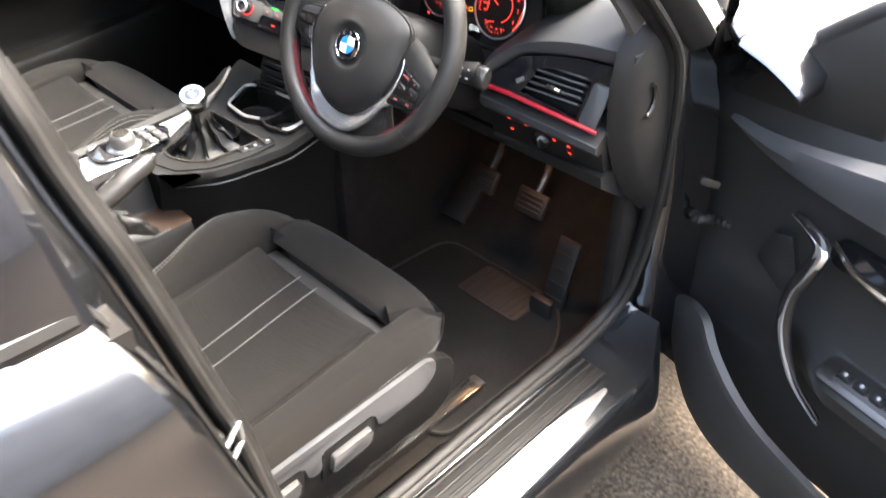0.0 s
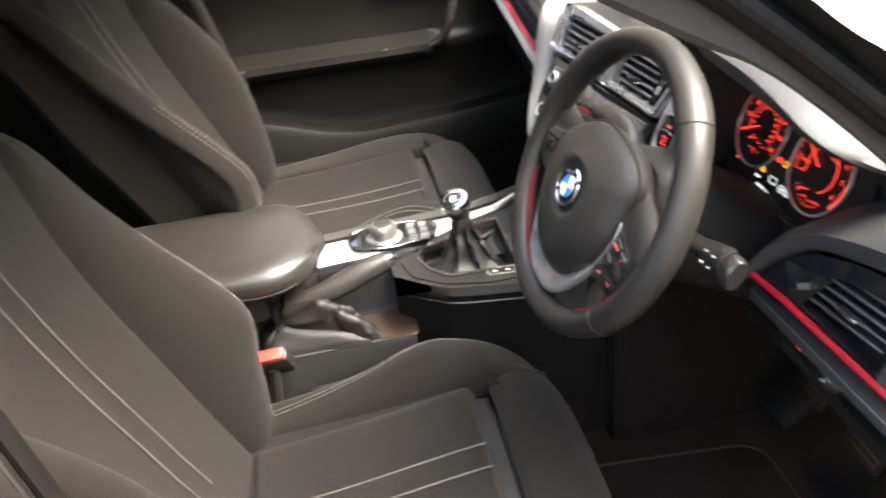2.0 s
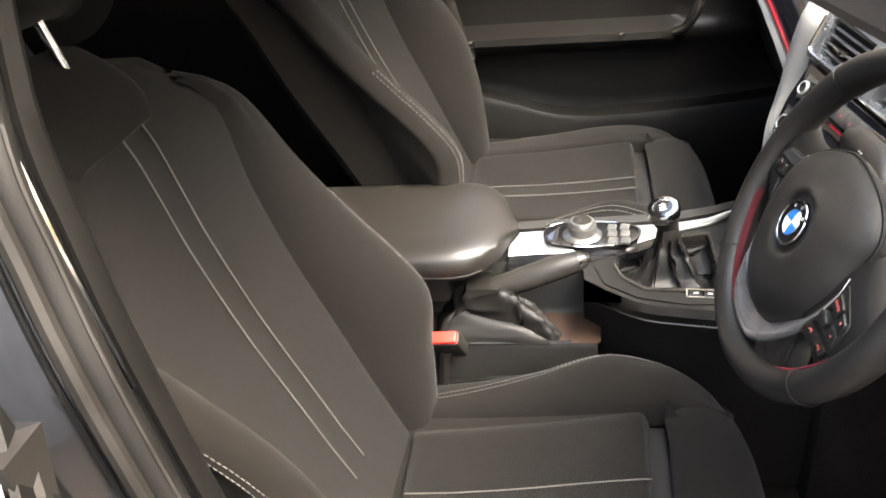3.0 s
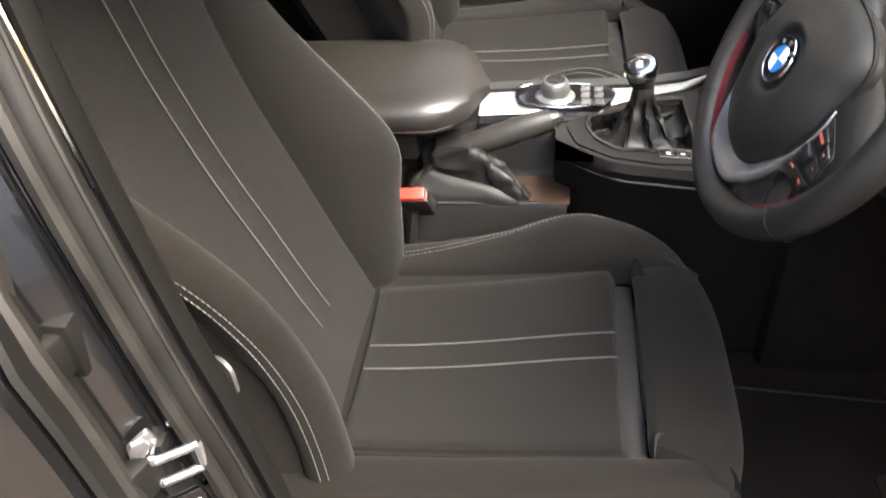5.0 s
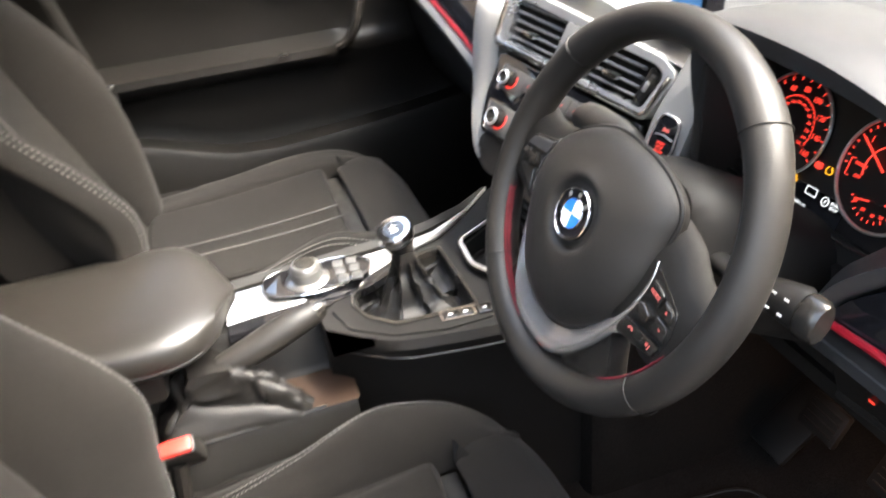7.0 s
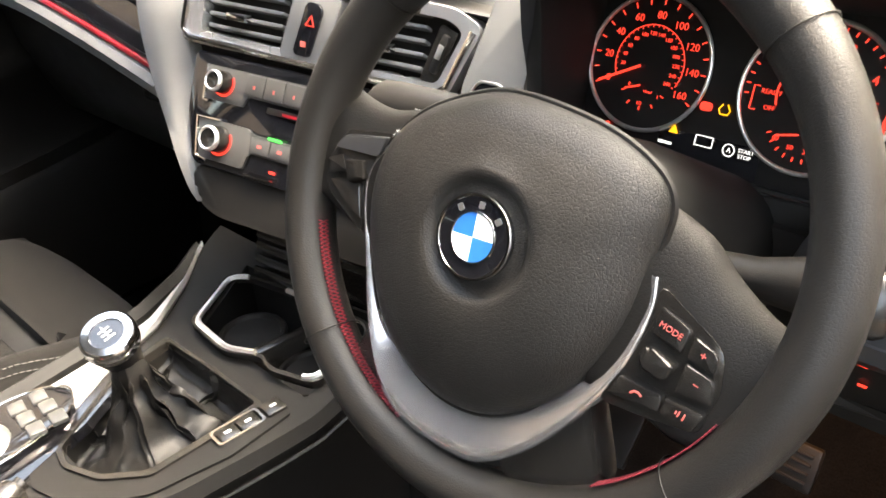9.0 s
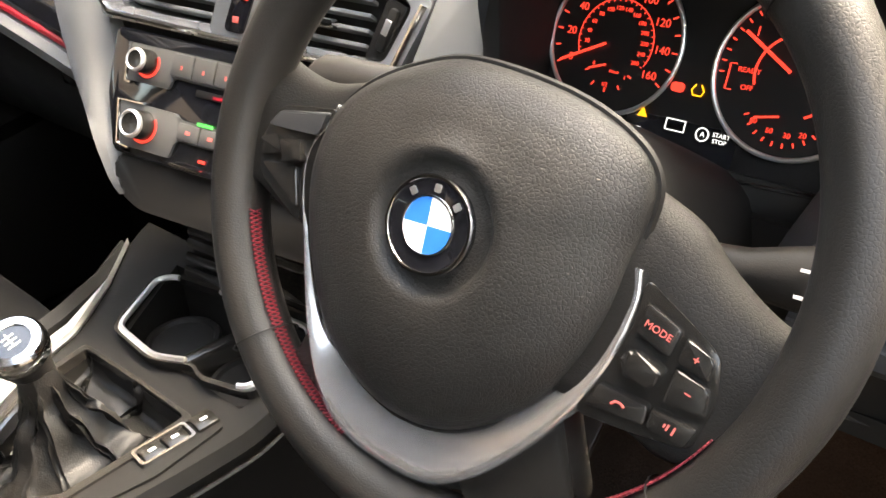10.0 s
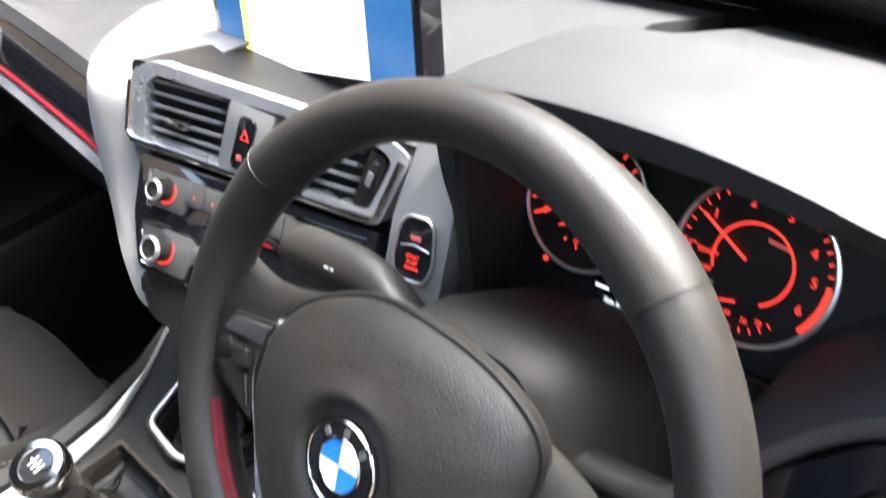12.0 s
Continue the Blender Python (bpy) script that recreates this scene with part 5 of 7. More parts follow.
# round badge: black ring, blue and white quarters, no lettering
BC = shift(-0.0062, -0.0136, 0.0210)
badge = wp("badge", lathe([(0.0215, -0.002), (0.0218, 0.003), (0.0205, 0.0048), (0.0192, 0.0044), (0.0, 0.0044)], BC, 40), PIANO, "round badge with blue and white quarters")
wp("badge_ring", tube([BC @ Vector((0.0212 * math.cos(a), 0.0212 * math.sin(a), 0.0042)) for a in (math.tau * j / 40 for j in range(40))], 0.0011, 6, True), CHROME, "chrome ring", badge)
wp("badge_ring", tube([BC @ Vector((0.0128 * math.cos(a), 0.0128 * math.sin(a), 0.0046)) for a in (math.tau * j / 40 for j in range(40))], 0.0006, 6, True), CHROME, "chrome ring", badge)
for k in range(4):
    arc = [(0.0, 0.0)] + [(0.0126 * math.cos(math.pi / 2 * (k + j / 8)), 0.0126 * math.sin(math.pi / 2 * (k + j / 8))) for j in range(9)]
    wp("quarter", prism(arc, 0.0040, 0.0048, BC), BLUE if k % 2 else WHITEE, "blue quarter" if k % 2 else "white quarter", badge)
for a in (128, 84, 40):
    wp("badge_mark", prism(rrect(0.0032, 0.0036, 0.0006, 2), 0.0044, 0.0049, BC @ shift(0.0167 * math.cos(radians(a)), 0.0167 * math.sin(radians(a)), 0) @ pose(0, 0, 0, 0, 0, a - 90)), SILVER, "plain silver mark", badge)
# backing shell and spokes
wp("hub_shell", lathe([(0.0, -0.055), (0.055, -0.055), (0.072, -0.03), (0.076, -0.012), (0.070, -0.004), (0.0, -0.004)], shift(-0.006, -0.022, 0), 32), HARD)
def spoke_skin(top, low):
    """A rounded leather spoke between its upper and lower edge."""
    sec = []
    for a, b in zip(spline([(*q, 0) for q in top], 5), spline([(*q, 0) for q in low], 5)):
        row = [(a.x, a.y, -0.018)]
        for i in range(15):
            v = i / 14
            e = min(1, v / 0.42)
            f = min(1, (1 - v) / 0.10)
            p = a.lerp(b, v)
            row.append((p.x, p.y, -0.014 + 0.0195 * math.sqrt(1 - (1 - e) ** 2) * (0.4 + 0.6 * math.sqrt(1 - (1 - f) ** 2))))
        row.append((b.x, b.y, -0.018))
        sec.append(row)
    return loft(sec, True)


pan_r = [(0.0858, -0.0115), (0.1142, -0.0285), (0.1207, -0.0335), (0.1231, -0.0511), (0.1180, -0.0719), (0.0894, -0.0736), (0.0690, -0.0735), (0.0790, -0.0520), (0.0855, -0.030)]
pan_l = [(-0.1262, -0.0155), (-0.1301, 0.0007), (-0.1185, 0.0220), (-0.0810, 0.0255), (-0.0925, 0.0117), (-0.0975, -0.0027), (-0.0935, -0.0348)]
edge_r = [(0.062, 0.027), (0.084, 0.0185), (0.0990, 0.0105), (0.114, -0.0035), (0.1366, -0.0180), (0.153, -0.018)], [(0.060, -0.0755), (0.072, -0.0765), (0.0898, -0.078), (0.103, -0.083), (0.118, -0.083), (0.132, -0.079)]
edge_l = [(-0.054, 0.049), (-0.080, 0.042), (-0.105, 0.038), (-0.128, 0.043), (-0.152, 0.054)], [(-0.080, -0.034), (-0.092, -0.040), (-0.108, -0.034), (-0.128, -0.025), (-0.150, -0.022)]
for sd, edge, pan in ((1, edge_r, pan_r[::-1]), (-1, edge_l, pan_l[::-1])):
    wp("spoke", spoke_skin(*edge), SPOKE, "leather-covered side spoke", None, 70)
    keys = wp("key_panel", prism(rpoly(pan, 0.004), 0.001, 0.0062, Matrix(), 0.001), SATIN, "black control key panel")
    if sd > 0:
        cells = (("MODE", [(0.0892, -0.0206), (0.1048, -0.0274), (0.1023, -0.0391), (0.0870, -0.0335)]), ("+", [(0.1068, -0.0288), (0.1187, -0.0346), (0.1188, -0.0437), (0.1052, -0.0395)]), ("\u2212", [(0.1055, -0.0416), (0.1195, -0.0463), (0.1207, -0.0570), (0.1038, -0.0568)]), ("", [(0.0845, -0.0429), (0.0890, -0.0397), (0.1024, -0.0448), (0.0990, -0.0525), (0.0862, -0.0516)]), ("", [(0.0776, -0.0578), (0.0992, -0.0602), (0.0990, -0.0684), (0.0735, -0.0682)]), ("", [(0.1004, -0.0603), (0.1195, -0.0618), (0.1160, -0.0708), (0.1000, -0.0686)]))
        for k, (txt, pts) in enumerate(cells):
            key = wp("key", prism(rpoly(pts[::-1], 0.0018, 3), 0.006, 0.0088 if k != 3 else 0.0115, Matrix(), 0.0010 if k != 3 else 0.0018), SATIN, "", keys, 25)
            m = shift(sum(q[0] for q in pts) / len(pts), sum(q[1] for q in pts) / len(pts), 0.0089) @ pose(0, 0, 0, 0, 0, -16)
            if txt:
                wp("legend", letters(txt, 0.0042 if len(txt) > 1 else 0.0055, m), PRINTR, "", key)
            elif k == 4:
                wp("legend", tube([m @ Vector(q) for q in ((-0.0025, -0.0012, 0), (-0.0012, 0.0007, 0), (0.0008, 0.0012, 0), (0.0028, 0.0004, 0))], 0.0006, 6), PRINTR, "", key)
            elif k == 5:
                for dx, hh in ((-0.002, 0.0016), (-0.0006, 0.0028), (0.002, 0.0034)):
                    wp("legend", box(0.0008, hh, 0.0003, m @ shift(dx, 0, 0), 0), PRINTR, "", key)
    else:
        for k, pts in enumerate(([(-0.1237, 0.0107), (-0.1161, 0.0193), (-0.0850, 0.0232), (-0.0905, 0.0109)], [(-0.1288, 0.0034), (-0.1171, 0.0074), (-0.1116, -0.0018), (-0.1253, -0.0058)], [(-0.1127, 0.0052), (-0.0988, 0.0071), (-0.0960, -0.0037), (-0.1088, -0.0060)], [(-0.1240, -0.0085), (-0.1000, -0.0065), (-0.0955, -0.0270)])):
            wp("key", prism(rpoly(pts[::-1], 0.0018, 3), 0.006, 0.0085 if k != 2 else 0.011, Matrix(), 0.0010), GREYP if k == 0 else SATIN, "", keys, 25)
# lower spokes, two legs with an opening between
for sd in (-1, 1):
    o = [(0.010 * sd - 0.006, -0.100), (0.066 * sd - 0.006, -0.070), (0.086 * sd - 0.006, -0.118), (0.052 * sd - 0.004, -0.148), (0.036 * sd - 0.004, -0.141)]
    wp("lower_spoke", prism(rpoly(o if sd < 0 else o[::-1], 0.008), -0.020, 0.001, Matrix(), 0.004), SATIN, "gloss-edged lower spoke")
wp("lower_bridge", prism(rpoly([(-0.05, -0.098), (0.038, -0.098), (0.032, -0.128), (0.012, -0.138), (-0.026, -0.138), (-0.046, -0.126)], 0.010)[::-1], -0.020, -0.003, Matrix(), 0.003), SATIN)
# silver V insert under the cover
v_in = [(0.0797, -0.0094), (0.0797, -0.024), (0.0708, -0.0505), (0.0535, -0.0755), (0.030, -0.098), (0.012, -0.1075), (-0.0032, -0.1105), (-0.0271, -0.1068), (-0.0550, -0.0945), (-0.0715, -0.0800), (-0.0866, -0.0427), (-0.0952, -0.0027), (-0.0805, 0.0255)]
v_out = [(0.0832, -0.0094), (0.0846, -0.0255), (0.0782, -0.0550), (0.0625, -0.0845), (0.0408, -0.1120), (0.0205, -0.1285), (0.0009, -0.1350), (-0.0368, -0.1315), (-0.0580, -0.1190), (-0.0760, -0.0877), (-0.0892, -0.043), (-0.0980, -0.0027), (-0.0830, 0.0280)]
rows = []
for p, q in zip(spline([(*a, 0) for a in v_in], 5), spline([(*a, 0) for a in v_out], 5)):
    w = min(1, (q - p).length / 0.02)
    rows.append([(p.x, p.y, -0.006), (p.x, p.y, 0.0055 - 0.0045 * w)] + [(p.x + f * (q.x - p.x), p.y + f * (q.y - p.y), 0.0055 + 0.003 * w - h * w) for f, h in ((0.3, 0.0042), (0.55, 0.0015), (0.75, 0.0), (0.9, 0.0012))] + [(q.x, q.y, 0.0055 - 0.001 * w), (q.x, q.y, -0.008)])
wp("silver_insert", loft(rows, True), INSERT, "satin silver V-shaped insert")
wp("cover_gap", tube([q + Vector((0, 0, 0.0)) for q in pad_out], 0.0022, 6, True), RUBBER)

column = thing("steering_column", "black plastic steering column shroud with stalks", "steering column", WM @ Vector((0, 0, -0.16)))
rows = []
for w, rx, ry, dy in ((-0.045, 0.050, 0.050, -0.012), (-0.055, 0.062, 0.058, -0.012), (-0.09, 0.070, 0.064, -0.014), (-0.14, 0.080, 0.062, -0.016), (-0.22, 0.088, 0.060, -0.020)):
    rows.append([WM @ Vector((rx * math.copysign(abs(math.cos(a)) ** 0.6, math.cos(a)), dy + ry * math.copysign(abs(math.sin(a)) ** 0.7, math.sin(a)), w)) for a in (math.tau * j / 32 for j in range(32))])
part("shroud", loft(rows, True), MATTE, column)
# wiper stalk and light stalk
st = part("stalk", loft([[WM @ Vector((x, -0.008 + y0 + h * math.sin(a), -0.075 + 0.013 * math.cos(a))) for a in (math.tau * j / 14 for j in range(14))] for x, y0, h in ((0.05, 0.0, 0.009), (0.085, 0.0, 0.009), (0.105, 0.0, 0.011), (0.130, 0.003, 0.0155), (0.148, 0.005, 0.0175), (0.152, 0.005, 0.015))], True), HARD, column, "black control stalk")
part("stalk_end", loft([[WM @ Vector((x, -0.005 + h * math.sin(a), -0.075 + w * math.cos(a))) for a in (math.tau * j / 14 for j in range(14))] for x, h, w in ((0.153, 0.0175, 0.012), (0.165, 0.0175, 0.012), (0.169, 0.015, 0.009))], True), SATIN, st, "black stalk end")
for k in range(4):
    part("printed_bar", box(0.004, 0.0016, 0.0006, WM @ shift(0.132 + 0.012 * (k % 2), 0.0 - 0.012 * (k // 2), -0.0612), 0), PRINTW, st)
st = part("stalk", loft([[WM @ Vector((-x, 0.020 + y0 + h * math.sin(a), -0.078 + 0.016 * math.cos(a))) for a in (math.tau * j / 14 for j in range(14))] for x, y0, h in ((0.05, -0.004, 0.012), (0.075, 0.008, 0.014), (0.090, 0.014, 0.0165), (0.110, 0.017, 0.018), (0.150, 0.018, 0.018), (0.166, 0.018, 0.017), (0.170, 0.018, 0.013))], True), HARD, column, "black indicator stalk")
for dx, dy, w in ((-0.152, 0.042, 0.003), (-0.146, 0.042, 0.003), (-0.124, 0.043, 0.004), (-0.119, 0.043, 0.003)):
    part("printed_bar", box(w, 0.0018, 0.0006, WM @ shift(dx, dy - 0.004, -0.0625), 0), PRINTW, st)

# ---- dashboard ----
dash = thing("dashboard", "black soft-touch car dashboard with gloss black trim and red accent line", "dashboard", (0.0, 0.5, 0.6))


def zr(x):
    return curve1([(-0.70, 0.930), (-0.545, 0.920), (-0.40, 0.900), (-0.24, 0.871), (-0.20, 0.862)])(x)


# passenger side: upper pad, gloss trim, red line, grey band, glovebox
xs = [-0.715 + 0.025 * i for i in range(21)]
part("upper_pad", loft([[(x, 0.152, zr(x) + 0.052), (x, 0.148, zr(x) + 0.060), (x, 0.158, zr(x) + 0.074), (x, 0.20, 0.955 + 0.3 * (zr(x) - 0.88)), (x, 0.28, 0.965 + 0.2 * (zr(x) - 0.88)), (x, min(0.45, screen_foot(x) - 0.06), 0.965), (x, screen_foot(x) - 0.01, 0.938), (x, screen_foot(x) - 0.01, 0.90), (x, 0.20, zr(x) + 0.03)] for x in xs], True), SOFT, dash)
part("gloss_trim", loft([[(x, 0.154, zr(x) + 0.051), (x, 0.142, zr(x) + 0.040), (x, 0.130, zr(x) + 0.006), (x, 0.132, zr(x) + 0.001), (x, 0.19, zr(x))] for x in xs], True), PIANO, dash, "gloss black trim panel")
part("red_line", tube([(x, 0.125, zr(x)) for x in xs], 0.0036, 8), REDTRIM, dash, "red accent line")
part("grey_band", loft([[(x, 0.150, zr(x) - 0.004), (x, 0.120, zr(x) - 0.005), (x, 0.114, zr(x) - 0.014), (x, 0.122, zr(x) - 0.034), (x, 0.145, zr(x) - 0.046), (x, 0.19, zr(x) - 0.046)] for x in xs], True), SWEPT, dash, "satin grey band")
glove = part("glovebox", loft([[(x, 0.160, zr(x) - 0.047), (x, 0.150, zr(x) - 0.055), (x, 0.165, 0.78), (x, 0.20, 0.70), (x, 0.30, 0.63), (x, 0.45, 0.62), (x, 0.45, zr(x) - 0.047)] for x in xs], True), HARD, dash, "black glovebox lid")
part("glovebox_latch", box(0.055, 0.010, 0.014, shift(-0.285, 0.150, 0.816), 0.003), SATIN, glove)
vent_l = thing("air_vent", "round-ended black side air vent on the passenger side", "air vent", (-0.60, 0.15, 0.93))
vm = basis((-0.585, 0.136, 0.952), (1, -0.10, -0.12), (0, 0.2, 1))
part("vent_ring", frame_prism(rrect(0.085, 0.044, 0.02, 6), rrect(0.073, 0.033, 0.016, 6), -0.01, 0.008, vm), SILVER, vent_l, "silver vent ring")
part("vent_core", prism(rrect(0.076, 0.036, 0.017, 6), -0.012, -0.004, vm), RUBBER, vent_l)
for k in range(3):
    part("slat", box(0.068, 0.002, 0.008, vm @ shift(0, -0.009 + 0.009 * k, 0.0), 0.0006), SATIN, vent_l)

# swooping column beside the centre stack
secs = [(0.972, -0.36, -0.110, 0.24), (0.966, -0.31, -0.115, 0.165), (0.955, -0.255, -0.128, 0.128), (0.92, -0.230, -0.132, 0.110), (0.88, -0.208, -0.118, 0.098), (0.85, -0.178, -0.104, 0.086), (0.82, -0.132, -0.088, 0.070), (0.79, -0.096, -0.076, 0.062), (0.775, -0.084, -0.074, 0.064)]
rows = []
for z, a, b, y in [tuple(curve1([(i, s_[k]) for i, s_ in enumerate(secs)])(j / 3) for k in range(4)) for j in range(25)]:
    rows.append([(a, y + 0.09, z), (a, y + 0.028, z), (a + 0.15 * (b - a), y + 0.008, z), (a + 0.45 * (b - a), y, z), (a + 0.8 * (b - a), y + 0.003, z), (b, y + 0.016, z), (b, y + 0.09, z)])
part("stack_column", loft(rows, True), SWEPT, dash, "grey-black swept column")

# centre: top ridge, upper dash behind the screen
ST = basis((-0.132, 0.118, 0.915), (0.283, 0.061, -0.023), (0.003, 0.28, 0.96))
RA = basis((-0.110, 0.118, 0.910), (0.283, 0.061, -0.023), (-0.030, 0.486, 0.873))
rows = []
for i in range(16):
    u = 0.022 + 0.313 * i / 15
    vtop = 0.079 - 0.010 * (u / 0.32)
    a, b, c = ST @ Vector((u, vtop, -0.002)), ST @ Vector((u, vtop + 0.002, -0.010)), ST @ Vector((u, vtop - 0.008, -0.05))
    rows.append([ST @ Vector((u, vtop - 0.01, -0.03)), a, b, c, Vector((c.x * 1.02, 0.30, 0.958)), Vector((c.x * 1.05, 0.50, 0.962)), Vector((c.x * 1.1, screen_foot(c.x) - 0.01, 0.938)), Vector((c.x * 1.1, screen_foot(c.x) - 0.01, 0.85)), Vector((c.x, 0.3, 0.85))])
part("centre_pad", loft(rows, True), HOODM, dash)
part("stack_core", prism(rpoly([(-0.002, 0.076), (-0.004, 0.0), (0.012, -0.07), (0.020, -0.135), (0.262, -0.135), (0.285, -0.04), (0.30, 0.0), (0.318, 0.066)][::-1], 0.01), -0.12, -0.016, ST @ pose(0, 0, 0, 6)), HARD, dash)

vents = thing("centre_vents", "twin centre air vents with chrome edge and hazard button", "air vent", ST @ Vector((0.15, 0.0, -0.01)))


def sp_(name, bm, mat, parent, label="", M=ST):
    bmesh.ops.transform(bm, matrix=M, verts=bm.verts)
    return part(name, bm, mat, parent, label)


vo = rpoly([(0.0, 0.0), (0.300, -0.001), (0.326, 0.060), (0.30, 0.071), (0.04, 0.082), (0.012, 0.070)], 0.010)
vi = rpoly([(0.026, 0.012), (0.290, 0.010), (0.309, 0.054), (0.295, 0.062), (0.045, 0.070), (0.032, 0.062)], 0.007)
sp_("vent_frame", frame_prism(vo, vi, -0.014, 0.002), VENTG, vents, "satin grey vent surround")
sp_("chrome_edge", tube([(0.012, 0.060, 0.003), (0.004, 0.012, 0.003), (0.012, 0.005, 0.003), (0.150, 0.003, 0.003), (0.292, 0.004, 0.003), (0.300, 0.010, 0.003), (0.318, 0.056, 0.003)], 0.0030, 8), CHROME, vents, "chrome edge strip")
sp_("vent_back", prism([(0.02, 0.006), (0.31, 0.006), (0.315, 0.066), (0.03, 0.072)], -0.045, -0.040), RUBBER, vents)
for u0, u1, tilt_ in ((0.032, 0.122, 0), (0.192, 0.272, 0)):
    for k in range(5):
        v = 0.016 + 0.0112 * k
        sp_("slat", box(u1 - u0, 0.0034, 0.022, shift((u0 + u1) / 2 + 0.05 * (v - 0.03), v, -0.013) @ pose(0, 0, 0, -18), 0.0012), SWEPT, vents)
    sp_("vane_tab", box(0.024, 0.0070, 0.014, shift(u0 + 0.040, 0.031, -0.001), 0.002), CHROME, vents, "bright sliding vane tab")
sp_("hazard_block", prism(rpoly([(0.124, 0.006), (0.176, 0.004), (0.190, 0.062), (0.140, 0.068)], 0.004), -0.03, 0.003, Matrix(), 0.0015), SWEPT, vents, "grey switch block")
hz = sp_("hazard_button", prism(rpoly([(0.141, 0.010), (0.160, 0.009), (0.172, 0.050), (0.168, 0.056), (0.154, 0.057)], 0.004), 0.002, 0.0052, Matrix(), 0.0012), PIANO, vents)
sp_("warning_triangle", tube([(0.1545, 0.037, 0.0056), (0.1635, 0.0365, 0.0056), (0.1605, 0.045, 0.0056)], 0.0009, 6, True), REDGLOW, hz, "red warning triangle")
sp_("lock_symbol", box(0.006, 0.005, 0.0008, shift(0.153, 0.020, 0.0054), 0.0003), PRINTR, hz)
sp_("thumbwheel_block", prism(rpoly([(0.272, 0.010), (0.288, 0.010), (0.304, 0.052), (0.287, 0.058)], 0.003), -0.03, 0.000, Matrix(), 0.001), SATIN, vents)
tw = sp_("thumbwheel", box(0.008, 0.034, 0.010, shift(0.2895, 0.034, -0.001) @ pose(0, 0, 0, 0, 0, -18), 0.003), RUBBER, vents)
sp_("thumbwheel_mark", box(0.005, 0.012, 0.002, shift(0.2905, 0.036, 0.0045) @ pose(0, 0, 0, 0, 0, -18), 0.0006), SILVER, tw)
for k in range(4):
    sp_("left_wheel_mark", box(0.003, 0.002, 0.001, shift(0.020 + 0.002 * k, 0.044 + 0.006 * k, 0.0022), 0), SILVER, vents)

radio = thing("radio_panel", "gloss black radio and heater panel with round knobs", "radio", RA @ Vector((0.13, -0.05, -0.02)))
sp_("fascia", prism(rpoly([(0.0, -0.001), (0.280, -0.001), (0.275, -0.058), (0.268, -0.107), (0.022, -0.107), (0.004, -0.058)][::-1], 0.005), -0.03, -0.002, Matrix(), 0.002), PIANO, radio, "gloss black fascia", RA)
sp_("upper_block", prism(rpoly([(0.020, -0.012), (0.268, -0.010), (0.264, -0.034), (0.075, -0.034), (0.072, -0.044), (0.024, -0.044)][::-1], 0.003), -0.004, 0.001, Matrix(), 0.001), RADIOG, radio, "", RA)
sp_("lower_block", prism(rpoly([(0.022, -0.062), (0.086, -0.062), (0.090, -0.066), (0.262, -0.066), (0.260, -0.084), (0.090, -0.084), (0.086, -0.100), (0.030, -0.100)][::-1], 0.003), -0.004, 0.001, Matrix(), 0.001), RADIOG, radio, "", RA)
for nm, pts in (("upper_edge", [(0.021, -0.012), (0.024, -0.045), (0.030, -0.046)]), ("lower_edge", [(0.050, -0.061), (0.021, -0.062), (0.028, -0.099), (0.042, -0.101)]), ("bottom_edge", [(0.090, -0.104), (0.125, -0.104)]), ("right_edge", [(0.200, -0.010), (0.269, -0.009), (0.265, -0.036)])):
    sp_(nm, tube([(x, y, 0.0012) for x, y in pts], 0.0016, 6), CHROME, radio, "chrome edge line", RA)
sp_("disc_slot", box(0.130, 0.006, 0.004, shift(0.165, -0.041, -0.002), 0.001), RUBBER, radio, "disc slot", RA)
sp_("slot_light", box(0.06, 0.0025, 0.001, shift(0.150, -0.0415, 0.0006), 0), REDTRIM, radio, "dim red slot light", RA)
for u, v, r in ((0.045, -0.026, 0.0100), (0.053, -0.079, 0.0122)):
    kb = sp_("knob", lathe([(r + 0.001, 0.0), (r, 0.010), (r * 0.94, 0.0155), (r * 0.86, 0.017), (r * 0.72, 0.0165), (0.0, 0.0160)], shift(u, v, 0.0), 28), SATIN, radio, "black rotary knob", RA)
    sp_("knob_ring", lathe([(r * 0.98, 0.0140), (r * 0.98, 0.0165), (r * 0.84, 0.0180), (r * 0.74, 0.0170)], shift(u, v, 0.0), 28, False), SILVER, kb, "silver knob ring", RA)
    arc = [(u + (r + 0.0022) * math.cos(radians(a)), v + (r + 0.0022) * math.sin(radians(a)), 0.0014) for a in range(-120, 31, 10)]
    sp_("lit_arc", tube(arc, 0.0011, 6), REDGLOW, kb, "red lit arc", RA)
for k in range(8):
    b = sp_("preset_button", box(0.0222, 0.0195, 0.004, shift(0.0835 + 0.0235 * k, -0.0225, 0.001), 0.001), RADIOG, radio, "", RA)
    sp_("legend", box(0.002, 0.0035, 0.0005, shift(0.0835 + 0.0235 * k, -0.024, 0.0032), 0), PRINTR, b, "", RA)
for k in range(7):
    b = sp_("heater_button", box(0.0228, 0.0145, 0.004, shift(0.1035 + 0.0240 * k, -0.0752, 0.001), 0.001), RADIOG, radio, "", RA)
    sp_("legend", box(0.005, 0.003, 0.0005, shift(0.1035 + 0.0240 * k, -0.0752, 0.0032), 0), PRINTR, b, "", RA)
sp_("green_light", box(0.016, 0.0028, 0.001, shift(0.119, -0.0655, 0.0022), 0), GREENG, radio, "green indicator light", RA)
sp_("seat_heat_light", box(0.007, 0.0025, 0.001, shift(0.1205, -0.0955, -0.001), 0), REDGLOW, radio, "small red light", RA)
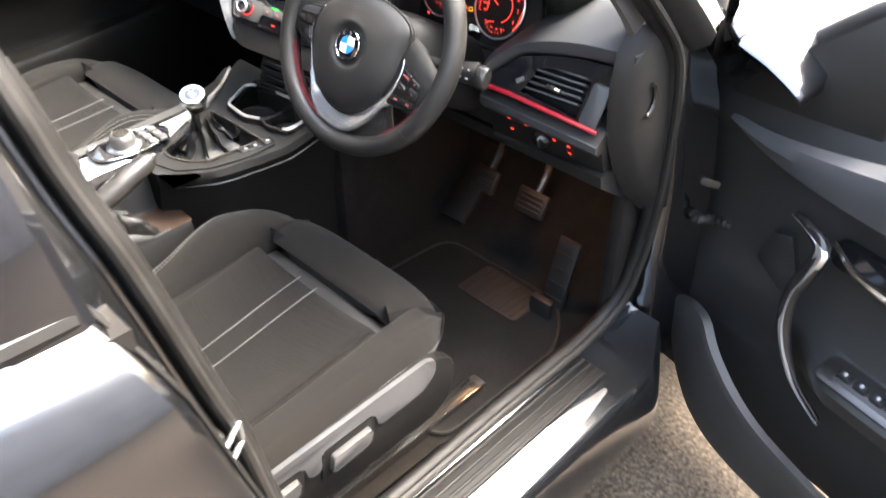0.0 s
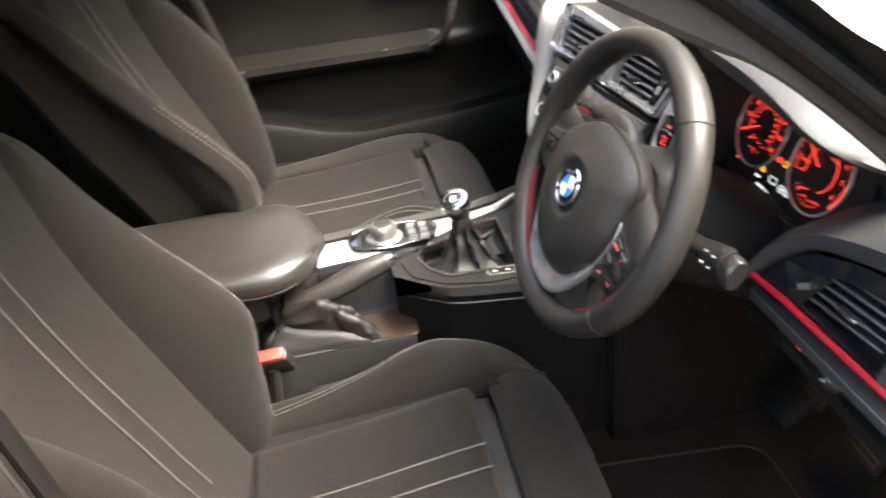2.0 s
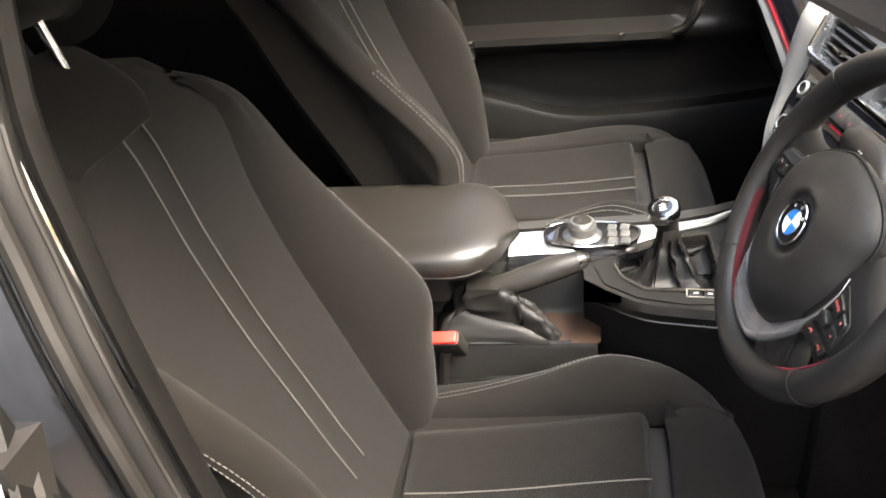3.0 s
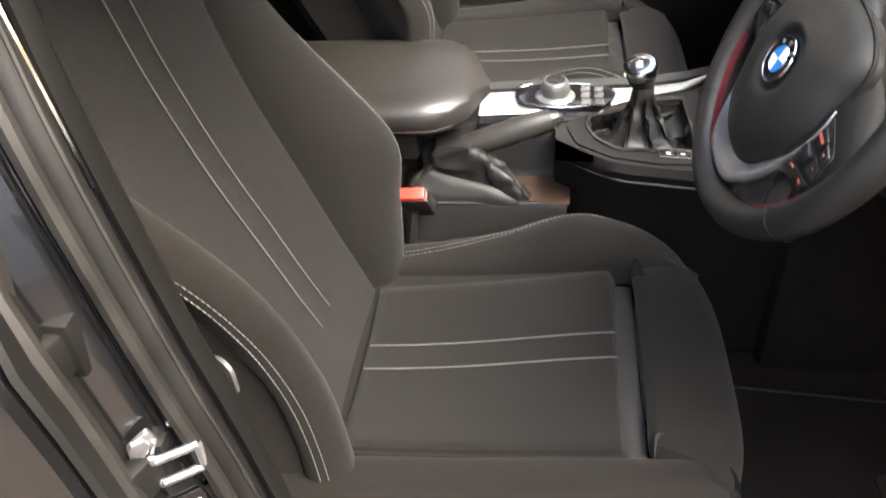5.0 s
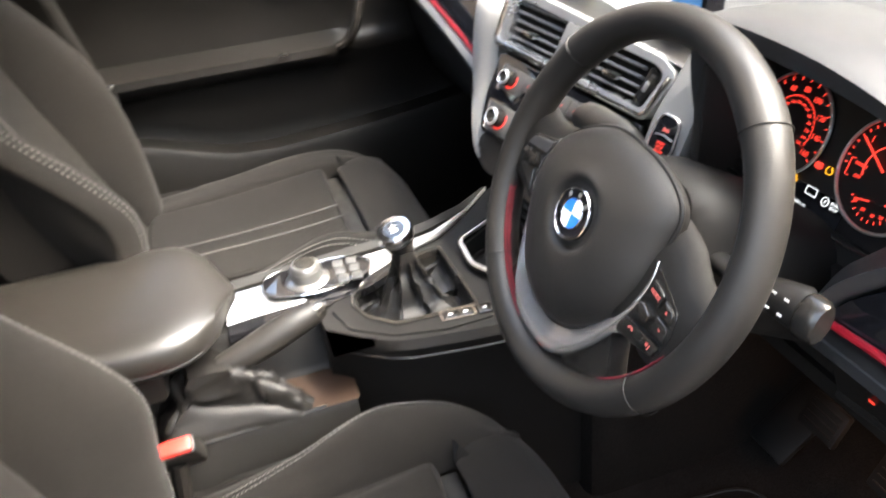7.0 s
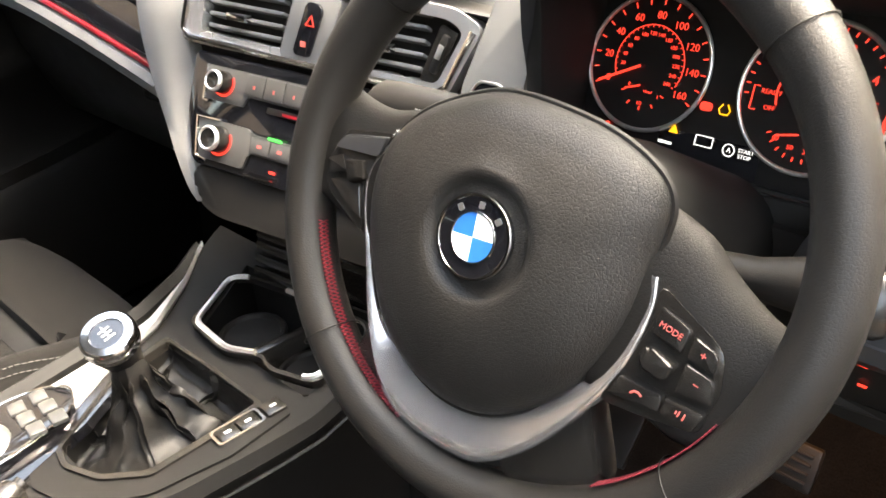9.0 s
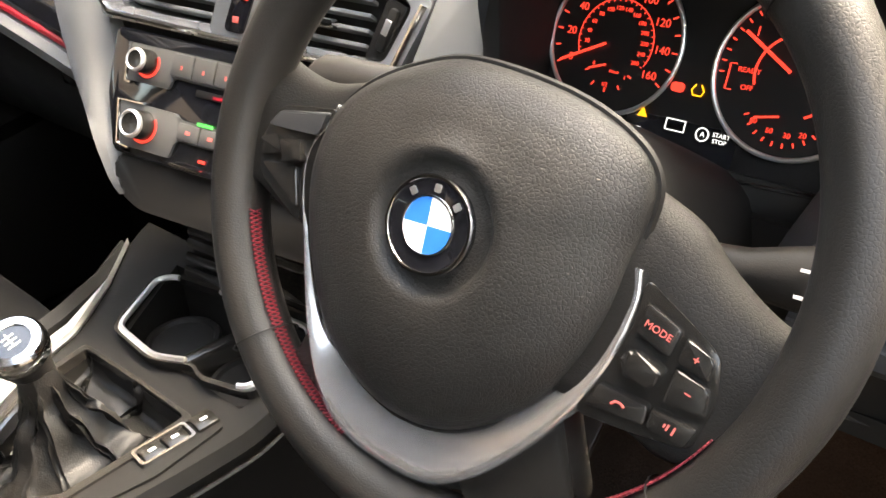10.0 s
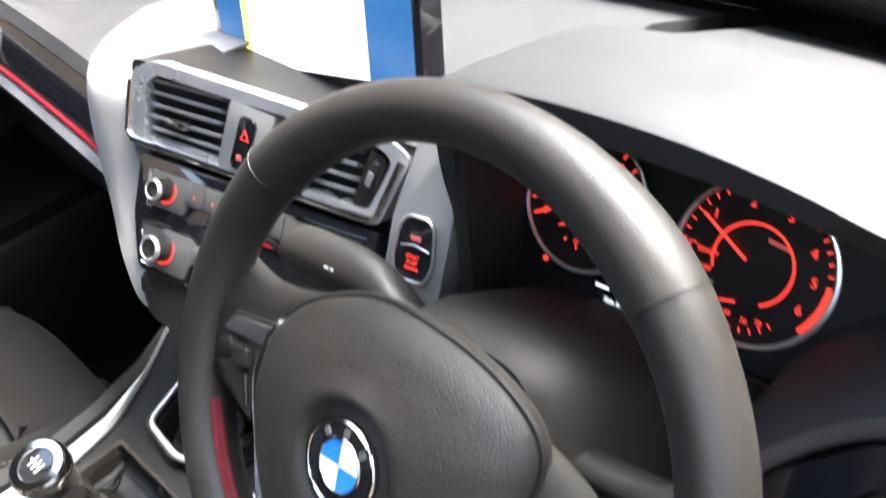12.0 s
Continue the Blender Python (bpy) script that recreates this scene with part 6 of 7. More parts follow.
sp_("lower_apron", prism(rpoly([(0.018, -0.108), (0.270, -0.108), (0.258, -0.150), (0.06, -0.152), (0.030, -0.140)][::-1], 0.012), -0.05, -0.006, Matrix(), 0.006), HARD, dash, "lower stack apron", RA)

# display on top
SC = basis((-0.012, 0.255, 0.958), (0.322, 0.0, 0.030), (0, 0.16, 0.98))
disp = thing("display_screen", "free-standing dashboard display with bright map picture", "display", (-0.012, 0.27, 0.94))
sp_("housing", prism(rrect(0.328, 0.125, 0.018, cx=-0.003, cy=0.056), -0.022, 0.0, Matrix(), 0.004), PIANO, disp, "gloss black display housing", SC)
sp_("picture_middle", prism(rrect(0.186, 0.104, 0.001, cx=0.000, cy=0.054), 0.0005, 0.0012), SCREENW, disp, "white map picture", SC)
sp_("picture_strip", prism(rrect(0.012, 0.104, 0.001, cx=-0.0995, cy=0.054), 0.0005, 0.0012), SCREENY, disp, "yellow picture edge", SC)
sp_("picture_side", prism(rrect(0.046, 0.104, 0.001, cx=-0.129, cy=0.054), 0.0005, 0.0012), SCREENB, disp, "blue picture band", SC)
sp_("picture_side", prism(rrect(0.058, 0.104, 0.001, cx=0.123, cy=0.054), 0.0005, 0.0012), SCREENB, disp, "blue picture band", SC)
sp_("foot", box(0.20, 0.05, 0.05, shift(0, -0.015, -0.03), 0.01), HARD, disp, "", SC)

# start button panel
SB = basis((0.205, 0.186, 0.907), (0.97, 0.20, -0.06), (0.02, 0.35, 0.94))
part("start_panel", prism(rpoly([(-0.030, -0.075), (0.022, -0.075), (0.026, 0.0), (0.030, 0.075), (0.026, 0.085), (-0.004, 0.085), (-0.026, 0.0)], 0.004), -0.05, -0.002, SB, 0.003), SWEPT, dash, "grained panel beside the instruments")
start = thing("start_button", "black engine start button with red lit legend and silver ring", "start button", SB @ Vector((0, -0.02, -0.003)))
so = rpoly([(-0.016, -0.046), (0.010, -0.046), (0.016, -0.030), (0.014, -0.002), (0.008, 0.004), (-0.010, 0.004), (-0.016, -0.004), (-0.020, -0.030)], 0.006)
sp_("button_face", prism(so, -0.004, 0.001, Matrix(), 0.001), PIANO, start, "", SB)
sp_("button_ring", tube([(x, y, 0.001) for x, y in so], 0.0012, 6, True), SILVER, start, "silver ring", SB)
sp_("legend", box(0.009, 0.0035, 0.0006, shift(-0.001, -0.012, 0.0012), 0), PRINTR, start, "", SB)
sp_("legend", letters("START", 0.0042, shift(-0.002, -0.027, 0.0012)), REDGLOW, start, "", SB)
sp_("legend", letters("STOP", 0.0042, shift(-0.002, -0.0315, 0.0012)), REDGLOW, start, "", SB)
sp_("legend", letters("ENGINE", 0.0036, shift(-0.002, -0.036, 0.0012)), REDGLOW, start, "", SB)
sp_("rocker_line", tube([(-0.014, -0.020, 0.0012), (-0.002, -0.0175, 0.0012), (0.012, -0.020, 0.0012)], 0.0007, 6), SILVER, start, "", SB)

# instrument cluster
GA = basis((0.3625, 0.256, 0.9215), (1, 0, 0), (0, 0.35, 0.94))
clus = thing("instrument_cluster", "instrument cluster with two red-lit silver-ringed dials", "instrument cluster", GA @ Vector((0, -0.05, -0.02)))
sp_("dial_board", prism(rpoly([(-0.135, -0.066), (0.135, -0.066), (0.145, 0.0), (0.120, 0.066), (-0.125, 0.066), (-0.140, 0.0)], 0.02), -0.03, -0.004, Matrix(), 0.003), DIAL, clus, "", GA)
part("cluster_cheek", box(0.016, 0.17, 0.15, shift(0.2435, 0.275, 0.905), 0.004), HARD, dash)
part("cluster_side", prism([(0.495, 0.80), (0.590, 0.80), (0.578, 0.935), (0.545, 0.968), (0.495, 0.985)], -0.36, -0.335, Matrix(((1, 0, 0, 0), (0, 0, -1, 0), (0, 1, 0, 0), (0, 0, 0, 1)))), HARD, dash)
part("cluster_shell", loft([[(0.22, 0.24, 0.84), (0.22, 0.30, 1.0), (0.52, 0.30, 1.0), (0.53, 0.24, 0.84)], [(0.22, 0.34, 0.84), (0.22, 0.36, 1.0), (0.52, 0.36, 1.0), (0.53, 0.34, 0.84)]], True), HARD, dash)


def dial(cx, cy, R, name, label):
    d = sp_(name, prism([(cx + R * math.cos(math.tau * j / 48), cy + R * math.sin(math.tau * j / 48)) for j in range(48)], -0.006, -0.002), DIAL, clus, label, GA)
    sp_("dial_ring", tube([(cx + R * math.cos(math.tau * j / 56), cy + R * math.sin(math.tau * j / 56), 0.0) for j in range(56)], 0.0017, 8, True), SILVER, d, "silver dial ring", GA)
    return d


def needle(d, cx, cy, ang, r0, r1, w=0.0011):
    c, s = math.cos(radians(ang)), math.sin(radians(ang))
    sp_("needle", tube([(cx + r0 * c, cy + r0 * s, 0.0012), (cx + r1 * c, cy + r1 * s, 0.0012)], w, 6), REDGLOW, d, "red lit needle", GA)


def ticks(d, cx, cy, a0, a1, n, r0, r1, w=0.0005, mat=REDGLOW):
    bms = []
    for i in range(n + 1):
        a = radians(a0 + (a1 - a0) * i / n)
        bms.append(box(r1 - r0, w * 2, 0.0004, shift(cx + (r0 + r1) / 2 * math.cos(a), cy + (r0 + r1) / 2 * math.sin(a), -0.0012) @ pose(0, 0, 0, 0, 0, math.degrees(a)), 0))
    sp_("scale_mark", join(*bms), mat, d, "red lit scale marks", GA)


cx, cy, R = -0.0625, 0.001, 0.0495
d = dial(cx, cy, R, "speedometer", "red-lit speedometer dial")
ticks(d, cx, cy, 206, -32, 16, R * 0.86, R * 0.94)
for i in range(9):
    a = radians(206 - 238 * i / 8)
    sp_("numeral", letters(str(20 * i), 0.0076, shift(cx + R * 0.71 * math.cos(a), cy + R * 0.71 * math.sin(a), -0.0014)), REDGLOW, d, "", GA)
ticks(d, cx, cy, 206, -32, 26, R * 0.53, R * 0.56, 0.0003)
sp_("inner_arc", tube([(cx + R * 0.57 * math.cos(radians(a)), cy + R * 0.57 * math.sin(radians(a)), -0.0014) for a in range(206, -33, -6)], 0.0004, 5), REDGLOW, d, "", GA)
for i in range(1, 14):
    a = radians(206 - 238 * (20 * i / 1.609) / 160)
    sp_("numeral", letters(str(20 * i), 0.0040, shift(cx + R * 0.44 * math.cos(a), cy + R * 0.44 * math.sin(a), -0.0014)), REDGLOW, d, "", GA)
needle(d, cx, cy, 206, 0.006, R * 0.86, 0.0010)
ticks(d, cx, cy - 0.016, 200, 340, 4, 0.016, 0.019)
needle(d, cx, cy - 0.016, 198, 0.002, 0.015, 0.0007)
for txt, dx, dy in (("0", -0.0125, -0.017), ("1/2", -0.001, -0.030), ("1", 0.013, -0.023), ("Diesel", 0.004, -0.0205)):
    sp_("numeral", letters(txt, 0.0038 if txt != "Diesel" else 0.0028, shift(cx + dx, cy + dy, -0.0014)), REDGLOW, d, "", GA)
cx, cy, R = 0.0610, -0.002, 0.0500
d = dial(cx, cy, R, "rev_counter", "red-lit rev counter dial")
ticks(d, cx, cy, 185, -25, 24, R * 0.88, R * 0.94)
for txt, a in (("1", 142), ("2", 103), ("3", 66), ("4", 28), ("5", 2), ("6", -27)):
    sp_("numeral", letters(txt, 0.0085, shift(cx + R * 0.74 * math.cos(radians(a)), cy + R * 0.74 * math.sin(radians(a)), -0.0014)), REDGLOW, d, "", GA)
sp_("red_zone", tube([(cx + R * 0.92 * math.cos(radians(a)), cy + R * 0.92 * math.sin(radians(a)), -0.0012) for a in range(2, -40, -4)], 0.0016, 6), REDGLOW, d, "red zone", GA)
sp_("inner_arc", tube([(cx + R * 0.50 * math.cos(radians(a)), cy + R * 0.50 * math.sin(radians(a)), -0.0012) for a in range(200, -71, -8)], 0.0008, 6), REDGLOW, d, "", GA)
needle(d, cx, cy, 148, 0.004, R * 0.84, 0.0011)
for txt, dy in (("READY", -0.001), ("OFF", -0.0115)):
    sp_("legend", letters(txt, 0.0046, shift(cx - 0.0285 + (0.001 if txt == "OFF" else 0), cy + dy, -0.0014)), REDGLOW, d, "", GA)
sp_("bracket", tube([(cx - 0.037, cy + 0.002, -0.0014), (cx - 0.041, cy + 0.002, -0.0014), (cx - 0.041, cy - 0.014, -0.0014), (cx - 0.037, cy - 0.014, -0.0014)], 0.0006, 5), REDGLOW, d, "", GA)
sp_("legend", box(0.014, 0.0024, 0.0005, shift(cx + 0.013, cy + 0.016, -0.0012) @ pose(0, 0, 0, 0, 0, -8), 0), PRINTR, d, "", GA)
needle(d, cx, cy - 0.024, 192, 0.003, 0.018, 0.0007)
for txt, dx, dy in (("80", -0.018, -0.030), ("50", -0.007, -0.034), ("30", 0.004, -0.035), ("20", 0.013, -0.033)):
    sp_("numeral", letters(txt, 0.0046, shift(cx + dx, cy + dy, -0.0014)), REDGLOW, d, "", GA)
ticks(d, cx, cy - 0.016, 205, 320, 8, 0.024, 0.027)
# warning lights and small display
for nm, mat_, u, v, w, h in (("parking_light", GREENG, -0.117, -0.027, 0.008, 0.005), ("brake_warning", REDGLOW, -0.011, -0.021, 0.009, 0.0062), ("belt_warning", REDGLOW, -0.087, -0.049, 0.004, 0.004)):
    sp_(nm, prism(rrect(w, h, 0.0024, cx=u, cy=v), -0.0035, -0.002), mat_, clus, "lit warning symbol", GA)
sp_("tyre_warning", tube([(0.0015, -0.017, -0.002), (-0.0010, -0.021, -0.002), (0.0005, -0.024, -0.002), (0.0060, -0.024, -0.002), (0.0075, -0.021, -0.002), (0.0050, -0.017, -0.002)], 0.0006, 5), AMBER, clus, "amber warning symbol", GA)
sp_("triangle_warning", prism([(-0.0345, -0.0445), (-0.0275, -0.0445), (-0.031, -0.0385)], -0.0035, -0.002), AMBER, clus, "amber triangle", GA)
sp_("info_display", prism(rrect(0.078, 0.024, 0.002, cx=-0.003, cy=-0.054), -0.0042, -0.0036), PIANO, clus, "black message display", GA)
sp_("display_symbol", frame_prism(rrect(0.014, 0.008, 0.0006, cx=-0.0065, cy=-0.0455), rrect(0.0125, 0.0065, 0.0004, cx=-0.0065, cy=-0.0455), -0.0035, -0.003), WHITEG, clus, "", GA)
sp_("display_symbol", tube([(0.013 + 0.0042 * math.cos(math.tau * j / 20), -0.0475 + 0.0042 * math.sin(math.tau * j / 20), -0.003) for j in range(20)], 0.0005, 5, True), WHITEG, clus, "", GA)
sp_("display_text", letters("START", 0.0040, shift(0.0255, -0.0462, -0.0034)), WHITEG, clus, "", GA)
sp_("display_text", letters("STOP", 0.0040, shift(0.0250, -0.0502, -0.0034)), WHITEG, clus, "", GA)
sp_("display_text", letters("A", 0.0048, shift(0.013, -0.0475, -0.0034)), WHITEG, clus, "", GA)
sp_("display_bar", box(0.011, 0.002, 0.0004, shift(-0.036, -0.0525, -0.003), 0), WHITEG, clus, "", GA)
sp_("display_text", letters("Side lights on", 0.0050, shift(-0.019, -0.0605, -0.0030)), WHITEG, clus, "", GA)
sp_("lower_trim", prism(rpoly([(-0.142, -0.066), (0.14, -0.066), (0.13, -0.095), (-0.13, -0.095)][::-1], 0.006), -0.02, 0.004, Matrix(), 0.003), HARD, clus, "", GA)
sp_("trim_line", tube([(-0.128, -0.0665, 0.005), (-0.03, -0.070, 0.005), (0.06, -0.070, 0.005), (0.13, -0.066, 0.005)], 0.0015, 6), SATIN, clus, "", GA)

# hood over the instruments
lip = spline([(0.236, 0.195, 0.925, ), (0.240, 0.185, 0.965), (0.250, 0.176, 1.018), (0.272, 0.169, 1.034), (0.31, 0.167, 1.039), (0.36, 0.167, 1.040), (0.427, 0.168, 1.036), (0.481, 0.169, 1.027), (0.514, 0.173, 1.016), (0.539, 0.186, 1.003), (0.554, 0.212, 0.988), (0.561, 0.250, 0.972), (0.560, 0.290, 0.958)], 4)
rows = []
n_ = len(lip)
for i, p in enumerate(lip):
    t = i / (n_ - 1)
    c = Vector((0.385, 0, 0.92))
    inw = Vector((c.x - p.x, 0, c.z - p.z)).normalized()
    s = math.sin(math.pi * min(1, max(0, t))) ** 0.5
    g = max(0.25, min(1, (t - 0.18) / 0.14))
    rows.append([p + inw * 0.044 * g + Vector((0, 0.085, 0)), p + inw * 0.028 * g + Vector((0, 0.02, 0)), p + inw * 0.020 * g + Vector((0, 0.004, 0)), p + Vector((0, -0.003, 0)), p - inw * 0.003 + Vector((0, 0.004, 0)), p + Vector((0, 0.03, 0.004 * s)), p + Vector((0, 0.12 if p.x < 0.5 else 0.09, -0.002 - 0.022 * max(0.0, min(1.0, (p.x - 0.48) / 0.08)))), Vector((p.x, 0.40, min(p.z, 1.0) - 0.012 - 0.035 * max(0.0, min(1.0, (p.x - 0.48) / 0.08)))), Vector((p.x * 1.02, screen_foot(p.x) - 0.01, 0.936)), Vector((p.x, screen_foot(p.x) - 0.01, 0.88)), Vector((p.x, 0.35, min(p.z - 0.03, 0.90)))])
part("instrument_hood", loft(rows, True), HOODM, dash, "soft instrument hood")
cheek = []
for i, p in enumerate(lip[-21:]):
    k = i / 20
    q = Vector((0.502 + 0.012 * k, 0.266, 0.995 - 0.115 * k))
    cheek.append([p + Vector((0, 0.004, -0.004)), p.lerp(q, 0.35) + Vector((0, 0.012, -0.010)), p.lerp(q, 0.7) + Vector((0, 0.012, -0.008)), q, q + Vector((0.01, 0.03, 0)), p + Vector((0.006, 0.04, -0.004))])
part("hood_cheek", loft(cheek, True), CONB, dash, "dark inner side of the hood")

# driver outer end: shoulder, side vent, red line, switch panel
RV = basis((0.501, 0.173, 0.834), (0.164, 0.030, -0.025), (0.0, 0.25, 0.97))
inn = spline([(-0.034, -0.014, 0), (-0.018, 0.022, 0), (0.016, 0.060, 0), (0.065, 0.080, 0), (0.12, 0.094, 0), (0.185, 0.102, 0)], 5)
outr = spline([(-0.052, -0.010, 0), (-0.038, 0.040, 0), (0.006, 0.090, 0), (0.058, 0.118, 0), (0.118, 0.134, 0), (0.195, 0.146, 0)], 5)
rows = []
for a, b in zip(inn, outr):
    p, q = RV @ Vector((a.x, a.y, -0.002)), RV @ Vector((b.x, b.y, -0.018))
    m = RV @ Vector(((a.x + b.x) / 2, (a.y + b.y) / 2, 0.008))
    f1 = Vector((min(0.680, q.x + 0.004), min(q.y + 0.10, 0.40), min(0.985, q.z + 0.022)))
    rows.append([RV @ Vector((a.x, a.y, -0.04)), p, RV @ Vector((a.x * 0.85 + b.x * 0.15, a.y * 0.85 + b.y * 0.15, 0.004)), m, q, f1, Vector((min(q.x + 0.01, 0.655), 0.44, min(0.955, q.z + 0.03))), Vector((min(q.x + 0.01, 0.60), 0.52, min(0.93, q.z + 0.03))), Vector((min(q.x + 0.01, 0.60), 0.52, 0.70)), Vector((p.x, 0.30, min(0.80, p.z - 0.02)))])
part("shoulder", loft(rows, True), SOFT, dash, "soft rounded dash shoulder")
sv = thing("side_vent", "gloss black driver side air vent with red accent line", "air vent", RV @ Vector((0.08, 0.0, -0.02)))
go = rpoly([(-0.030, -0.004), (-0.014, 0.024), (0.018, 0.058), (0.066, 0.078), (0.12, 0.091), (0.172, 0.098), (0.166, 0.0)][::-1], 0.006)
gi = rpoly([(0.012, 0.008), (0.026, 0.034), (0.050, 0.052), (0.080, 0.062), (0.118, 0.069), (0.136, 0.066), (0.132, 0.004)][::-1], 0.004)
sp_("gloss_surround", frame_prism(go, gi, -0.02, -0.001), PIANO, sv, "gloss black vent surround", RV)
sp_("vent_back", prism(gi, -0.045, -0.040), RUBBER, sv, "", RV)
for k in range(5):
    v = 0.012 + 0.0105 * k
    u0 = 0.034 + 0.004 * k + 0.3 * max(0, v - 0.04)
    sp_("slat", box(0.128 - u0, 0.0030, 0.022, shift((u0 + 0.128) / 2, v + 0.006, -0.013) @ pose(0, 0, 0, -14, 0, 5), 0.001), GREYP, sv, "", RV)
sp_("vane_tab", box(0.024, 0.0055, 0.012, shift(0.084, 0.034, 0.001), 0.002), CHROME, sv, "bright vane tab", RV)
sp_("wheel_block", prism(rpoly([(0.012, 0.008), (0.034, 0.008), (0.050, 0.046), (0.036, 0.044)], 0.004), -0.03, 0.000), SATIN, sv, "", RV)
sp_("thumbwheel", box(0.022, 0.0075, 0.008, shift(0.030, 0.026, 0.0) @ pose(0, 0, 0, 0, 0, 40), 0.003), RUBBER, sv, "", RV)
for k in range(5):
    sp_("wheel_mark", box(0.0018, 0.006, 0.001, shift(0.0255 + 0.0022 * k, 0.0225 + 0.0019 * k, 0.0045) @ pose(0, 0, 0, 0, 0, 30), 0), SILVER, sv, "", RV)
sp_("end_block", prism(rpoly([(0.138, 0.003), (0.166, 0.001), (0.168, 0.066), (0.142, 0.068)], 0.004), -0.03, 0.004, Matrix(), 0.002), GREYP, sv, "grey end block", RV)
sp_("red_line", tube([(-0.032, -0.005, 0.003), (0.02, -0.001, 0.004), (0.17, -0.001, 0.004)], 0.0038, 8), REDTRIM, sv, "red accent line", RV)
tl, tr, br, blc = Vector((0.468, 0.178, 0.826)), Vector((0.676, 0.206, 0.800)), Vector((0.664, 0.244, 0.712)), Vector((0.452, 0.226, 0.710))
nrm = (tr - tl).cross(blc - tl).normalized() * -1
if nrm.y > 0:
    nrm = -nrm
panel = thing("switch_panel", "black light switch panel with grey ledge and red lit symbols", "switch panel", (0.56, 0.23, 0.72))
rows = []
for i in range(13):
    t = i / 12
    a, b = tl.lerp(tr, t), blc.lerp(br, t)
    rows.append([a - nrm * 0.05, a, a.lerp(b, 0.04) + nrm * 0.016, a.lerp(b, 0.14) + nrm * 0.020, a.lerp(b, 0.30) + nrm * 0.012, a.lerp(b, 0.32) + nrm * 0.004, a.lerp(b, 0.90) + nrm * 0.002, a.lerp(b, 0.94) + nrm * 0.006, b + nrm * 0.004, b - nrm * 0.05])
part("panel_body", loft(rows, True), HARD, panel)
part("ledge_pad", loft([[q - nrm * 0.002 for q in r_[2:5]] + [q + nrm * 0.002 for q in reversed(r_[2:5])] for r_ in rows], True), SOFT, panel, "grey ledge under the red line")
PM = basis(tl.lerp(tr, 0.48).lerp(blc.lerp(br, 0.48), 0.58) + nrm * 0.0045, tr - tl, tl - blc)
rot = part("light_switch", lathe([(0.0, 0.0), (0.017, 0.0), (0.017, 0.004), (0.013, 0.010), (0.0, 0.0105)], PM, 28), SATIN, panel, "round light switch")
part("switch_grip", box(0.005, 0.024, 0.006, PM @ shift(0, 0, 0.011), 0.002), CHROME, rot, "bright switch grip")
for k, (u, v) in enumerate(((-0.062, 0.014), (-0.058, -0.012), (-0.030, 0.016), (-0.022, 0.020), (0.006, 0.021), (0.024, 0.012), (0.050, 0.012), (0.052, -0.004))):
    part("lit_symbol", box(0.006, 0.003, 0.0006, PM @ shift(u, v, 0.0006), 0), REDGLOW, panel, "red lit symbol")
part("corner_edge", tube([br + nrm * 0.008 + Vector((0.004, 0, 0.012)), br + nrm * 0.008 + Vector((0.002, 0, -0.002)), br + nrm * 0.008 + Vector((-0.02, -0.002, -0.006))], 0.004, 8), GREYP, panel)
# end cap by the door
rows = []
for z, y0 in ((0.60, 0.36), (0.66, 0.30), (0.72, 0.258), (0.80, 0.222), (0.88, 0.215), (0.93, 0.222), (0.965, 0.25)):
    rows.append([(0.672, y0 - 0.004, z), (0.690, y0 + 0.004, z), (0.704, y0 + 0.03, z), (0.706, y0 + 0.12, z), (0.69, y0 + 0.2, z), (0.66, y0 + 0.2, z)])
part("end_cap", loft(rows, True), MATTE, dash, "black dash end cap")
part("end_cap_grip", tube([(0.708, 0.262 + 0.02 * math.cos(a), 0.852 + 0.026 * math.sin(a)) for a in (radians(q) for q in range(-80, 81, 16))], 0.0035, 8), SATIN, dash)
part("side_grille", join(*[box(0.06, 0.004, 0.003, shift(0.655, 0.30 + 0.012 * k, 0.983) @ pose(0, 0, 0, 0, 0, 20), 0.001) for k in range(6)]), SATIN, dash, "defroster grille")
# knee panels under the dash
part("knee_panel", loft([[(x, 0.222, 0.722), (x, 0.226, 0.700), (x, 0.29, 0.655), (x, 0.42, 0.63), (x, 0.60, 0.62), (x, 0.60, 0.72)] for x in (0.16, 0.28, 0.42, 0.55, 0.672)], True), HARD, dash, "black knee panel")
part("column_surround", loft([[(x, 0.215, 0.842), (x, 0.212, 0.80), (x, 0.222, 0.73), (x, 0.30, 0.72), (x, 0.30, 0.842)] for x in (0.175, 0.28, 0.40, 0.475)], True), HARD, dash)
lampf = thing("footwell_lamp", "small warm footwell lamp under the dashboard", "lamp", (0.45, 0.40, 0.63))
part("lens", box(0.05, 0.025, 0.008, shift(0.45, 0.40, 0.625), 0.002), AMBERP, lampf, "warm lamp lens")

# ---- doors ----
pd = thing("far_door", "black trimmed closed passenger door with chrome release handle", "car door", (-0.75, -0.3, 0.3))


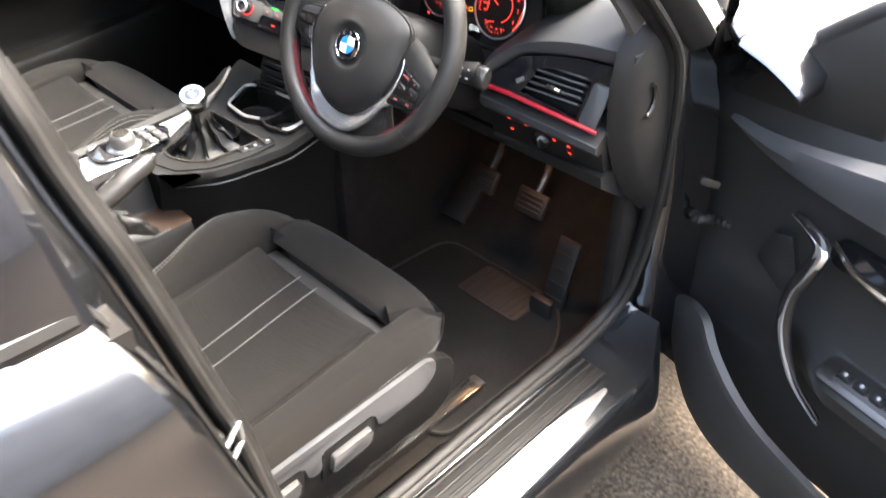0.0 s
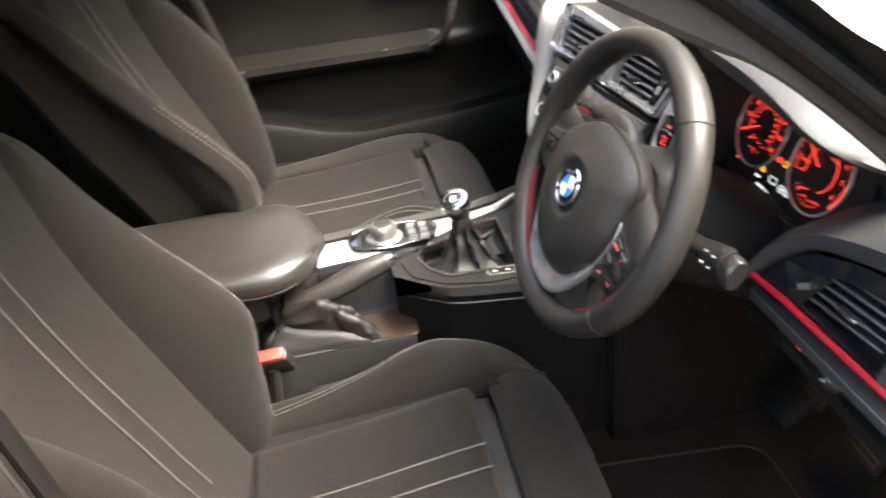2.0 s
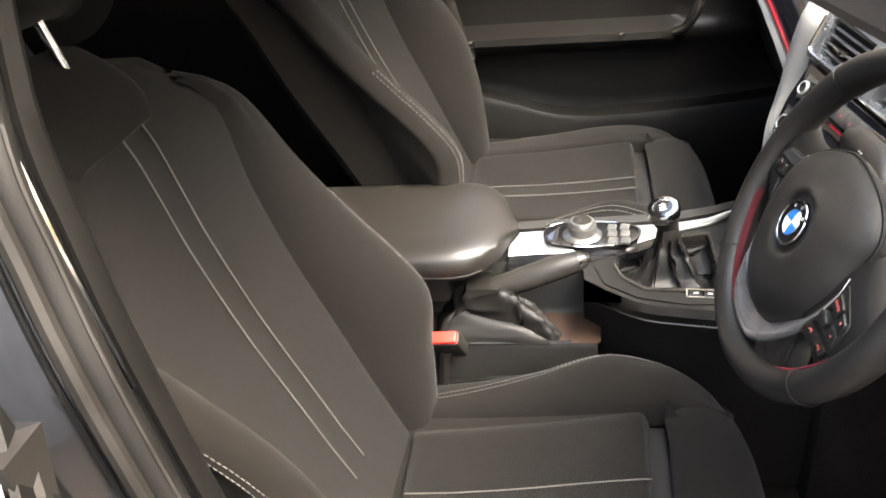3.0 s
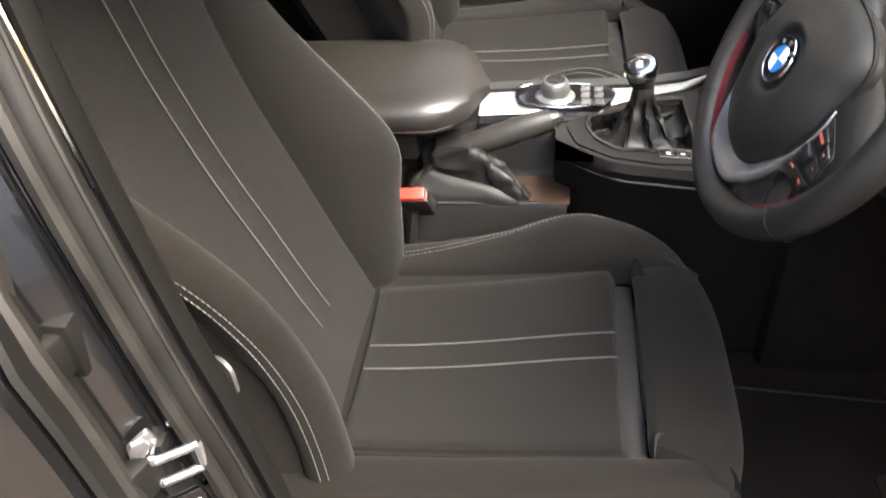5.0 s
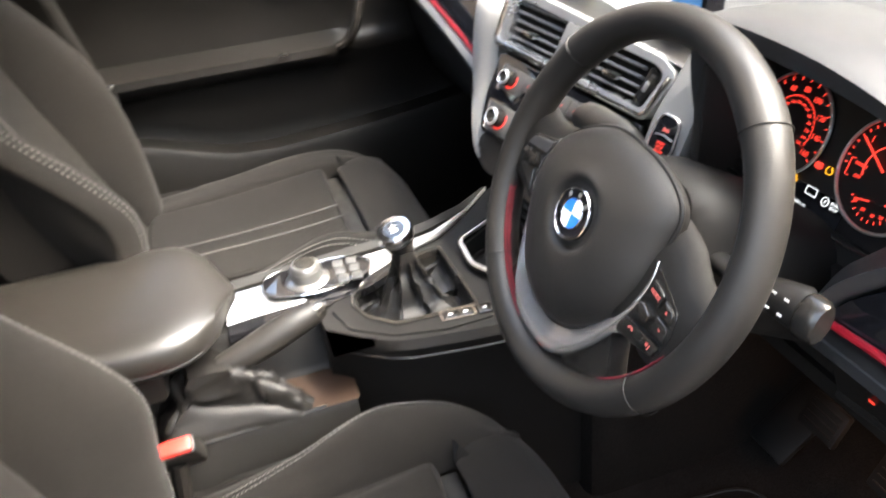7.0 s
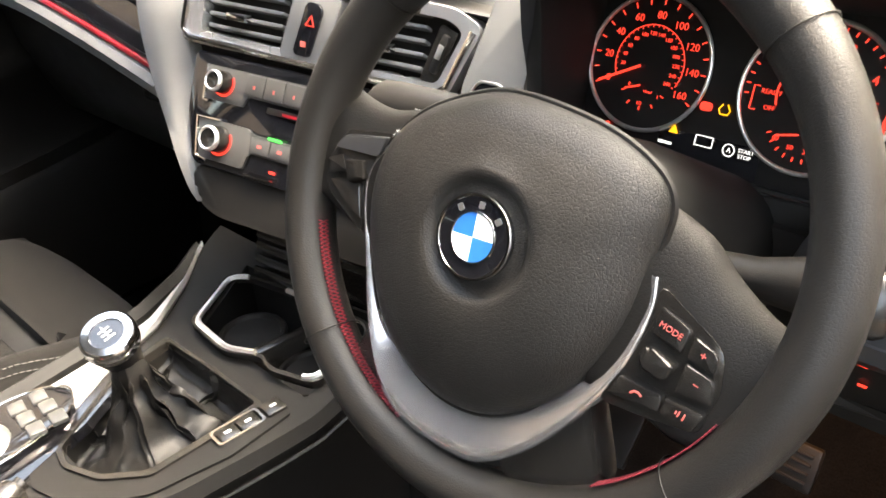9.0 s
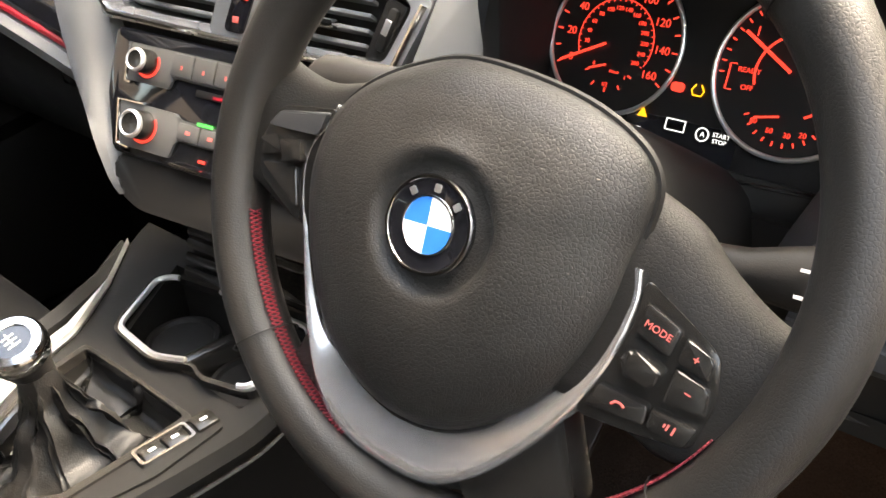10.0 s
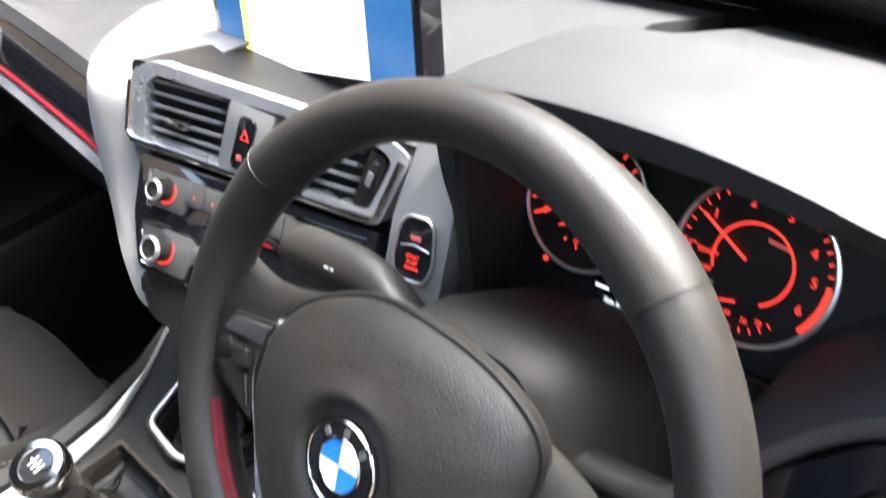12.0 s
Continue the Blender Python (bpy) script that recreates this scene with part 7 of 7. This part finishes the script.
def door_row(y):
    a = max(0.0, min(1.0, (0.02 - y) / 0.05)) if y > -0.05 else 1.0
    lip = 0.036 * a * a * (3 - 2 * a)
    zt = curve1([(-0.9, 1.075), (-0.5, 1.065), (-0.18, 1.046), (0.18, 0.990), (0.40, 0.965)])(y)
    zp = curve1([(-0.9, 0.70), (-0.45, 0.67), (-0.25, 0.615), (-0.10, 0.612), (0.19, 0.640), (0.4, 0.68)])(y)
    q = [(-0.76, zt - 0.02), (-0.745, zt), (-0.70, zt - 0.004), (-0.686, zt - 0.022), (-0.692, zt - 0.06), (-0.712, zt - 0.085), (-0.720, 0.86), (-0.716, 0.815), (-0.708 + lip * 0.6, 0.802), (-0.700 + lip, 0.796), (-0.696 + lip, 0.782), (-0.702 + lip * 0.8, 0.766), (-0.716, 0.745), (-0.722, zp + 0.03), (-0.712, zp + 0.004), (-0.668, zp), (-0.660, zp - 0.012), (-0.655, 0.45), (-0.675, 0.36), (-0.72, 0.34), (-0.80, 0.34), (-0.82, 0.7), (-0.80, zt - 0.03)]
    return [(x, y, z) for x, z in q]


# panel colour darkened for shade, shoulder lighter for the sky light on it
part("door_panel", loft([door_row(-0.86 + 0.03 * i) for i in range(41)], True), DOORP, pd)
part("shoulder_pad", loft([[p + Vector(d) for d in ((0, 0, -0.003), (0.006, 0, 0.003), (0.03, 0, 0.006), (0.058, 0, -0.010), (0.055, 0, -0.030), (0.02, 0, -0.02))] for p in [Vector(door_row(-0.86 + 0.06 * i)[1]) for i in range(20)]], True), SOFT, pd, "soft door shoulder")
hndl = spline([(-0.690, -0.03, 0.782), (-0.672, 0.012, 0.800), (-0.664, 0.034, 0.845), (-0.672, 0.050, 0.900), (-0.690, 0.064, 0.950)], 6)
part("pull_handle", tube(hndl, lambda t: 0.011 + 0.006 * math.sin(math.pi * t), 10, False, 0.7), SATIN, pd, "curved black pull handle")
part("handle_line", tube([p + Vector((0.013, 0.006, 0.003)) for p in hndl], 0.0022, 6), CHROME, pd, "bright handle edge")
part("release_bezel", prism(rrect(0.15, 0.040, 0.015, 4), -0.004, 0.004, basis((-0.706, -0.04, 0.925), (0, -1, 0.05), (0, 0, 1))), PIANO, pd, "gloss release bezel")
part("release_lever", tube(spline([(-0.698, -0.105, 0.945), (-0.692, -0.04, 0.946), (-0.694, 0.022, 0.936)], 5), lambda t: 0.0065 - 0.003 * abs(t - 0.5), 8, False, 0.6), CHROME, pd, "chrome release lever")
# glowing box painted in for an amber reflection on the handle
part("amber_glint", box(0.006, 0.004, 0.010, shift(-0.655, 0.040, 0.862), 0.001), AMBER, pd, "small glowing speck for an amber reflection")
part("armrest_key", box(0.012, 0.018, 0.004, shift(-0.652, -0.12, 0.799), 0.001), SATIN, pd)
part("armrest_key_mark", box(0.003, 0.006, 0.001, shift(-0.652, -0.12, 0.8015), 0), CHROME, pd)
struct("far_window_frame", tube(spline([(-0.775, 0.38, 0.985), (-0.76, 0.22, 1.08), (-0.72, -0.02, 1.21), (-0.66, -0.3, 1.32), (-0.63, -0.6, 1.36), (-0.63, -1.0, 1.36), (-0.66, -1.5, 1.28)], 5), 0.03, 10), HARD, "black far side window frame", "window frame")
struct("far_centre_pillar", tube([(-0.74, -0.60, 0.35), (-0.74, -0.62, 1.0), (-0.66, -0.64, 1.36)], 0.05, 10, False, 0.6), HARD, "black far centre pillar", "pillar")
fw = struct("window_far", loft([[(-0.775, y, z0 - 0.02), (-0.75, y, (z0 + z1) / 2), (-0.69, y, z1)] for y, z0, z1 in ((0.36, 0.97, 0.99), (0.2, 0.99, 1.09), (0.0, 1.02, 1.21), (-0.3, 1.05, 1.31), (-0.6, 1.06, 1.35))]), GLASS, "clear far door window", "window")
fw.visible_shadow = False
struct("far_rear_side", loft([[(-0.71, y, 0.28), (-0.70, y, 0.70), (-0.70, y, 1.05), (-0.78, y, 1.07), (-0.78, y, 0.28)] for y in (-0.82, -1.2, -1.78)], True), HARD, "black far rear door trim", "door trim")
struct("far_kick_panel", box(0.04, 0.55, 0.70, shift(-0.715, 0.60, 0.62), 0.01), HARD, "black kick panel in the passenger footwell", "wall")
struct("near_rear_side", loft([[(0.70, y, 0.28), (0.69, y, 0.70), (0.69, y, 0.98), (0.76, y, 0.98), (0.76, y, 0.28)] for y in (-0.55, -1.2, -1.78)], True), HARD, "black near rear door trim", "door trim")
struct("near_kick_panel", box(0.03, 0.48, 0.66, shift(0.652, 0.56, 0.60), 0.01), CARPET, "black kick panel in the driver footwell", "wall")

# open driver door: s runs out along the door, z up, w towards the cabin
DM = Matrix(((0.9684, 0.0, -0.2496, 0.739), (-0.2496, 0.0, -0.9684, 0.52), (0.0, 1.0, 0.0, 0.0), (0, 0, 0, 1)))
od = thing("open_door", "black trimmed open driver door with silver pull handle", "car door", (0.95, 0.48, 0.25))


def dp(name, bm, mat, parent=None, label=""):
    bmesh.ops.transform(bm, matrix=DM, verts=bm.verts)
    return part(name, bm, mat, parent or od, label)


rows = []
for i in range(22):
    s = -0.06 + 1.06 * i / 21
    zt = curve1([(-0.06, 0.80), (0.2, 0.83), (0.6, 0.90), (1.04, 0.95)])(s)
    f = min(1, max(0, (s - 0.02) / 0.16))
    f = f * f * (3 - 2 * f)
    k = min(1, max(0, (s - 0.23) / 0.09))
    arm_ = 0.075 * k
    rows.append([(s, zt, -0.10), (s, zt + 0.01, -0.06), (s, zt - 0.005, -0.01), (s, zt - 0.05, 0.012), (s, zt - 0.085, 0.012 + 0.02 * f), (s, zt - 0.115, 0.0), (s, 0.62, -0.012), (s, 0.50, -0.006), (s, 0.455, 0.0 + 0.2 * arm_), (s, 0.44, 0.8 * arm_), (s, 0.42, arm_), (s, 0.39, 0.9 * arm_), (s, 0.365, 0.004 + 0.2 * arm_), (s, 0.345, 0.0), (s, 0.335, 0.004), (s, 0.325, 0.004), (s, 0.20, 0.004), (s, 0.145, 0.004), (s, 0.14, -0.10)])
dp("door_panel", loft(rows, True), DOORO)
dp("outer_skin", loft([[(s, 0.14, -0.10), (s, 0.45, -0.155), (s, 0.75, -0.15), (s, 0.84 + 0.1 * s, -0.11), (s, 0.84 + 0.1 * s, -0.10), (s, 0.14, -0.09)] for s in (-0.08, 0.2, 0.6, 1.0)], True), PAINT, None, "graphite painted outer skin")
# black covers the rubber seal and also the shade of the hinge gap
dp("front_edge", box(0.03, 0.62, 0.10, shift(-0.065, 0.52, -0.055), 0.01), RUBBER, None, "black front edge for the rubber seal and the gap shade")
sh_ = spline([(0.0, 0.746, 0.016), (0.07, 0.742, 0.03), (0.16, 0.748, 0.045), (0.30, 0.765, 0.055), (0.6, 0.81, 0.06), (1.02, 0.86, 0.055)], 5)
# lighter grey than the panel, to paint in the sheen along the top
dp("shoulder_pad", loft([[p + Vector((0, 0.006 + 0.034 * t, -0.006 - 0.034 * t)), p + Vector((0, 0.004 + 0.024 * t, -0.004)), p + Vector((0, -0.002, 0.004)), p + Vector((0, -0.008 - 0.049 * t, -0.004)), p + Vector((0, -0.010 - 0.064 * t, -0.008 - 0.042 * t))] for p, t in ((p, min(1, p.x / 0.35)) for p in sh_)], True), GREYP, None, "soft door shoulder, lightened to grey for its sheen")
dp("mirror_panel", prism(rpoly([(-0.03, 0.775), (0.25, 0.80), (0.25, 1.03), (0.21, 1.0), (0.15, 0.950), (-0.02, 0.795)], 0.012), -0.06, 0.0, Matrix(), 0.006), HARD, None, "black mirror corner panel")
dp("window_post", tube([(-0.03, 0.798, -0.05), (0.15, 0.953, -0.055), (0.28, 1.05, -0.07), (0.45, 1.16, -0.10), (0.7, 1.27, -0.14), (1.0, 1.30, -0.17)], 0.020, 10), RUBBER, None, "black window frame")
gp = dp("door_glass", loft([[(0.20, 0.84, -0.055), (1.0, 0.92, -0.055)], [(0.26, 1.01, -0.07), (1.0, 1.10, -0.10)], [(0.45, 1.15, -0.10), (1.0, 1.28, -0.16)]]), GLASS, None, "clear door glass")
gp.visible_shadow = False
hl = spline([(0.140, 0.642, 0.018), (0.180, 0.646, 0.038), (0.215, 0.634, 0.050), (0.210, 0.585, 0.055), (0.198, 0.54, 0.058), (0.200, 0.48, 0.060), (0.220, 0.425, 0.060), (0.255, 0.375, 0.058), (0.305, 0.325, 0.045)], 6)
hl = [p + Vector((0.030, 0.004, 0)) for p in hl]
dp("pull_handle", tube(hl, lambda t: 0.006 + 0.010 * max(0, math.sin(math.pi * min(1, t * 1.1))) ** 0.7, 12, False, 0.8), SATIN, None, "curved black pull handle")
dp("handle_blade", loft([[p + Vector((-0.004, 0.002, 0.011)), p + Vector((0.006 * w + 0.002, 0.0, 0.0135)), p + Vector((0.010 * w + 0.003, -0.002, 0.008)), p + Vector((0.0, -0.002, 0.006))] for p, w in ((p, 0.5 + math.exp(-((i - 10) / 6) ** 2)) for i, p in enumerate(hl))], True), SILVER, None, "silver handle blade")
dp("speaker_cover", prism(rpoly([(0.108, 0.515), (0.128, 0.580), (0.165, 0.590), (0.190, 0.53), (0.200, 0.462)][::-1], 0.008), -0.012, 0.004, Matrix(), 0.002), DOORO, None, "dark grey speaker cover")
dp("release_lever", tube(spline([(0.245, 0.638, 0.02), (0.30, 0.612, 0.028), (0.37, 0.60, 0.022)], 5), lambda t: 0.004 + 0.005 * t, 8), CHROME, None, "chrome release lever")
dp("release_bezel", prism(rrect(0.15, 0.05, 0.02, 4, cx=0.31, cy=0.612), -0.012, 0.004), PIANO, None, "gloss release bezel")
swp = dp("switch_plate", prism(rrect(0.15, 0.055, 0.015, 4), 0.0, 0.004, Matrix(((1, 0, 0, 0.385), (0, 0.35, 0.94, 0.441), (0, -0.94, 0.35, 0.045), (0, 0, 0, 1))), 0.002), SATIN, None, "window switch plate")
for k in range(3):
    dp("window_switch", box(0.022, 0.010, 0.016, shift(0.35 + 0.03 * k, 0.445, 0.045), 0.003), HARD, swp)
    dp("switch_mark", box(0.003, 0.001, 0.008, shift(0.35 + 0.03 * k, 0.4512, 0.045), 0), PRINTW, swp)
top_ = [p + Vector((0.018, -0.035, 0)) for p in spline([(-0.045, 0.375, 0.030), (0.02, 0.418, 0.066), (0.075, 0.428, 0.088), (0.125, 0.392, 0.106), (0.20, 0.345, 0.116), (0.30, 0.31, 0.118), (0.5, 0.29, 0.118), (0.9, 0.30, 0.105)], 4)]
low_ = [p + Vector((0.018, -0.010, 0)) for p in spline([(-0.050, 0.29, 0.024), (0.0, 0.225, 0.046), (0.05, 0.188, 0.066), (0.10, 0.165, 0.082), (0.18, 0.148, 0.096), (0.30, 0.14, 0.10), (0.5, 0.14, 0.10), (0.9, 0.15, 0.09)], 4)]
dp("pocket_wall", loft([[b, a + Vector((-0.004, -0.012, 0.004)), a, a + Vector((0.008, 0.0, -0.014)), b + Vector((0.004, 0.012, -0.02))] for a, b in zip(top_, low_)], True), POCKET, None, "dark grey map pocket wall")

# ---- pedals ----
for name, x, y, z, w, h, tilt_, label in (("accelerator_pedal", 0.515, 0.375, 0.345, 0.052, 0.165, -52, "tall black accelerator pedal"), ("brake_pedal", 0.400, 0.41, 0.455, 0.075, 0.052, -62, "rubber-faced brake pedal on a steel arm"), ("clutch_pedal", 0.270, 0.41, 0.455, 0.066, 0.052, -62, "rubber-faced clutch pedal on a steel arm")):
    pdl = thing(name, label + " in the driver footwell", "pedal", (x, y, z))
    m = shift(x, y, z) @ pose(0, 0, 0, 90 + tilt_ + 62 - 28, 0, 0)
    part("pedal_pad", box(w, h, 0.012, m, 0.004), RUBBER, pdl)
    for k in range(4):
        part("rib", box(w * 0.8, 0.004, 0.003, m @ shift(0, h * (-0.3 + 0.2 * k), 0.0065 if m.to_3x3()[2][2] > 0 else -0.0065), 0.001), RUBBER, pdl)
    if "acc" not in name:
        part("pedal_arm", tube(spline([(x, y + 0.006, z), (x, y + 0.05, z + 0.06), (x, y + 0.07, z + 0.18)], 5), 0.008, 8), SATIN, pdl, "steel pedal arm")
    else:
        part("hinge_foot", box(w, 0.02, 0.05, shift(x, y - 0.055, z - 0.05), 0.004), RUBBER, pdl)
rest = thing("foot_rest", "black rubber foot rest beside the clutch", "foot rest", (0.18, 0.5, 0.36))
part("rest_pad", box(0.075, 0.20, 0.012, shift(0.165, 0.49, 0.365) @ pose(0, 0, 0, 42), 0.004), RUBBER, rest)
foot = new("footwell_light", bpy.data.lights.new("footwell_light", "AREA"))
foot.data.energy, foot.data.size, foot.data.color = 0.034, 0.04, (1.0, 0.52, 0.25)
foot.matrix_world = look((0.45, 0.40, 0.618), (0.44, 0.36, 0.2))
